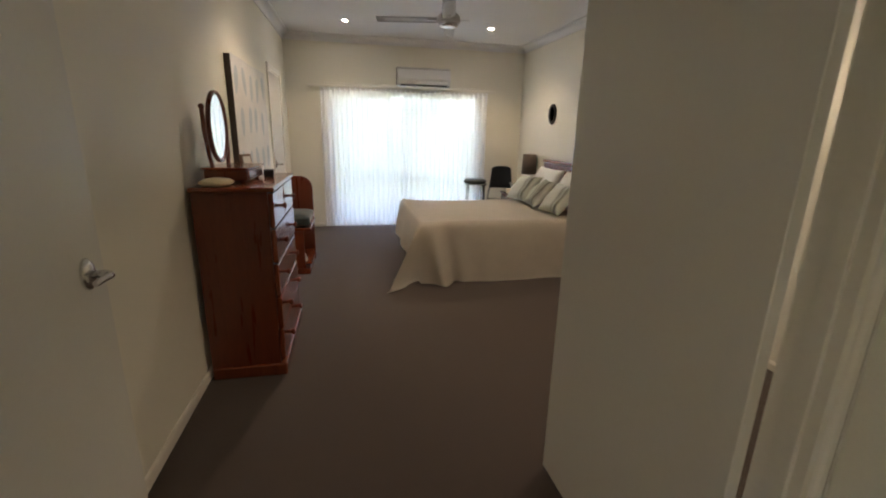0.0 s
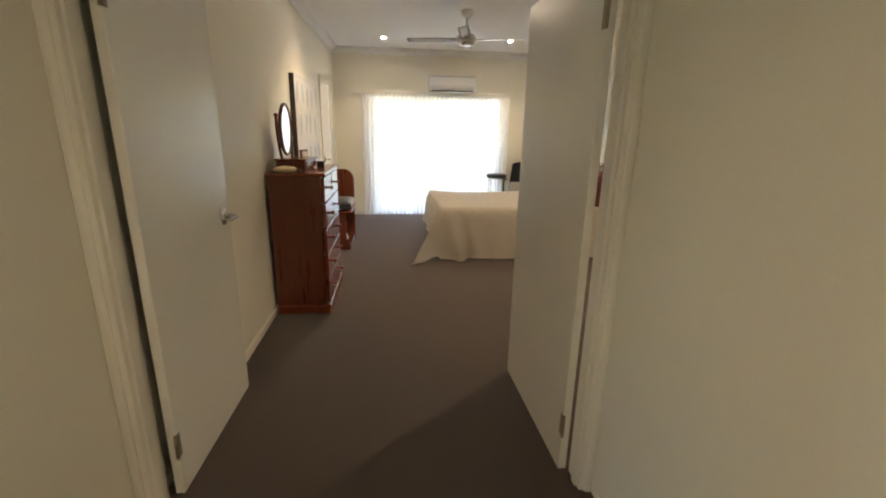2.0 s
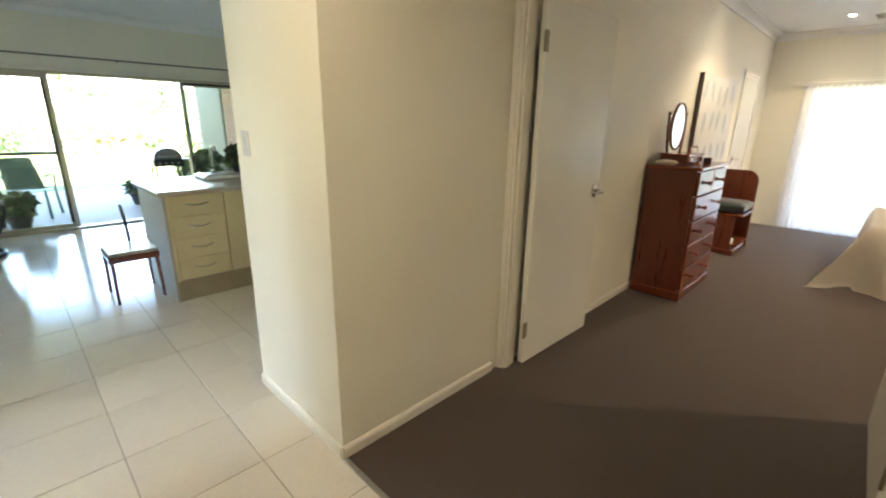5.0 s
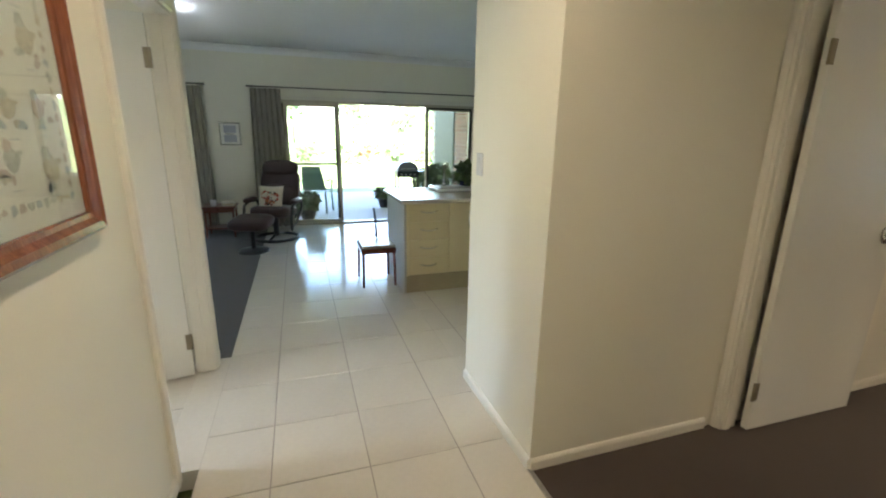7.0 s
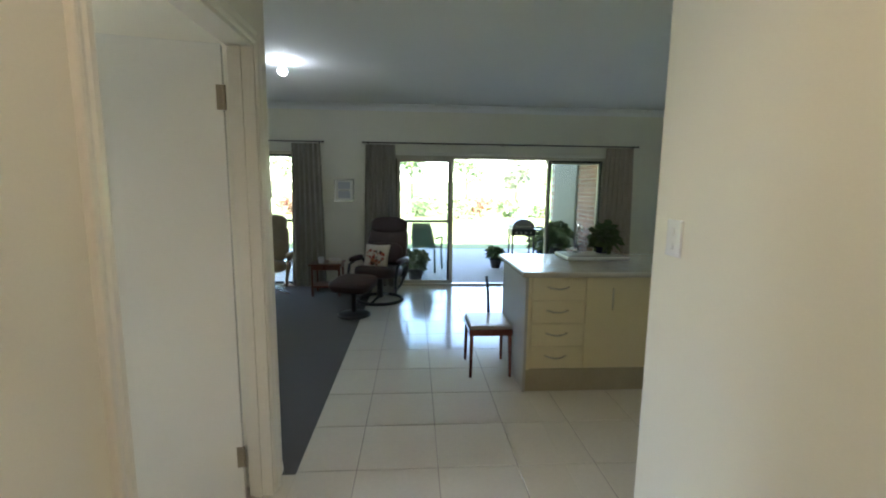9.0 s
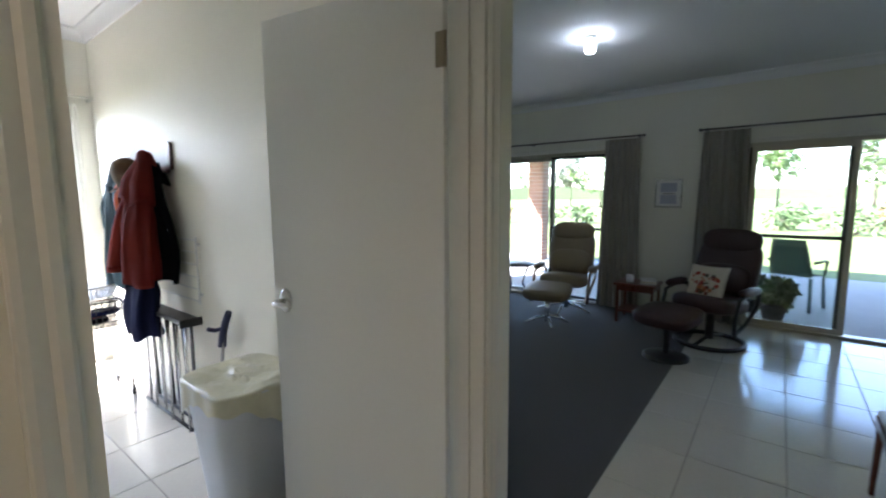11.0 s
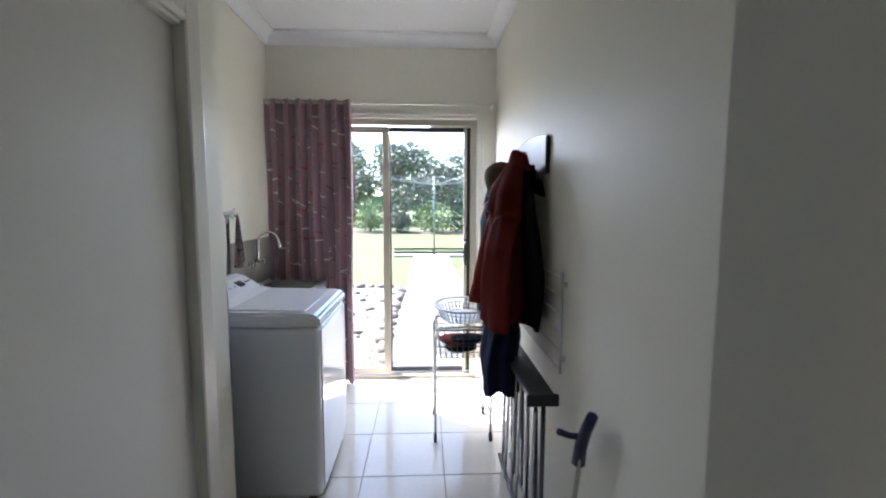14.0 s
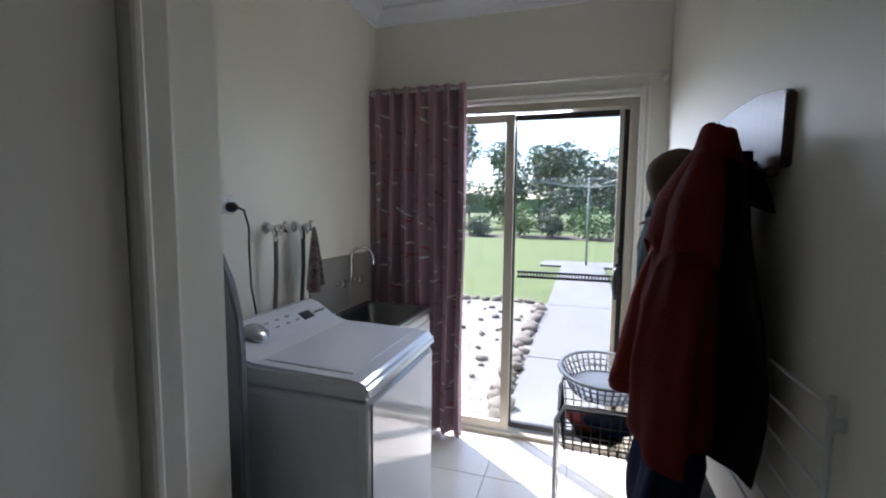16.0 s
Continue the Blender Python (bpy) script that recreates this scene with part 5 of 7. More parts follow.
reds = [material("red_floral_print", (0.36, 0.045, 0.035), 0.85, vary=0.2, bump=0.02), material("dark_floral_print", (0.04, 0.035, 0.03), 0.85, vary=0.2, bump=0.02), material("orange_floral_print", (0.45, 0.16, 0.07), 0.85, vary=0.2, bump=0.02)]
for k in range(34):
    a, r = rnd.uniform(0, 6.28), 0.115 * math.sqrt(rnd.random())
    px, py, s = r * math.cos(a), r * math.sin(a), rnd.uniform(0.010, 0.022)

    def zz(x, y):
        return 0.055 * (max(0.0, 1 - abs(x / 0.17) ** 2.6) ** 0.55) * (max(0.0, 1 - abs(y / 0.17) ** 2.6) ** 0.55) + 0.009
    bm = bmesh.new()
    bm.faces.new([bm.verts.new((px + s * math.cos(q) * (1 + 0.3 * math.cos(5 * q)), py + s * math.sin(q) * (1 + 0.3 * math.cos(5 * q)), zz(px + s * math.cos(q), py + s * math.sin(q)))) for q in [i * math.tau / 15 for i in range(15)]])
    part("printed_flower", bm, reds[k % 3], c)


def side_table():
    t = thing("side_table", "small red-brown timber side table between the recliners", "side table", pose(-5.42, -2.02, 0))
    red = M_PINE
    part("top", bx(-0.20, 0.20, -0.22, 0.22, 0.42, 0.445, bevel=0.006), red, t)
    part("apron", bx(-0.17, 0.17, -0.19, 0.19, 0.36, 0.42), red, t)
    part("shelf", bx(-0.17, 0.17, -0.19, 0.19, 0.12, 0.14), red, t)
    for x in (-0.17, 0.15):
        for y in (-0.19, 0.17):
            part("leg", bx(x, x + 0.025, y, y + 0.025, 0, 0.42), red, t)
    u = thing("mug", "white mug on the side table", "mug", pose(-5.34, -2.09, 0.445))
    part("cup", lathe(bmesh.new(), [(0.034, 0), (0.040, 0.02), (0.042, 0.085), (0.039, 0.085), (0.036, 0.012), (0.0, 0.012)], 18), M_WHITE, u)
    part("handle", tube(bmesh.new(), [(0.04, 0, 0.07), (0.07, 0, 0.065), (0.072, 0, 0.03), (0.04, 0, 0.02)], 0.006, 6), M_WHITE, u)
    n = thing("magazine_stack", "short stack of magazines on the side table", "magazines", pose(-5.44, -1.92, 0.445, 0, 0, 10))
    for k in range(3):
        part("magazine", bx(-0.11, 0.11, -0.08, 0.08, k * 0.012, k * 0.012 + 0.0105), (M_PAPER, M_CREAMOBJ, M_PAPER)[k], n).rotation_euler.z = 0.06 * k


side_table()


def nest_table():
    t = thing("lamp_table", "dark glass-topped table by the living room doors", "side table", pose(-5.45, -3.60, 0))
    part("top", lathe(bmesh.new(), [(0.25, 0.50), (0.26, 0.51), (0.26, 0.52), (0.0, 0.522)], 26), M_BLACK, t)
    for k in range(3):
        a = k * math.tau / 3
        part("leg", tube(bmesh.new(), [(0.18 * math.cos(a), 0.18 * math.sin(a), 0.50), (0.10 * math.cos(a), 0.10 * math.sin(a), 0.25), (0.22 * math.cos(a), 0.22 * math.sin(a), 0.0)], 0.012, 6), M_BLACK, t)


nest_table()
t = thing("framed_certificate", "small silver-framed certificate on the living room wall", "picture", pose(-5.9, -1.85, 1.27))
part("frame", bx(0, 0.018, -0.145, -0.128, 0, 0.33, bevel=0.003), M_CHROME, t)
part("frame", bx(0, 0.018, 0.128, 0.145, 0, 0.33, bevel=0.003), M_CHROME, t)
part("frame", bx(0, 0.018, -0.128, 0.128, 0, 0.017, bevel=0.003), M_CHROME, t)
part("frame", bx(0, 0.018, -0.128, 0.128, 0.313, 0.33, bevel=0.003), M_CHROME, t)
part("mount", bx(0.002, 0.006, -0.128, 0.128, 0.017, 0.313), M_PAPER, t)
grey_ink = material("pale_blue_print", (0.42, 0.43, 0.50), 0.8, vary=0.05, bump=0)
part("print", bx(0.006, 0.008, -0.085, 0.085, 0.18, 0.285), grey_ink, t)
part("print", bx(0.006, 0.008, -0.085, 0.085, 0.045, 0.15), grey_ink, t)
part("title_bar", bx(0.006, 0.008, -0.06, 0.06, 0.159, 0.168), M_BLACK, t)

t = thing("pendant_bulb", "lit white ceiling batten light with a glowing globe", "ceiling light", pose(-3.82, -2.08, H))
part("batten", lathe(bmesh.new(), [(0.05, 0), (0.048, -0.02), (0.025, -0.03), (0.024, -0.055)], 20), M_FANWHITE, t)
bm = bmesh.new()
bmesh.ops.create_uvsphere(bm, u_segments=18, v_segments=12, radius=0.042, matrix=Matrix.Translation((0, 0, -0.092)))
part("globe", bm, emitter("lit_opal_globe", (0.86, 0.95, 1.0), 5), t, "glowing opal globe", smooth=True)
blamp = new("bulb_lamp", bpy.data.lights.new("bulb_lamp", "POINT"))
blamp.data.energy, blamp.data.color, blamp.data.shadow_soft_size = 0.10, (0.80, 0.93, 1.0), 0.05
blamp.location = (-3.82, -2.08, H - 0.17)

# ---- patio and west garden ----
M_PAVE = material("grey_patio_paving", (0.26, 0.25, 0.24), 0.7, vary=0.12, scale=3, fine=80, bump=0.04)
M_GRASS = material("mown_lawn", (0.125, 0.155, 0.042), 0.95, color2=(0.07, 0.095, 0.028), scale=1.3, fine=60, bump=0.3, thr=(0.35, 0.75))
M_BRICK = material("red_brown_brick", (0.30, 0.16, 0.11), 0.85, vary=0.2, scale=14, fine=120, bump=0.08, rand=0.25)
M_MORTAR = material("grey_mortar", (0.40, 0.37, 0.33), 0.95, vary=0.1, bump=0.05)
M_SOFFIT = material("painted_soffit", (0.50, 0.48, 0.44), 0.7, vary=0.03, bump=0.01)
solid("ground", bx(-400, 400, -400, 400, -0.5, -0.12), M_GRASS, "mown lawn reaching away to the trees", "lawn", "structure")
solid("patio", bx(-10.2, -6.0, -6.5, 4.5, -0.16, -0.03), M_PAVE, "grey paved patio slab outside the living room", "patio", "structure")
solid("patio_roof", bx(-9.9, -6.0, -6.0, 4.3, 2.42, 2.52), M_SOFFIT, "flat lined patio roof soffit", "roof", "structure")
solid("eave_south", bx(-1.9, 1.0, -6.2, -5.65, 2.45, 2.58), M_SOFFIT, "lined eave above the laundry door", "eave", "structure")
# North eave and roof slab are unseen, added to block sun and shade ground.
solid("added_eave_north", bx(-0.8, 4.2, BN + 0.1, BN + 0.75, 2.45, 2.58), M_SOFFIT, "unseen eave added to shade ground outside the bedroom window", "eave", "structure")
solid("roof", bx(-6.05, 4.2, -5.7, BN + 0.15, 2.92, 3.0), M_SOFFIT, "unseen flat slab added over the house to block sun", "roof", "structure")
solid("terrace_north", bx(-0.5, 4.2, BN + 0.1, BN + 3.2, -0.16, -0.04), M_PAVE, "pale paving outside the bedroom window", "paving", "structure")


def hooded_barbecue():
    t = thing("gas_barbecue", "grey hooded gas barbecue on a black trolley on the patio", "barbecue", pose(-8.35, 1.42, -0.03))
    arc = [(-0.23, 0.70), (-0.23, 0.76)] + [(-0.21 * math.cos(k * math.pi / 8), 0.77 + 0.13 * math.sin(k * math.pi / 8)) for k in range(1, 8)] + [(0.23, 0.76), (0.23, 0.70)]
    bm = bmesh.new()
    ends = []
    for x in (-0.19, 0.19):
        ends.append([bm.verts.new((x, p, q)) for p, q in arc])
    n = len(arc)
    for k in range(n):
        bm.faces.new((ends[0][k], ends[0][(k + 1) % n], ends[1][(k + 1) % n], ends[1][k]))
    bm.faces.new(ends[0])
    bm.faces.new(list(reversed(ends[1])))
    hood = part("hood", bm, material("grey_enamel_hood", (0.16, 0.16, 0.17), 0.4, 0.2, vary=0.1, bump=0), t, "grey rounded hood")
    part("hood_handle", tube(bmesh.new(), [(0.19, -0.15, 0.75), (0.235, -0.15, 0.75), (0.235, 0.15, 0.75), (0.19, 0.15, 0.75)], 0.009, 6), M_STEEL, hood)
    part("burner_box", bx(-0.20, 0.20, -0.25, 0.25, 0.56, 0.695, bevel=0.008), M_BLACK, t)
    for y in (-0.15, -0.05, 0.05, 0.15):
        part("knob", tube(bmesh.new(), [(0.20, y, 0.62), (0.225, y, 0.62)], 0.02, 10), M_STEEL, t)
    part("side_shelf", bx(-0.17, 0.17, 0.25, 0.46, 0.66, 0.685, bevel=0.005), M_BLACK, t)
    part("bottom_shelf", bx(-0.19, 0.19, -0.24, 0.24, 0.12, 0.15), M_BLACK, t)
    for x in (-0.17, 0.17):
        for y in (-0.22, 0.22):
            part("leg", bx(x - 0.015, x + 0.015, y - 0.015, y + 0.015, 0, 0.56), M_BLACK, t)


hooded_barbecue()
for i, (x, y, r, h, cr, mt, pt, lf) in enumerate(((-7.6, 0.75, 0.12, 0.18, 0.13, M_LEAF, M_POT2, 0.09), (-7.9, 2.0, 0.17, 0.28, 0.22, M_LEAF, M_POT2, 0.13), (-8.7, 2.0, 0.16, 0.25, 0.28, M_LEAF_LT, M_POT, 0.12),
                                                 (-6.55, -0.80, 0.14, 0.18, 0.17, M_LEAF, M_POT2, 0.10), (-6.80, -1.05, 0.15, 0.18, 0.17, M_LEAF_GREY, M_POT2, 0.12), (-7.4, 1.85, 0.14, 0.50, 0.24, M_LEAF, M_POT2, 0.16))):
    pot_plant(x, y, -0.03, r, h, cr, mt, pt, 40 + i, "leafy green plant in a dark pot on the patio", 380, lf)


def patio_chair(x, y, rz):
    t = thing("patio_chair", "green moulded plastic patio chair", "chair", pose(x, y, -0.03, 0, 0, rz), group="patio chairs")
    g = material("green_moulded_plastic", (0.05, 0.11, 0.085), 0.4, vary=0.1, bump=0.01)
    part("seat", sheet(bmesh.new(), lambda u, v: Vector(((u - 0.5) * 0.46, (v - 0.5) * 0.46, 0.42 - 0.03 * math.sin(u * math.pi) * math.sin(v * math.pi))), 6, 6, 0.012), g, t)
    part("backrest", sheet(bmesh.new(), lambda u, v: Vector((-0.22 - 0.14 * v, (u - 0.5) * (0.44 - 0.1 * v * v), 0.44 + 0.46 * v)), 6, 6, 0.014), g, t)
    for sx in (-0.2, 0.2):
        for sy in (-0.2, 0.2):
            part("leg", tube(bmesh.new(), [(sx, sy, 0.42), (sx * 1.15, sy * 1.1, 0)], 0.018, 6), g, t)
    for s in (-1, 1):
        part("arm", tube(bmesh.new(), [(-0.24, s * 0.24, 0.62), (0.05, s * 0.25, 0.63), (0.19, s * 0.23, 0.60), (0.20, s * 0.21, 0.42)], 0.018, 6), g, t)


patio_chair(-7.35, -0.58, 160)


def tree(x, y, h, spread, seed, mat, label, n=1500, leaf=0.35, trunk=0.16, low=0.35, name="tree"):
    t = thing(name, label, "tree", pose(x, y, -0.12))
    rnd = random.Random(seed)
    bm = bmesh.new()
    top = (rnd.uniform(-0.3, 0.3), rnd.uniform(-0.3, 0.3), h * 0.75)
    tube(bm, [(0, 0, 0), (0.05, 0.03, h * 0.25), top], trunk, 8, r_end=trunk * 0.35)
    clumps = []
    for k in range(9):
        a, q = rnd.uniform(0, 6.28), rnd.uniform(low, 0.95)
        rr = spread * rnd.uniform(0.35, 0.85) * (1.15 - 0.55 * q)
        c = (rr * math.cos(a), rr * math.sin(a), h * q)
        tube(bm, [(0, 0, h * q * 0.6), (c[0] * 0.5, c[1] * 0.5, h * q * 0.85), c], trunk * 0.35, 5, r_end=trunk * 0.1)
        clumps.append((c, (spread * rnd.uniform(0.3, 0.5), spread * rnd.uniform(0.3, 0.5), h * rnd.uniform(0.09, 0.17))))
    clumps.append(((top[0], top[1], h * 0.88), (spread * 0.4, spread * 0.4, h * 0.13)))
    part("trunk", bm, M_BARK, t)
    ob = new("crown", leaf_mesh("crown", rnd, clumps, n, leaf, mat))
    ob.parent = t
    return t


def shrub(x, y, r, h, seed, mat, label, n=700, leaf=0.14, name="shrub"):
    t = thing(name, label, "shrub", pose(x, y, -0.12))
    rnd = random.Random(seed)
    cs = [((rnd.uniform(-0.5, 0.5) * r, rnd.uniform(-0.5, 0.5) * r, h * rnd.uniform(0.3, 0.72)), (r * 0.55, r * 0.55, h * 0.33)) for _ in range(8)]
    ob = new("foliage", leaf_mesh("foliage", rnd, cs, n, leaf, mat))
    ob.parent = t
    bm = bmesh.new()
    for c, _ in cs:
        tube(bm, [(0, 0, 0), (c[0] * 0.5, c[1] * 0.5, c[2] * 0.6), c], 0.02, 5)
    part("stems", bm, M_BARK, t)
    return t


# west: hedge bed and trees beyond the lawn
rnd = random.Random(77)
for k in range(16):
    shrub(-24 + rnd.uniform(-1.5, 1.5), -14 + k * 1.9 + rnd.uniform(-0.5, 0.5), rnd.uniform(1.0, 1.5), rnd.uniform(0.7, 1.3), 100 + k, M_LEAF_RED if k % 3 == 0 else M_LEAF, "low garden shrub at the far edge of the lawn", 420, 0.2)
for k in range(10):
    tree(-58 + rnd.uniform(-6, 5), -32 + k * 6.4 + rnd.uniform(-1.5, 1.5), rnd.uniform(6, 10), rnd.uniform(2.6, 3.8), 200 + k, (M_LEAF, M_LEAF_GREY, M_LEAF_LT)[k % 3], "garden tree with an open grey-green crown", 1500, 0.42)
# ---- laundry ----
M_PINK = material("dusty_mauve_curtain", (0.37, 0.235, 0.265), 0.8, vary=0.08, scale=10, fine=240, bump=0.04, sheen=0.2)
M_MOTIF_W = material("pale_leaf_embroidery", (0.80, 0.77, 0.74), 0.7, vary=0.05, bump=0.01)
M_MOTIF_G = material("grey_leaf_embroidery", (0.17, 0.14, 0.14), 0.7, vary=0.05, bump=0.01)
M_MOTIF_R = material("rose_leaf_embroidery", (0.42, 0.10, 0.12), 0.7, vary=0.05, bump=0.01)
M_RED_COAT = material("brick_red_jacket_cloth", (0.20, 0.022, 0.014), 0.8, vary=0.12, scale=8, fine=200, bump=0.08, spec=0.2)
M_DARK_COAT = material("black_coat_cloth", (0.007, 0.007, 0.009), 0.9, vary=0.2, scale=8, fine=180, bump=0.08, spec=0.12)
M_NAVY = material("navy_cloth", (0.010, 0.013, 0.045), 0.9, vary=0.2, scale=8, fine=180, bump=0.08, spec=0.15)
M_OLIVE = material("brown_hat_felt", (0.10, 0.062, 0.028), 0.9, vary=0.15, scale=10, fine=150, bump=0.06)
M_ORANGE = material("orange_cloth", (0.50, 0.09, 0.02), 0.8, vary=0.1, scale=8, fine=180, bump=0.06)
M_TEAL = material("dark_teal_cloth", (0.02, 0.045, 0.05), 0.85, vary=0.2, scale=8, fine=180, bump=0.06)
M_GUN = material("gunmetal_tube", (0.10, 0.10, 0.105), 0.35, 0.7, vary=0.1, bump=0)
M_BLUEP = material("navy_plastic_grip", (0.012, 0.014, 0.06), 0.4, vary=0.1, bump=0.01)
M_LINER = material("cream_bin_liner", (0.66, 0.62, 0.44), 0.35, vary=0.06, scale=6, fine=40, bump=0.05)
M_BIN = material("white_bin_plastic", (0.64, 0.65, 0.66), 0.35, vary=0.03, bump=0.005)
M_WALLTILE = material("grey_splash_tile", (0.34, 0.32, 0.29), 0.2, vary=0.04, bump=0.003, rand=0.03)


def mauve_curtain():
    t = thing("eyelet_curtain", "dusty mauve eyelet curtain with embroidered leaf sprigs", "curtain")
    x0, w, h, y, folds = -0.30, 0.66, 2.24, -5.345, 7
    rnd = random.Random(9)

    def fn(u, v, off=0.0):
        k = u * folds
        s = math.sin(k * math.tau)
        a = 0.040 * (0.85 + 0.25 * (1 - v)) * (1 + 0.2 * math.sin(k * 1.7))
        return Vector((x0 + w * u + 0.012 * math.sin(k * math.tau * 2 + 1) + 0.008 * math.sin(6 * v + k), y + a * s + off + 0.006 * math.sin(8 * v + 3 * k), 0.02 + h * v))
    part("cloth", sheet(bmesh.new(), fn, folds * 14, 20), M_PINK, t)
    for k in range(folds * 2):
        p = fn((k + 0.5) / (folds * 2), 0.975)
        part("eyelet", tube(bmesh.new(), [Vector((p.x, -5.345, 2.235)) + Vector((0, 0.021 * math.cos(a), 0.021 * math.sin(a))) for a in [i * math.tau / 14 for i in range(14)]], 0.004, 5, closed=True), M_CHROME, t)
    mats = (M_MOTIF_W, M_MOTIF_G, M_MOTIF_W, M_MOTIF_R)
    for i in range(230):
        u, v = rnd.uniform(0.02, 0.98), rnd.uniform(0.02, 0.95)
        du, dv, c = rnd.uniform(-1, 1), rnd.uniform(-0.6, 0.6), rnd.uniform(-1, 1)
        L = rnd.uniform(0.035, 0.075)
        bm = bmesh.new()
        rows = []
        for q in range(6):
            f = q / 5
            uu = u + du * L * f / w + c * 0.3 * L / w * math.sin(f * 3)
            vv = v + dv * L * f / h + c * L * 0.5 / h * math.sin(f * 3.1)
            th = 0.0075 * math.sin(math.pi * (0.15 + 0.8 * f))
            uc = min(max(uu, 0.004), 0.996)
            nn = (fn(uc + 0.003, vv) - fn(uc - 0.003, vv)).cross(Vector((0, 0, 1))).normalized()
            nn = nn if nn.y > 0 else -nn
            rows.append([bm.verts.new(fn(uc, vv + s * th / h) + nn * 0.003) for s in (-1, 1)])
        for a, b in zip(rows, rows[1:]):
            bm.faces.new((a[0], a[1], b[1], b[0]))
        part("leaf_sprig", bm, mats[i % 4], t)


mauve_curtain()
r = rod("curtain_rod", (-1.40, -5.345, 2.235), (0.35, -5.345, 2.235), "thin white curtain rod above the laundry door", 0.009)
for x in (-1.40, 0.33):
    part("bracket", bx(x - 0.01, x + 0.01, -5.45, -5.34, 2.215, 2.25), M_ROD, r)


def washing_machine():
    t = thing("washing_machine", "white glossy top-loading washing machine with grey dial", "washing machine", pose(-0.36, -4.55, 0))
    w, d = 0.70, 0.65      # x, y
    part("cabinet", bx(0, w, 0, d, 0.03, 0.875, bevel=0.028, seg=4), M_WHITE, t)
    # top deck: falls gently to the front, rises to the panel at the back
    prof = [(-0.006, 0.878), (-0.010, 0.905), (0.000, 0.925), (0.025, 0.938), (0.07, 0.944), (0.44, 0.952), (0.50, 0.968), (0.60, 1.030), (0.64, 1.042), (0.685, 1.038), (0.695, 1.02), (0.695, 0.878)]
    part("top_deck", prism(bmesh.new(), prof, d + 0.006, Matrix.Translation((0, -0.003, 0)), bevel=0.012), M_WHITE, t)
    part("lid", prism(bmesh.new(), [(0.075, 0.942), (0.075, 0.9475), (0.43, 0.956), (0.43, 0.950)], d - 0.10, Matrix.Translation((0, 0.05, 0)), bevel=0.002), M_WHITE, t)
    tilt = Matrix.Translation((0.555, 0, 1.004)) @ pose(0, 0, 0, 0, -33, 0)
    pm = lambda y: tilt @ Matrix.Translation((0, y, 0))
    part("dial", lathe(bmesh.new(), [(0.050, 0), (0.048, 0.014), (0.036, 0.026), (0.0, 0.028)], 26, pm(0.50)), material("silver_dial", (0.55, 0.55, 0.56), 0.25, 0.5, bump=0), t, "silver dial")
    b = bx(-0.022, 0.022, -0.035, 0.035, 0.001, 0.004)
    bmesh.ops.transform(b, matrix=pm(0.17), verts=b.verts[:])
    part("display", b, M_BLACK, t, "black display window")
    mark = material("grey_panel_print", (0.30, 0.31, 0.33), 0.5, bump=0)
    for k in range(7):
        b = bx(-0.004, 0.004, -0.012, 0.012, 0.001, 0.0025)
        bmesh.ops.transform(b, matrix=pm(0.44 - k * 0.033) @ Matrix.Translation((0.03 if k % 2 else -0.005, 0, 0)), verts=b.verts[:])
        part("panel_mark", b, mark, t)
    for k in range(4):
        part("button", lathe(bmesh.new(), [(0.007, 0), (0.006, 0.005), (0, 0.006)], 10, pm(0.10 - 0.02 * k)), mark, t)
    part("front_panel", bx(-0.006, 0.0, 0.03, d - 0.03, 0.06, 0.86, bevel=0.004), M_WHITE, t)
    for x in (0.06, w - 0.06):
        for y in (0.06, d - 0.06):
            part("foot", lathe(bmesh.new(), [(0.024, 0), (0.024, 0.012), (0.012, 0.03)], 10, Matrix.Translation((x, y, 0))), M_BLACK, t)


washing_machine()


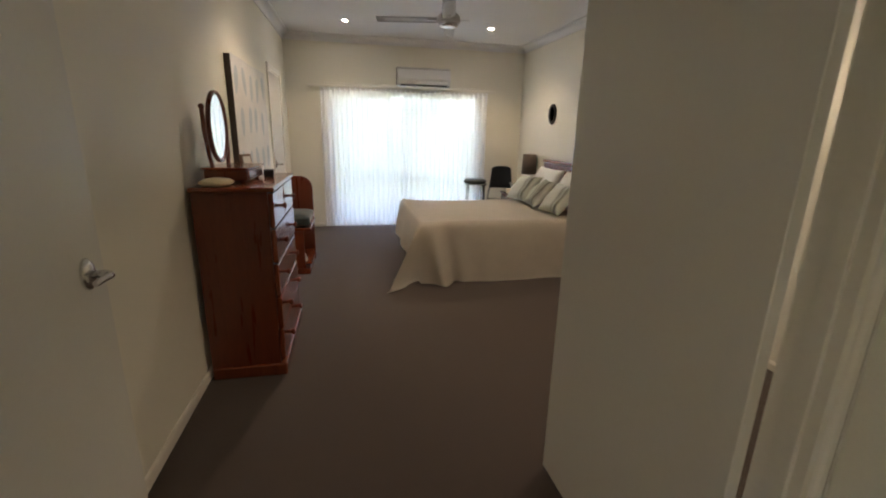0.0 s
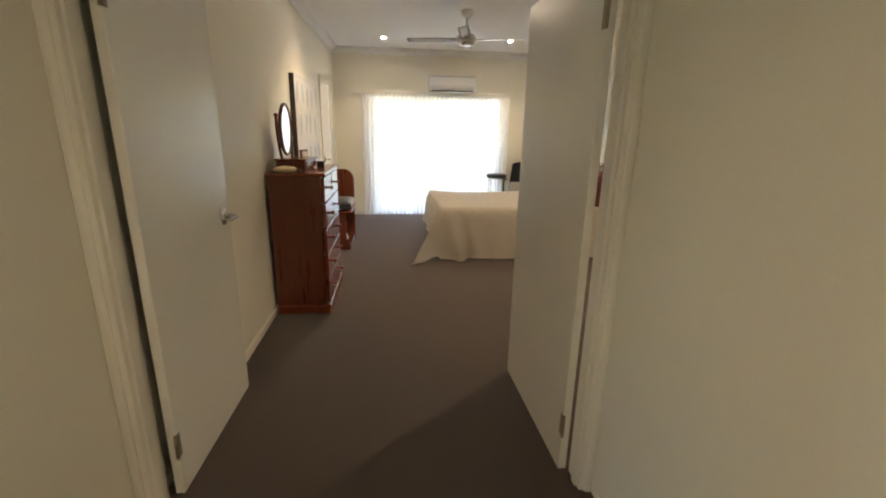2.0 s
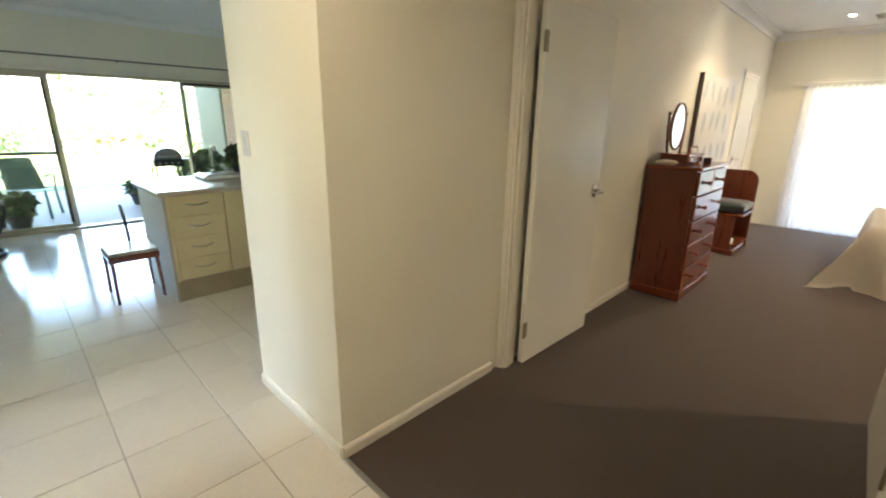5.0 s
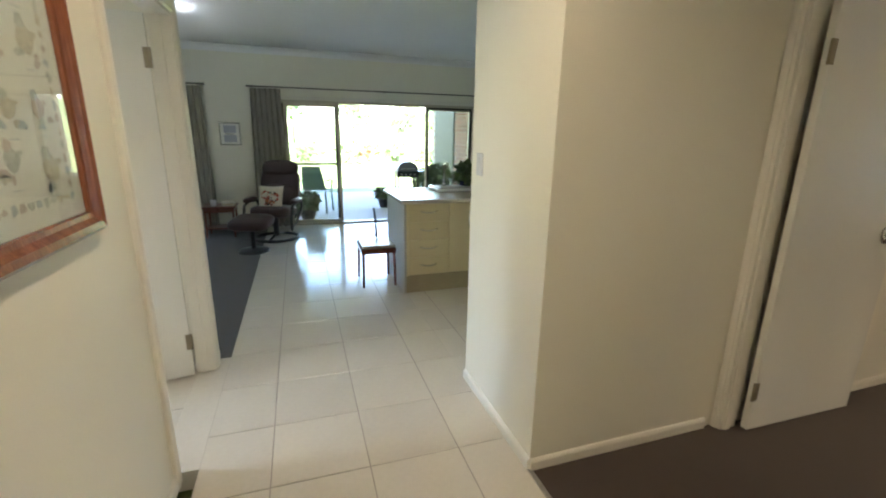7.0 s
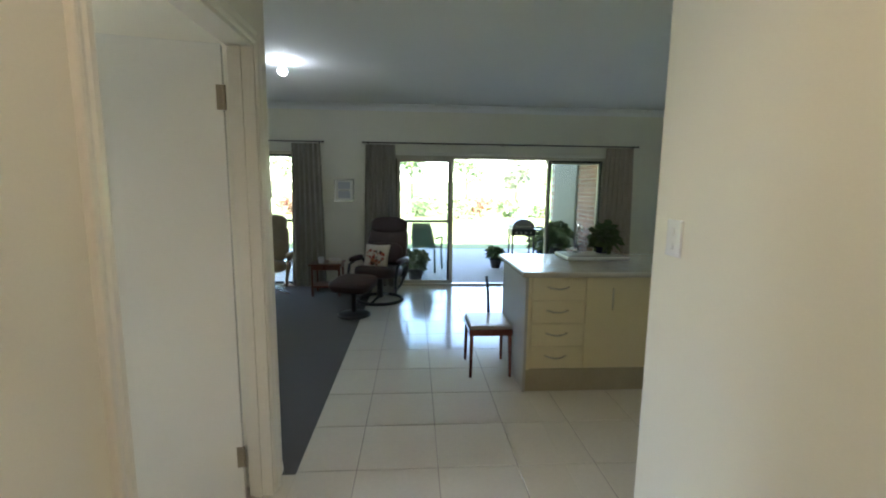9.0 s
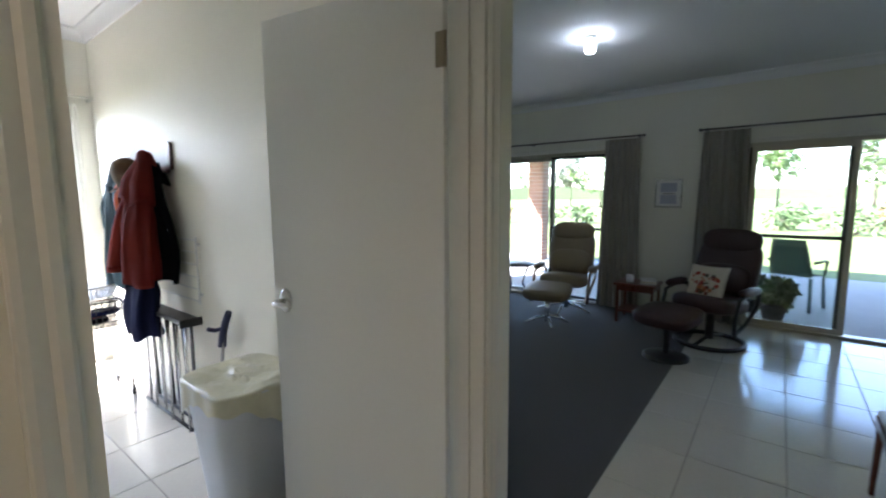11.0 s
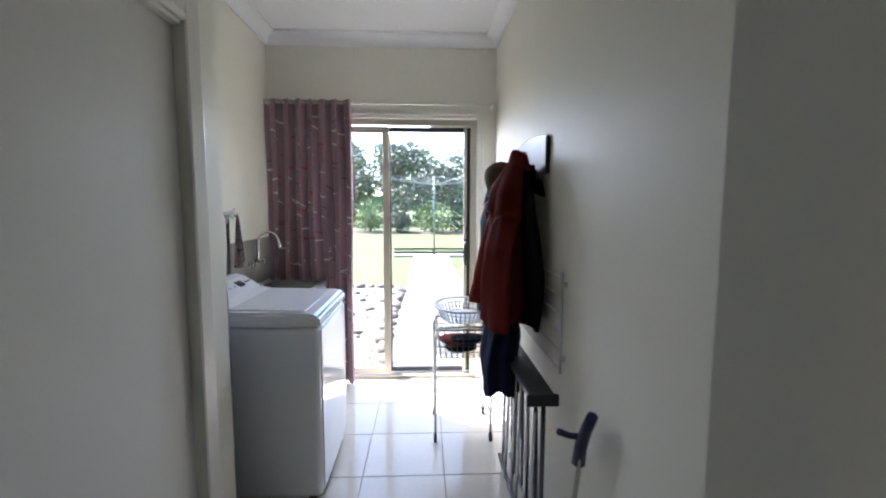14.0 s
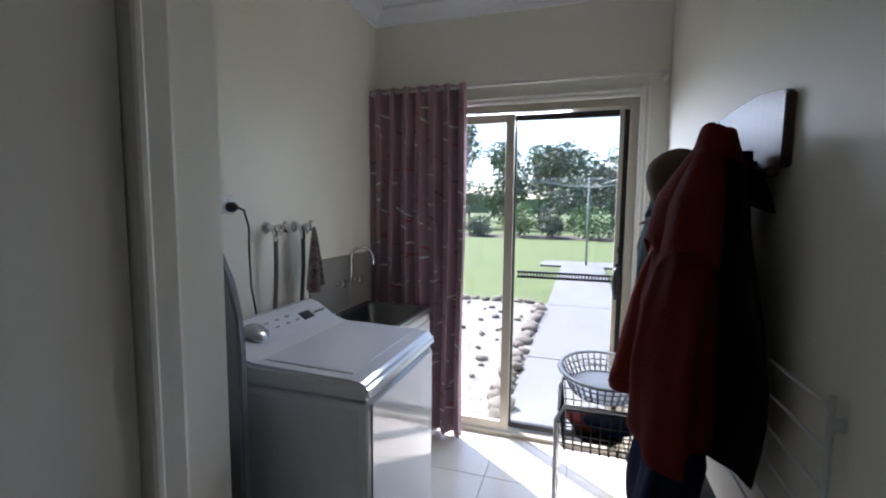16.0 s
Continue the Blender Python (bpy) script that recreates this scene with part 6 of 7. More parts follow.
def laundry_tub():
    t = thing("laundry_tub", "white laundry cabinet with a stainless steel tub", "laundry tub", pose(-0.10, -5.27, 0))
    w, d = 0.46, 0.60
    part("cabinet", bx(0.01, w, 0.01, d - 0.01, 0.0, 0.64, bevel=0.004), M_WHITE, t)
    for a in ((0.01, 0.03, 0.01, d - 0.01), (w - 0.02, w, 0.01, d - 0.01), (0.03, w - 0.02, 0.01, 0.03), (0.03, w - 0.02, d - 0.03, d - 0.01)):
        part("cabinet_side", bx(*a, 0.64, 0.845), M_WHITE, t)
    part("door", bx(-0.004, 0.010, 0.03, d - 0.03, 0.08, 0.80, bevel=0.003), M_WHITE, t)
    for a in ((0, 0.035, 0, d), (w - 0.06, w, 0, d), (0.035, w - 0.06, 0, 0.05), (0.035, w - 0.06, d - 0.05, d)):
        part("tub_rim", bx(a[0], a[1], a[2], a[3], 0.845, 0.880, bevel=0.006, seg=2), M_STEEL, t, "stainless steel rim")
    # Bowl steel is coloured darker to carry the shade inside the tub.
    part("tub_bowl", sheet(bmesh.new(), lambda u, v: Vector((0.035 + (w - 0.095) * u, 0.05 + (d - 0.10) * v, 0.878 - 0.20 * min(1, 6 * min(u, 1 - u), 6 * min(v, 1 - v)))), 16, 16), material("shaded_steel_bowl", (0.20, 0.20, 0.19), 0.3, 1.0, vary=0.15, scale=20, bump=0), t, "stainless steel bowl darkened for the shade inside it")
    s = thing("laundry_tap", "chrome gooseneck spout and two taps over the tub", "tap", pose(0.37, -5.02, 1.05))
    part("spout", tube(bmesh.new(), [(0, 0, 0), (-0.03, 0, 0.0), (-0.04, 0, 0.04), (-0.04, 0, 0.14)] + [(-0.04 - 0.075 * (1 - math.cos(a)), -0.0, 0.14 + 0.075 * math.sin(a)) for a in [k * math.pi / 8 for k in range(1, 9)]] + [(-0.19, 0, 0.10)], 0.010, 10), M_CHROME, s)
    for y in (-0.10, 0.10):
        p = part("tap_body", lathe(bmesh.new(), [(0.026, 0), (0.022, 0.008), (0.012, 0.012), (0.011, 0.045), (0.018, 0.05), (0.0, 0.055)], 14, Matrix.Translation((0, y, 0)) @ pose(0, 0, 0, 0, -90, 0)), M_CHROME, s)
        for a in (0, 90):
            part("tap_bar", tube(bmesh.new(), [Vector((-0.048, y, 0)) + Vector((0, 0.030 * math.cos(radians(a + 45 + q)), 0.030 * math.sin(radians(a + 45 + q)))) for q in (0, 180)], 0.006, 6), M_CHROME, p)
    tiles = thing("splashback", "row of grey ceramic splashback tiles behind the tub", "splashback", pose(0.37, -5.45, 0.88), kind="structure")
    part("backing", bx(-0.004, 0, 0, 0.80, 0, 0.33), M_GROUT, tiles)
    for i in range(2):
        part("tile", bx(-0.010, -0.004, 0.003 + i * 0.40, 0.397 + i * 0.40, 0.003, 0.327, bevel=0.0015), M_WALLTILE, tiles)


laundry_tub()


def washer_taps():
    t = thing("washing_machine_taps", "two chrome wall taps with grey hoses to the washer", "tap", pose(0.37, -4.44, 1.40))
    hose = material("grey_rubber_hose", (0.10, 0.10, 0.105), 0.5, vary=0.1, bump=0.02)
    for y in (0.10, -0.10):
        b = part("tap_body", lathe(bmesh.new(), [(0.028, 0), (0.024, 0.008), (0.013, 0.014), (0.013, 0.06), (0.020, 0.066), (0.018, 0.09), (0.0, 0.094)], 14, Matrix.Translation((0, y, 0)) @ pose(0, 0, 0, 0, -90, 0)), M_CHROME, t)
        for a in (30, 120):
            part("tap_bar", tube(bmesh.new(), [Vector((-0.085, y, 0)) + Vector((0, 0.034 * math.cos(radians(a + q)), 0.034 * math.sin(radians(a + q)))) for q in (0, 180)], 0.0065, 6), M_CHROME, b)
        part("outlet", tube(bmesh.new(), [(-0.045, y, -0.005), (-0.05, y, -0.06)], 0.012, 8), M_CHROME, b)
        part("hose", tube(bmesh.new(), [(-0.05, y, -0.055), (-0.052, y + 0.005, -0.2), (-0.045, y + 0.01, -0.36), (-0.03, y + 0.03, -0.55), (-0.015, y + 0.05, -0.70)], 0.010, 8), hose, t, "grey rubber hose")
    c = thing("cleaning_cloth", "dark patterned cloth hanging from the wall tap", "cloth", pose(0.28, -4.56, 1.40))

    def fn(u, v):
        wd = 0.012 + 0.075 * v ** 0.8
        return Vector((-0.01 + 0.02 * math.sin(u * 12) * v, (u - 0.5) * 2 * wd, -0.30 * v - 0.03 * math.sin(u * math.pi) * v))
    part("folds", sheet(bmesh.new(), fn, 14, 10, 0.004), material("plaid_dark_cloth", (0.20, 0.15, 0.13), 0.9, color2=(0.02, 0.015, 0.015), scale=30, fine=80, bump=0.05, thr=(0.45, 0.6)), c)
    g = thing("power_point", "white double power point with a black plug and cord", "power point", pose(0.37, -4.09, 1.50))
    part("plate", bx(-0.009, 0, -0.057, 0.057, -0.036, 0.036, bevel=0.003), M_WHITE, g)
    for y in (-0.028, 0.028):
        part("rocker", bx(-0.012, -0.009, y - 0.007, y + 0.007, 0.010, 0.026), M_WHITE, g)
    pl = part("plug", lathe(bmesh.new(), [(0.020, 0), (0.021, 0.02), (0.012, 0.036), (0.006, 0.04)], 12, Matrix.Translation((-0.009, -0.026, -0.008)) @ pose(0, 0, 0, 0, -90, 0)), M_BLACK, g, "black plug")
    part("cord", tube(bmesh.new(), [(-0.045, -0.026, -0.008), (-0.06, -0.05, -0.02), (-0.05, -0.085, -0.09), (-0.035, -0.10, -0.2), (-0.03, -0.11, -0.34), (-0.03, -0.135, -0.46), (-0.02, -0.16, -0.60)], 0.0045, 6), M_BLACK, pl)


washer_taps()
t = thing("ironing_board", "folded ironing board with grey cover beside the washing machine", "ironing board", pose(0.165, -3.79, 0.0, 0, 0, 0))
out = [(-0.17, 0.06), (-0.17, 1.05)] + [(-0.17 * math.cos(a), 1.05 + 0.36 * math.sin(a)) for a in [k * math.pi / 10 for k in range(1, 10)]] + [(0.17, 1.05), (0.17, 0.06)]
part("cover", prism(bmesh.new(), out, 0.035, bevel=0.008), material("slate_grey_cover", (0.27, 0.28, 0.30), 0.85, vary=0.12, scale=9, fine=200, bump=0.05), t, "slate grey padded cover")
for s in (-0.12, 0.12):
    part("leg", tube(bmesh.new(), [(s, 0.045, 0.0), (s * 0.6, 0.05, 0.95)], 0.010, 6), M_GUN, t)


def linen_cupboard():
    t = thing("linen_cupboard", "built-in linen cupboard with two cream sliding doors", "cupboard", kind="structure")
    part("sliding_door", bx(-0.03, -0.012, -3.415, -2.56, 0.012, 2.035, bevel=0.002), M_SLIDE, t)
    part("sliding_door", bx(0.0, 0.018, -2.62, -1.755, 0.012, 2.035, bevel=0.002), M_SLIDE, t)
    part("top_track", bx(-0.055, 0.038, -3.415, -1.755, 2.036, 2.049), M_TRIM, t)
    part("bottom_track", bx(-0.05, 0.035, -3.415, -1.755, 0.0, 0.010), M_ALU, t)
    part("edge_pull", bx(-0.036, -0.0305, -2.60, -2.57, 0.012, 2.035), M_TRIM, t)
    architrave("architrave_10", pose(-0.06, -1.755, 0, 0, 0, -90), 1.66, 2.05, "cream architrave round the linen cupboard", width=0.09)
    for z in (0.5, 1.0, 1.5):
        solid("cupboard_shelf", bx(0.045, 0.365, -3.54, -1.61, z, z + 0.018), M_TRIM, "cream shelf inside the linen cupboard", "shelf", "structure")


linen_cupboard()


def coat_rack():
    t = thing("coat_rack", "dark timber wall coat rack with an arched top", "coat rack", pose(-1.43, -4.76, 1.575))
    w = 0.88
    dark = wood("dark_walnut_board", (0.035, 0.014, 0.010), (0.085, 0.038, 0.026), 0.42, coat=0.0)
    n = 12
    out = [(0, 0.0), (0, 0.10)] + [(0.30 * k / n, 0.10 + 0.115 * (0.5 - 0.5 * math.cos(math.pi * k / n))) for k in range(1, n + 1)] + [(0.45, 0.222), (0.70, 0.218), (w - 0.02, 0.195), (w, 0.185), (w, 0.02)]
    m = Matrix(((0, 1, 0, 0), (1, 0, 0, 0), (0, 0, 1, 0), (0, 0, 0, 1)))
    part("back_board", prism(bmesh.new(), out, 0.022, m, bevel=0.004), dark, t)
    part("shelf_rail", bx(0.022, 0.05, 0.0, w, 0.0, 0.022, bevel=0.004), dark, t)
    for k in range(3):
        y = 0.14 + k * 0.20
        part("hook", tube(bmesh.new(), [(0.02, y, 0.09), (0.06, y, 0.085), (0.085, y, 0.10), (0.09, y, 0.125)], 0.008, 6), M_STEEL, t)
    return t


coat_rack()


def garment(name, label, mat, y, z_top, length, x_in, x_out, wid, seed, sleeve=True, hood=None):
    """A jacket on a hook: folded cloth body with collar and sleeve."""
    t = thing(name, label, "coat", pose(-1.43, y, z_top))
    rnd = random.Random(seed)
    ph = [rnd.uniform(0, 6.28) for _ in range(4)]

    def body(u, v):
        a = u * math.tau
        sp = 0.35 + 0.65 * min(1, v * 3.2) ** 0.7
        cx = (x_in + x_out) / 2
        rx = (x_out - x_in) / 2 * (0.55 + 0.45 * min(1, v * 2.5))
        ry = wid / 2 * sp * (1 + 0.10 * math.sin(v * 5 + ph[0]))
        f = 1 + (0.13 * math.sin(5 * a + ph[1] + 2 * v) + 0.08 * math.sin(9 * a + ph[2])) * min(1, v * 2)
        return Vector((cx + rx * f * math.cos(a) + 0.012 * math.sin(7 * v + ph[3]), ry * f * math.sin(a), -length * v + 0.02 * math.sin(3 * a + ph[1]) * v))
    bm = bmesh.new()
    sheet(bm, body, 44, 22)
    bmesh.ops.remove_doubles(bm, verts=bm.verts[:], dist=0.0008)
    for v in bm.verts:
        q = noise.noise_vector(Vector((v.co.x * 7 + seed, v.co.y * 7, v.co.z * 2.2)))
        v.co += Vector((q.x * 0.03, q.y * 0.03, 0)) * min(1.0, -v.co.z * 3)
    part("body", bm, mat, t)
    part("collar", sheet(bmesh.new(), lambda u, v: Vector(((x_in + x_out) / 2 + (0.06 + 0.03 * v) * math.cos(u * math.tau), (0.07 + 0.045 * v) * math.sin(u * math.tau), -0.03 - 0.10 * v + 0.02 * math.sin(2 * u * math.tau))), 24, 4, 0.006), mat, t)
    if sleeve:
        for s in (-1, 1):
            pts = [Vector(((x_in + x_out) / 2 + 0.03, s * wid * 0.36, -0.10)), Vector((x_out - 0.045, s * wid * 0.50, -0.26)), Vector((x_out - 0.05, s * wid * 0.52, -length * 0.55)), Vector((x_out - 0.07, s * wid * 0.46, -length * 0.78))]
            fine = []
            for a, b in zip(pts, pts[1:]):
                fine += [a.lerp(b, k / 5) for k in range(5)]
            fine.append(pts[-1])
            bm = bmesh.new()
            tube(bm, fine, 0.042, 14, r_end=0.034)
            for v in bm.verts:
                q = noise.noise_vector(v.co * 9 + Vector((s * 3, seed, 0)))
                v.co += Vector((q.x * 0.022, q.y * 0.022, 0))
            part("sleeve", bm, mat, t)
    return t


def red_jacket():
    t = thing("jacket", "brick red caped rain jacket hanging on the coat rack", "jacket", pose(-1.43, -3.98, 1.665))
    rnd = random.Random(3)
    ph = [rnd.uniform(0, 6.28) for _ in range(5)]

    def cone(top_r, low_x_r, low_y_r, length, top_x, low_x, deep, k, wave, hem_tilt=0.0):
        """Cloth falling from a hook: quick to widen at the shoulders, then nearly straight, with upright pleats."""
        def fn(u, v):
            a = u * math.tau
            e = min(1.0, v * 1.9) * 0.6 + 0.4 * v
            rx, ry = top_r + (low_x_r - top_r) * e, top_r + (low_y_r - top_r) * e
            f = 1 + deep * min(1, v * 2) * (math.sin(k * a + ph[0] + 0.8 * v) + 0.55 * math.sin((k + 3) * a + ph[1] - 1.2 * v))
            hem = wave * v * v * math.sin(2 * a + ph[2]) + hem_tilt * v * math.sin(a)
            return Vector((top_x + (low_x - top_x) * e + rx * f * math.cos(a), ry * f * math.sin(a), -length * v + hem))
        return fn

    def rumple(bm, amt, fq):
        for v in bm.verts:
            q = noise.noise_vector(Vector((v.co.x * fq + 3, v.co.y * fq, v.co.z * fq * 0.35)))
            v.co += Vector((q.x, q.y, 0)) * amt * min(1.0, -v.co.z * 4 if v.co.z < 0 else 0)
        return bm
    part("body", rumple(sheet(bmesh.new(), cone(0.035, 0.092, 0.185, 0.79, 0.125, 0.205, 0.13, 4, 0.025, 0.02), 90, 34, 0.003), 0.030, 9), M_RED_COAT, t)
    # the yoke hangs as loose pointed flaps over the body
    for a0, a1, ln, lx, ly in ((-1.9, -0.55, 0.21, 0.080, 0.120), (-0.65, 0.52, 0.245, 0.088, 0.130), (0.42, 1.95, 0.265, 0.088, 0.145)):
        fn = cone(0.045, lx, ly, ln, 0.125, 0.172, 0.04, 3, 0.0)

        def flap(u, v, fn=fn, a0=a0, a1=a1):
            p = fn((a0 + (a1 - a0) * u) / math.tau, v)
            p += Vector((0.010 * v, 0.022 * v * (1 if a1 > 1 else 0), -0.045 * v * abs(2 * u - 1) ** 2))
            return p
        part("yoke_flap", rumple(sheet(bmesh.new(), flap, 22, 10, 0.004), 0.014, 12), M_RED_COAT, t)
    part("collar", sheet(bmesh.new(), lambda u, v: Vector((0.125 + (0.040 + 0.02 * v) * math.cos(u * math.tau), (0.055 + 0.03 * v) * math.sin(u * math.tau), 0.032 - 0.075 * v + 0.014 * math.sin(2 * u * math.tau))), 24, 4, 0.006), M_RED_COAT, t)
    for line, r0, r1 in ((((0.165, -0.08, -0.16), (0.225, -0.13, -0.34), (0.27, -0.15, -0.54), (0.295, -0.13, -0.70)), 0.036, 0.044),):
        pts = [Vector(p) for p in line]
        fine = []
        for p, q in zip(pts, pts[1:]):
            fine += [p.lerp(q, k / 6) for k in range(6)]
        fine.append(pts[-1])
        sl = part("sleeve", rumple(tube(bmesh.new(), fine, r0, 16, r_end=r1), 0.026, 11), M_RED_COAT, t)
        part("cuff", tube(bmesh.new(), [pts[-1] + Vector((0, 0, 0.03)), pts[-1] - Vector((0, 0, 0.012))], r1 + 0.004, 14), M_RED_COAT, sl)
    return t


red_jacket()
garment("coat", "black coat hanging behind the red jacket", M_DARK_COAT, -4.00, 1.64, 0.76, 0.02, 0.14, 0.34, 5, sleeve=False)
garment("jacket", "dark teal jacket hanging on the coat rack", M_TEAL, -4.44, 1.61, 0.80, 0.04, 0.23, 0.26, 7)
garment("vest", "orange work vest hanging on the coat rack", M_ORANGE, -4.24, 1.61, 0.42, 0.06, 0.21, 0.22, 8, sleeve=False)
garment("trousers", "navy trousers hanging below the red jacket", M_NAVY, -4.03, 0.98, 0.45, 0.10, 0.28, 0.30, 11, sleeve=False)
t = thing("felt_hat", "brown felt hat on a hook of the coat rack", "hat", pose(-1.27, -4.16, 1.57))
part("crown", puff(bmesh.new(), Matrix.Translation((0, 0, -0.02)) @ pose(0, 0, 0, 0, 25, 0), 0.17, 0.18, 0.26, 2.6, 6), M_OLIVE, t, smooth=True)
part("brim", sheet(bmesh.new(), lambda u, v: Vector(((0.085 + 0.018 * v) * math.cos(u * math.tau) + 0.01, (0.09 + 0.018 * v) * math.sin(u * math.tau), -0.10 - 0.02 * v * math.cos(2 * u * math.tau))), 30, 3, 0.004), M_OLIVE, t)


def wall_airer():
    t = thing("wall_clothes_airer", "white wire clothes airer folded flat on the wall", "clothes airer", pose(-1.43, -4.46, 0.76))
    wm = material("white_wire", (0.70, 0.70, 0.68), 0.35, 0.2, vary=0.02, bump=0)
    for y in (0.0, 0.86):
        part("end_rail", tube(bmesh.new(), [(0.02, y, 0), (0.02, y, 0.42)], 0.006, 6), wm, t)
        for z in (0.05, 0.36):
            part("bracket", bx(0, 0.02, y - 0.006, y + 0.006, z, z + 0.02), wm, t)
    for k in range(6):
        part("line_rod", tube(bmesh.new(), [(0.024, 0, 0.02 + k * 0.076), (0.024, 0.86, 0.02 + k * 0.076)], 0.004, 6), wm, t)


wall_airer()


def folded_stand():
    t = thing("folding_stand", "folded gunmetal stand leaning against the laundry wall", "folding table", pose(-1.41, -4.30, 0))
    part("top_board", bx(0.03, 0.14, 0.0, 0.76, 0.665, 0.695, bevel=0.008, seg=2), M_GUN, t)
    part("top_edge", bx(0.02, 0.15, 0.755, 0.77, 0.65, 0.70, bevel=0.004), M_BLACK, t)
    for k in range(6):
        y = 0.06 + k * 0.128
        part("bar", tube(bmesh.new(), [(0.05 + 0.015 * (k % 2), y, 0.0), (0.07, y + 0.02, 0.666)], 0.010, 6), M_GUN, t)
        part("bar", tube(bmesh.new(), [(0.12 + 0.01 * (k % 2), y + 0.05, 0.0), (0.105, y + 0.03, 0.666)], 0.008, 6), M_CHROME, t)
    for x in (0.055, 0.12):
        part("floor_bar", tube(bmesh.new(), [(x, 0.02, 0.011), (x, 0.76, 0.011)], 0.011, 6), M_GUN, t)


folded_stand()
t = thing("mop", "mop with navy plastic grip leaning on the laundry wall", "mop", pose(-1.375, -3.26, 0))
part("pole", tube(bmesh.new(), [(0.05, -0.03, 0.0), (-0.01, 0.0, 0.66)], 0.009, 8), M_STEEL, t)
part("grip", tube(bmesh.new(), [(-0.005, -0.02, 0.57), (-0.008, -0.01, 0.64), (-0.01, 0.03, 0.72), (-0.012, 0.07, 0.78)], 0.024, 8, r_end=0.018), M_BLUEP, t, "navy plastic grip")
part("trigger", tube(bmesh.new(), [(-0.006, 0.01, 0.68), (0.03, -0.02, 0.67), (0.07, -0.01, 0.69)], 0.012, 6), M_BLUEP, t)


def bin_():
    t = thing("laundry_bin", "tall white plastic bin with a cream liner folded over", "bin", pose(-1.205, -2.70, 0))

    def sq(a, r, p=5):
        c, s = math.cos(a), math.sin(a)
        k = (abs(c) ** p + abs(s) ** p) ** (-1 / p)
        return c * k * r, s * k * r

    def shell(u, v):
        x, y = sq(u * math.tau, 0.145 + 0.055 * v)
        return Vector((x, y * 1.1, 0.60 * v))
    bm = sheet(bmesh.new(), shell, 48, 8)
    bmesh.ops.contextual_create(bm, geom=[v for v in bm.verts if v.co.z < 0.001])
    part("bucket", bm, M_BIN, t)
    part("rim", tube(bmesh.new(), [Vector((*[c * f for c, f in zip(sq(k * math.tau / 48, 0.203), (1, 1.1))], 0.60)) for k in range(48)], 0.008, 6, closed=True), M_BIN, t)
    rnd = random.Random(4)
    ph = [rnd.uniform(0, 6) for _ in range(6)]

    def liner(u, v):
        a = u * math.tau
        if v < 0.35:
            f = v / 0.35
            x, y = sq(a, 0.212 + 0.004 * math.sin(11 * a + ph[0]))
            return Vector((x, y * 1.1, 0.50 + (0.045 * math.sin(2 * a + ph[1]) + 0.018 * math.sin(5 * a + ph[2]) + 0.010 * math.sin(13 * a)) * (1 - f) + 0.112 * f))
        f = (v - 0.35) / 0.65
        r = 0.205 * (1 - f)
        x, y = sq(a, max(r, 0.0005), 5 - 3 * f)
        return Vector((x, y * 1.1, 0.615 - 0.012 * math.sin(f * 2.2) + (0.016 * noise.noise(Vector((x * 9, y * 9, 2.0))) + 0.016 * abs(noise.noise(Vector((x * 13 + y * 9, y * 5, 7.0)))) + 0.010 * abs(noise.noise(Vector((x * 30, y * 22, 4.0))))) * min(1, f * 4)))
    part("liner", sheet(bmesh.new(), liner, 110, 44), M_LINER, t, "crinkled cream plastic liner")


bin_()


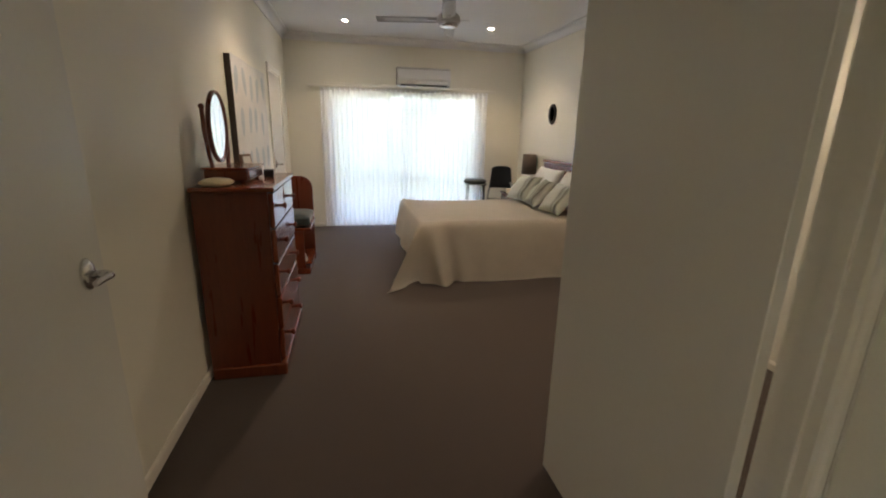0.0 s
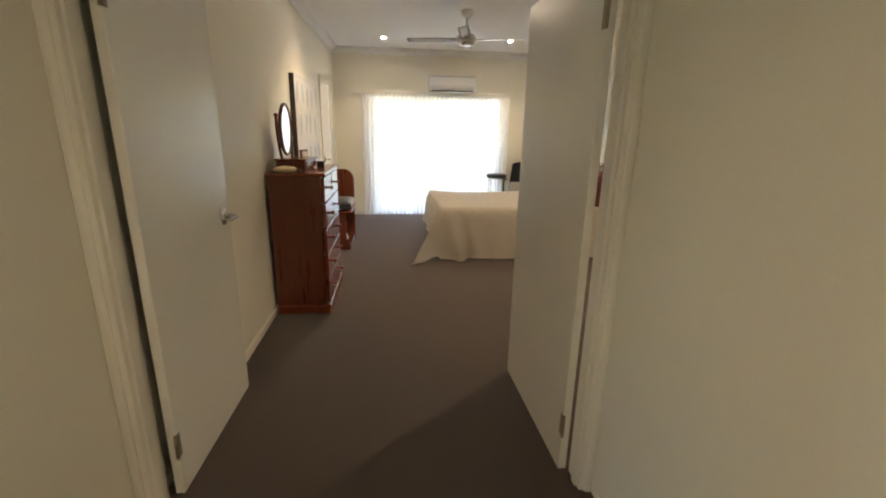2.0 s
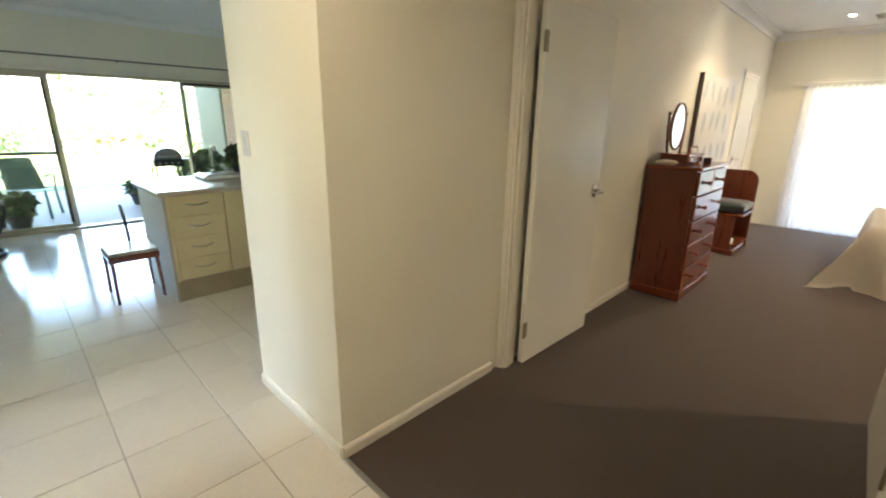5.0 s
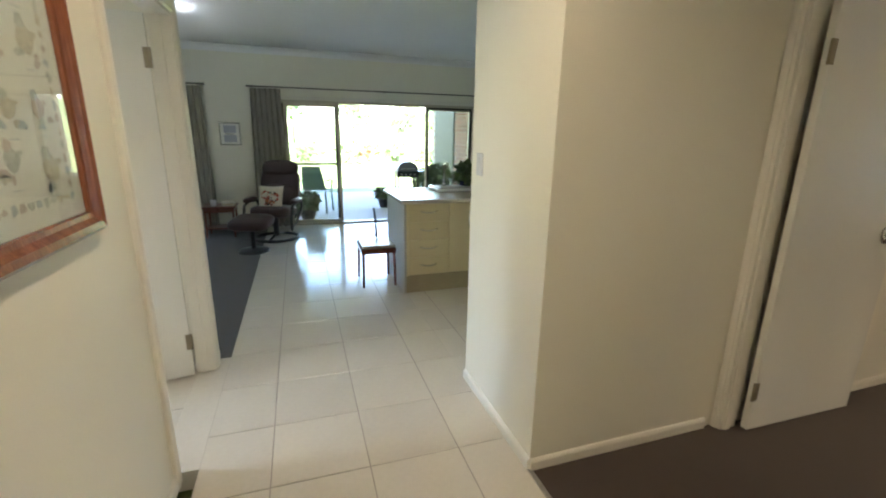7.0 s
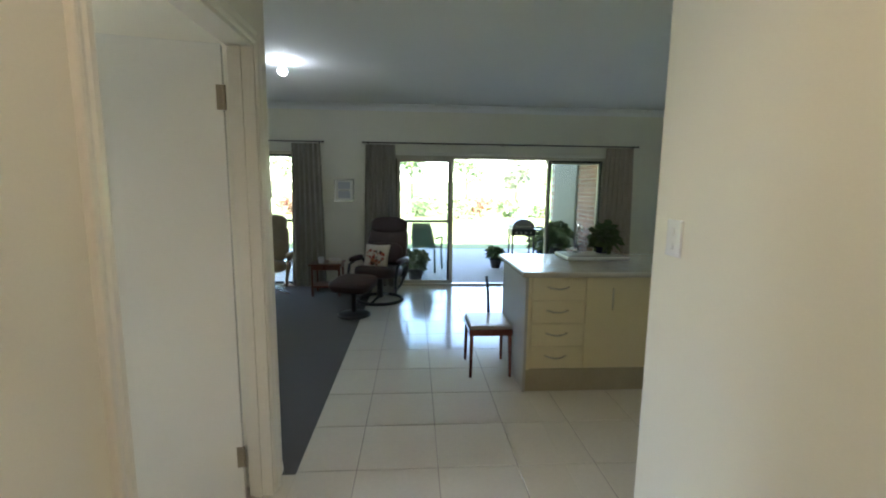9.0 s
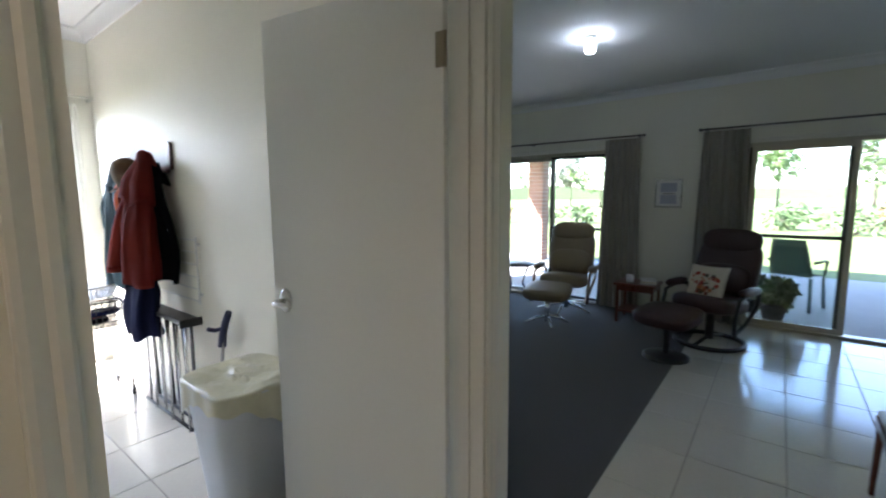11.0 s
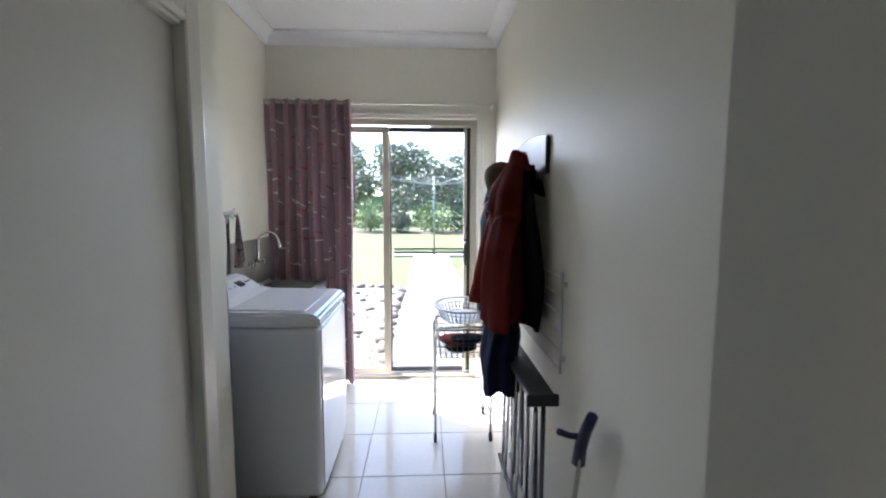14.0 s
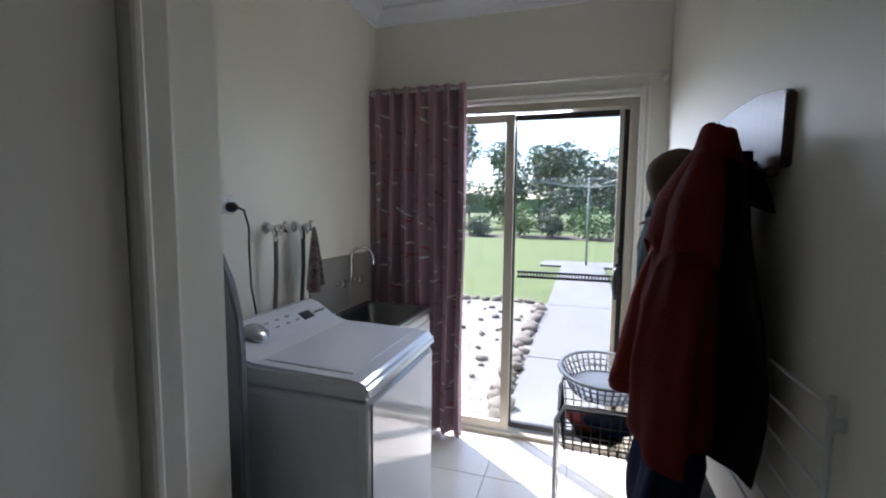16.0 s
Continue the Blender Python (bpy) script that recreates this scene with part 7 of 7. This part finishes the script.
def trolley():
    t = thing("laundry_trolley", "chrome tube laundry trolley with a black wire basket", "laundry trolley", pose(-1.09, -4.62, 0))
    wx, wy = 0.17, 0.18
    for s in (-1, 1):
        part("frame", tube(bmesh.new(), [(-wx, s * wy, 0.05), (-wx, s * wy, 0.66), (-wx + 0.03, s * wy, 0.72), (wx - 0.03, s * wy, 0.72), (wx, s * wy, 0.66), (wx, s * wy, 0.05)], 0.009, 8), M_CHROME, t)
    for s in (-1, 1):
        part("cross_tube", tube(bmesh.new(), [(s * wx, -wy, 0.18), (s * wx, wy, 0.18)], 0.007, 6), M_CHROME, t)
        for q in (-1, 1):
            w = part("castor", lathe(bmesh.new(), [(0.010, -0.010), (0.028, -0.009), (0.028, 0.009), (0.010, 0.010)], 14, Matrix.Translation((s * wx, q * wy, 0.028)) @ pose(0, 0, 0, 90, 0, 90)), M_BLACK, t)
    b = part("wire_basket", tube(bmesh.new(), [(-wx + 0.01, -wy + 0.012, 0.70), (wx - 0.01, -wy + 0.012, 0.70), (wx - 0.01, wy - 0.012, 0.70), (-wx + 0.01, wy - 0.012, 0.70)], 0.006, 6, closed=True), M_BLACK, t)
    bm = bmesh.new()
    for k in range(9):
        x = -wx + 0.02 + k * (2 * wx - 0.04) / 8
        tube(bm, [(x, -wy + 0.012, 0.70), (x * 0.9, -wy + 0.03, 0.52), (x * 0.9, wy - 0.03, 0.52), (x, wy - 0.012, 0.70)], 0.003, 4)
    for k in range(8):
        y = -wy + 0.03 + k * (2 * wy - 0.06) / 7
        tube(bm, [(-wx + 0.01, y, 0.70), (-wx + 0.03, y * 0.9, 0.52), (wx - 0.03, y * 0.9, 0.52), (wx - 0.01, y, 0.70)], 0.003, 4)
    for z, f in ((0.56, 0.93), (0.60, 0.95), (0.65, 0.98)):
        tube(bm, [(-wx * f, -wy * f, z), (wx * f, -wy * f, z), (wx * f, wy * f, z), (-wx * f, wy * f, z)], 0.003, 4, closed=True)
    tagged(part("wire_grid", bm, M_BLACK, b), kind="stuff")
    c = thing("folded_washing", "dark red and black washing lying in the wire basket", "clothes", pose(-1.09, -4.62, 0.527))
    for k, (mt, dx, dy) in enumerate(((M_DARK_COAT, 0, 0), (M_RED_COAT, 0.03, -0.03), (M_NAVY, -0.05, 0.05))):
        part("garment", puff(bmesh.new(), Matrix.Translation((dx, dy, 0.03 + 0.028 * k)) @ pose(0, 0, 0, 4 * k, 3 - 3 * k, 20 * k), 0.20, 0.22, 0.05, 3, 5), mt, c, smooth=True)
    l = thing("laundry_basket", "white oval plastic laundry basket on the trolley", "laundry basket", pose(-1.10, -4.66, 0.731) @ Matrix.Diagonal((0.9, 0.9, 0.58, 1)))
    part("rim", tube(bmesh.new(), [(0.20 * math.cos(a), 0.26 * math.sin(a), 0.14) for a in [k * math.tau / 36 for k in range(36)]], 0.012, 6, closed=True), M_BIN, l)
    bm = bmesh.new()
    for k in range(36):
        a = k * math.tau / 36
        tube(bm, [(0.15 * math.cos(a), 0.21 * math.sin(a), 0.0), (0.195 * math.cos(a), 0.255 * math.sin(a), 0.14)], 0.006, 4)
    for f, z in ((0.0, 0.006), (0.33, 0.045), (0.66, 0.09)):
        tube(bm, [((0.15 + 0.045 * f) * math.cos(a), (0.21 + 0.045 * f) * math.sin(a), z) for a in [k * math.tau / 36 for k in range(36)]], 0.006, 4, closed=True)
    part("lattice", bm, M_BIN, l)
    part("floor", lathe(bmesh.new(), [(0.15, 0.0), (0.15, 0.006), (0, 0.006)], 30, Matrix.Diagonal((1, 1.4, 1, 1))), M_BIN, l)


trolley()

# ---- south garden ----
M_PATH = material("exposed_aggregate_path", (0.20, 0.195, 0.185), 0.85, vary=0.16, scale=6, fine=110, bump=0.08)
M_STONE = material("weathered_field_stone", (0.24, 0.20, 0.16), 0.9, vary=0.25, scale=8, fine=60, bump=0.15, rand=0.2)
M_MULCH = material("dark_bark_mulch", (0.09, 0.065, 0.05), 0.95, vary=0.35, scale=10, fine=60, bump=0.5)
M_GRAVEL = material("pale_pebble_bed", (0.29, 0.26, 0.22), 0.9, vary=0.35, scale=14, fine=45, bump=0.6)
path = thing("path", "pale exposed-aggregate concrete path to the clothes hoist", "path", kind="structure")
for k in range(4):
    part("slab", bx(-1.62, -0.49, -7.29 - k * 2.72, -5.66 if k == 0 else -4.59 - k * 2.72, -0.14, -0.065, bevel=0.006), M_PATH, path)
part("pad", bx(-2.3, 0.1, -16.6, -15.46, -0.14, -0.066, bevel=0.006), M_PATH, path)
solid("garden_bed", bx(-0.488, 3.4, -10.1, -5.66, -0.15, -0.085), M_GRAVEL, "pebble-mulched garden bed beside the path", "garden bed", "structure")
bed2 = thing("mulch_bed", "long dark mulched island bed across the lawn", "garden bed", kind="structure")
part("mulch", sheet(bmesh.new(), lambda u, v: Vector((-9 + 26 * u, -29.5 + 4.2 * (v - 0.5) * (1 + 0.25 * math.sin(u * 11)), -0.115 + 0.10 * math.sin(v * math.pi))), 40, 6), M_MULCH, bed2)
rnd = random.Random(31)


def stone_mesh(seed):
    q = random.Random(seed)
    bm = bmesh.new()
    bmesh.ops.create_icosphere(bm, subdivisions=1, radius=1)
    for v in bm.verts:
        v.co *= q.uniform(0.8, 1.12)
    return mesh_of("edging_stone", bm, M_STONE, True)


STONES = [stone_mesh(s) for s in range(6)]
edge = thing("stone_edging", "row of rounded field stones edging the garden bed", "stone edging", kind="structure")


def stone(x, y, r):
    ob = new("stone", STONES[rnd.randrange(6)])
    ob.parent = edge
    ob.matrix_basis = Matrix.LocRotScale((x, y, -0.075 + r * 0.15), Euler((rnd.uniform(-0.3, 0.3), rnd.uniform(-0.3, 0.3), rnd.uniform(0, 6))), (r * rnd.uniform(0.9, 1.4), r * rnd.uniform(0.9, 1.3), r * 0.65))


for k in range(24):
    stone(-0.40 + rnd.uniform(-0.04, 0.06), -5.85 - k * 0.18, rnd.uniform(0.07, 0.12))
for k in range(18):
    stone(-0.2 + k * 0.19, -10.15 + rnd.uniform(-0.06, 0.06), rnd.uniform(0.07, 0.12))
for k in range(110):
    stone(rnd.uniform(-0.2, 2.6), rnd.uniform(-9.9, -5.9), rnd.uniform(0.025, 0.06))


def clothes_hoist():
    t = thing("clothes_hoist", "galvanised rotary clothes hoist standing on the lawn", "clothes hoist", pose(-1.16, -15.75, -0.066))
    gal = material("galvanised_tube", (0.22, 0.25, 0.24), 0.45, 0.6, vary=0.1, bump=0)
    part("mast", tube(bmesh.new(), [(0, 0, 0), (0, 0, 2.5)], 0.028, 8), gal, t)
    arms = []
    for k in range(4):
        a = k * math.tau / 4 + 0.5
        tip = Vector((2.1 * math.cos(a), 2.1 * math.sin(a), 2.42))
        arms.append(tip)
        part("arm", tube(bmesh.new(), [(0, 0, 2.2), tip], 0.018, 6), gal, t)
        part("stay", tube(bmesh.new(), [(0, 0, 2.48), tip * 0.5 + Vector((0, 0, 1.16))], 0.008, 4), gal, t)
    for f in (0.35, 0.55, 0.75, 0.95):
        for k in range(4):
            o = Vector((0, 0, 2.2))
            p, q = o.lerp(arms[k], f), o.lerp(arms[(k + 1) % 4], f)
            part("line", tube(bmesh.new(), [p, p.lerp(q, 0.5) - Vector((0, 0, 0.03)), q], 0.005, 4), gal, t)


clothes_hoist()
for i, (x, y, r, h, mt) in enumerate(((2.5, -28.8, 1.25, 2.3, M_LEAF_LT), (0.6, -28.6, 0.75, 1.25, M_LEAF_GREY), (-1.3, -28.4, 1.35, 2.0, M_LEAF_LT), (4.9, -28.6, 0.7, 1.1, M_LEAF_GREY), (-3.2, -28.6, 1.1, 1.7, M_LEAF), (8.6, -29.0, 1.1, 1.6, M_LEAF_LT), (11.5, -29.2, 1.0, 1.5, M_LEAF))):
    shrub(x, y, r, h, 300 + i, mt, "rounded green shrub in the mulched bed", 900, 0.16)
for i, (x, y, h, s, mt) in enumerate(((1.5, -40, 6.6, 3.6, M_LEAF_GREY), (-3.5, -42, 6.0, 3.2, M_LEAF_GREY), (6.0, -44, 7.2, 2.8, M_LEAF), (10.0, -41, 9.5, 3.0, M_LEAF), (14, -46, 9.0, 3.5, M_LEAF), (3.5, -52, 8.6, 3.0, M_LEAF_LT), (-8, -48, 8.5, 3.6, M_LEAF),
                                     (-0.5, -56, 8.0, 3.4, M_LEAF), (19, -50, 10, 4, M_LEAF_GREY), (8, -58, 9.5, 3.6, M_LEAF_GREY), (-13, -52, 9, 4, M_LEAF_GREY), (14, -62, 11, 4, M_LEAF), (25, -58, 11, 4.5, M_LEAF), (-20, -60, 10, 4.5, M_LEAF), (2, -66, 10, 4.0, M_LEAF), (-6, -68, 11, 4.5, M_LEAF))):
    tree(x, y, h, s, 400 + i, mt, "garden tree with a dense uneven crown", 2200, 0.34, low=0.18)
for i in range(14):
    shrub(-14 + i * 2.6 + rnd.uniform(-0.5, 0.5), -38.5 + rnd.uniform(-1.5, 1.5), rnd.uniform(0.9, 1.5), rnd.uniform(1.0, 1.9), 500 + i, (M_LEAF, M_LEAF_GREY, M_LEAF_YEL)[i % 5 % 3], "shrub in front of the far trees", 420, 0.2)
# north: hedge beyond the bedroom terrace
for i in range(7):
    tree(-9 + i * 4.2, 34 + rnd.uniform(-2, 2), rnd.uniform(5, 8), 3.0, 600 + i, (M_LEAF, M_LEAF_GREY)[i % 2], "garden tree beyond the bedroom window", 900, 0.42)
hills = thing("backdrop", "low wooded ridge along the horizon", "hills", kind="structure")
part("ridge", sheet(bmesh.new(), lambda u, v: Vector((220 * math.cos(u * math.tau), 220 * math.sin(u * math.tau), -2 + v * (9 + 4 * math.sin(u * 19) + 2.5 * math.sin(u * 47) + 1.2 * math.sin(u * 113)))), 160, 3), M_LEAF, hills)


# ---- brick pieces of the patio ----
bw_ = thing("brick_wall", "red-brown face-brick wall beside the patio", "brick wall", kind="structure")
part("mortar", bx(-9.88, -6.02, 2.512, 2.62, -0.03, 2.42), M_MORTAR, bw_)
wn_ = part("dark_window", bx(-9.60, -8.15, 2.485, 2.511, 0.30, 2.10), M_ALU_DARK, bw_, "dark framed window in the brick wall")
gp = part("pane", bx(-9.55, -8.20, 2.478, 2.484, 0.35, 2.05), material("dark_window_glass", (0.05, 0.052, 0.056), 0.45, bump=0, spec=0.15), wn_)
BR = mesh_of("brick", bx(-0.114, 0.114, -0.006, 0.03, -0.037, 0.037, bevel=0.003), M_BRICK)
for r_ in range(28):
    for c_ in range(17):
        x = -9.74 + c_ * 0.240 - (0.12 if r_ % 2 else 0)
        z = 0.015 + r_ * 0.086
        if x < -9.77 or x > -6.12 or (-9.68 < x < -8.07 and 0.27 < z < 2.13):
            continue
        b = new("brick", BR)
        b.parent = bw_
        b.location = (x, 2.508, z)
for cx, cy in ((-9.5, -5.2),):
    col = thing("brick_pillar", "red-brown brick pillar at the patio edge", "brick pillar", kind="structure")
    part("core", bx(cx - 0.165, cx + 0.165, cy - 0.165, cy + 0.165, -0.03, 2.42), M_MORTAR, col)
    BR2 = mesh_of("pillar_brick", bx(-0.114, 0.114, -0.055, 0.055, -0.037, 0.037, bevel=0.003), M_BRICK)
    for r_ in range(28):
        for q in range(4):
            a = q * 90
            b = new("brick", BR2)
            b.parent = col
            off = Matrix.Translation((cx, cy, 0.015 + r_ * 0.086)) @ pose(0, 0, 0, 0, 0, a) @ Matrix.Translation((-0.058 if r_ % 2 else 0.058, -0.118, 0))
            b.matrix_basis = off

# ---- floor tiles ----
TILE_MESH = {}


def tile_floor(name, x0, x1, y0, y1, ox, oy, s, label, pick):
    """A grout bed with single tiles; those inside pick are objects of their own."""
    fl = thing(name, label, "tiled floor", kind="structure")
    part("grout", bx(x0, x1, y0, y1, -0.1, -0.004), M_GROUT, fl)
    rest = bmesh.new()
    gap, th = 0.0023, 0.004
    i0, i1 = math.floor((x0 - ox) / s), math.ceil((x1 - ox) / s)
    j0, j1 = math.floor((y0 - oy) / s), math.ceil((y1 - oy) / s)
    for i in range(i0, i1):
        for j in range(j0, j1):
            a, b = max(x0, ox + i * s + gap), min(x1, ox + (i + 1) * s - gap)
            c, d = max(y0, oy + j * s + gap), min(y1, oy + (j + 1) * s - gap)
            if b - a < 0.015 or d - c < 0.015:
                continue
            cx, cy, w, h = (a + b) / 2, (c + d) / 2, round(b - a, 4), round(d - c, 4)
            if pick(cx, cy):
                if (w, h) not in TILE_MESH:
                    TILE_MESH[w, h] = mesh_of("tile", bx(-w / 2, w / 2, -h / 2, h / 2, -th, 0, bevel=0.0016), M_TILE)
                tl = new("tile", TILE_MESH[w, h])
                tl.parent = fl
                tl.location = (cx, cy, 0)
            else:
                box(rest, a, b, c, d, -th, 0)
    if rest.verts:
        tagged(part("further_tiles", rest, M_TILE, fl), kind="stuff")
    else:
        rest.free()
    return fl


tile_floor("floor_hall", -5.9, 3.6, -1.43, 0.0, -1.95, -0.69, 0.43, "glossy cream square floor tiles of hall and living passage", lambda x, y: x < 1.9)
tile_floor("floor_kitchen", -5.9, -0.82, 0.0, 4.0, -1.95, -0.69, 0.43, "glossy cream square floor tiles of the kitchen", lambda x, y: y < 2.2)
tile_floor("floor_laundry", -1.43, 0.37, -5.45, -1.6, -0.52, -4.11, 0.44, "glossy cream square floor tiles of the laundry", lambda x, y: True)
solid("threshold_strip", bx(0.0, 1.76, -0.012, 0.012, -0.004, 0.004, bevel=0.002), M_STEEL, "thin metal strip between tiles and carpet", "threshold", "structure")
solid("floor_doorway", bx(-1.52, -0.44, -1.6, -1.43, -0.1, -0.0005), M_TILE, "cream tile sill in the laundry doorway", "floor", "structure")
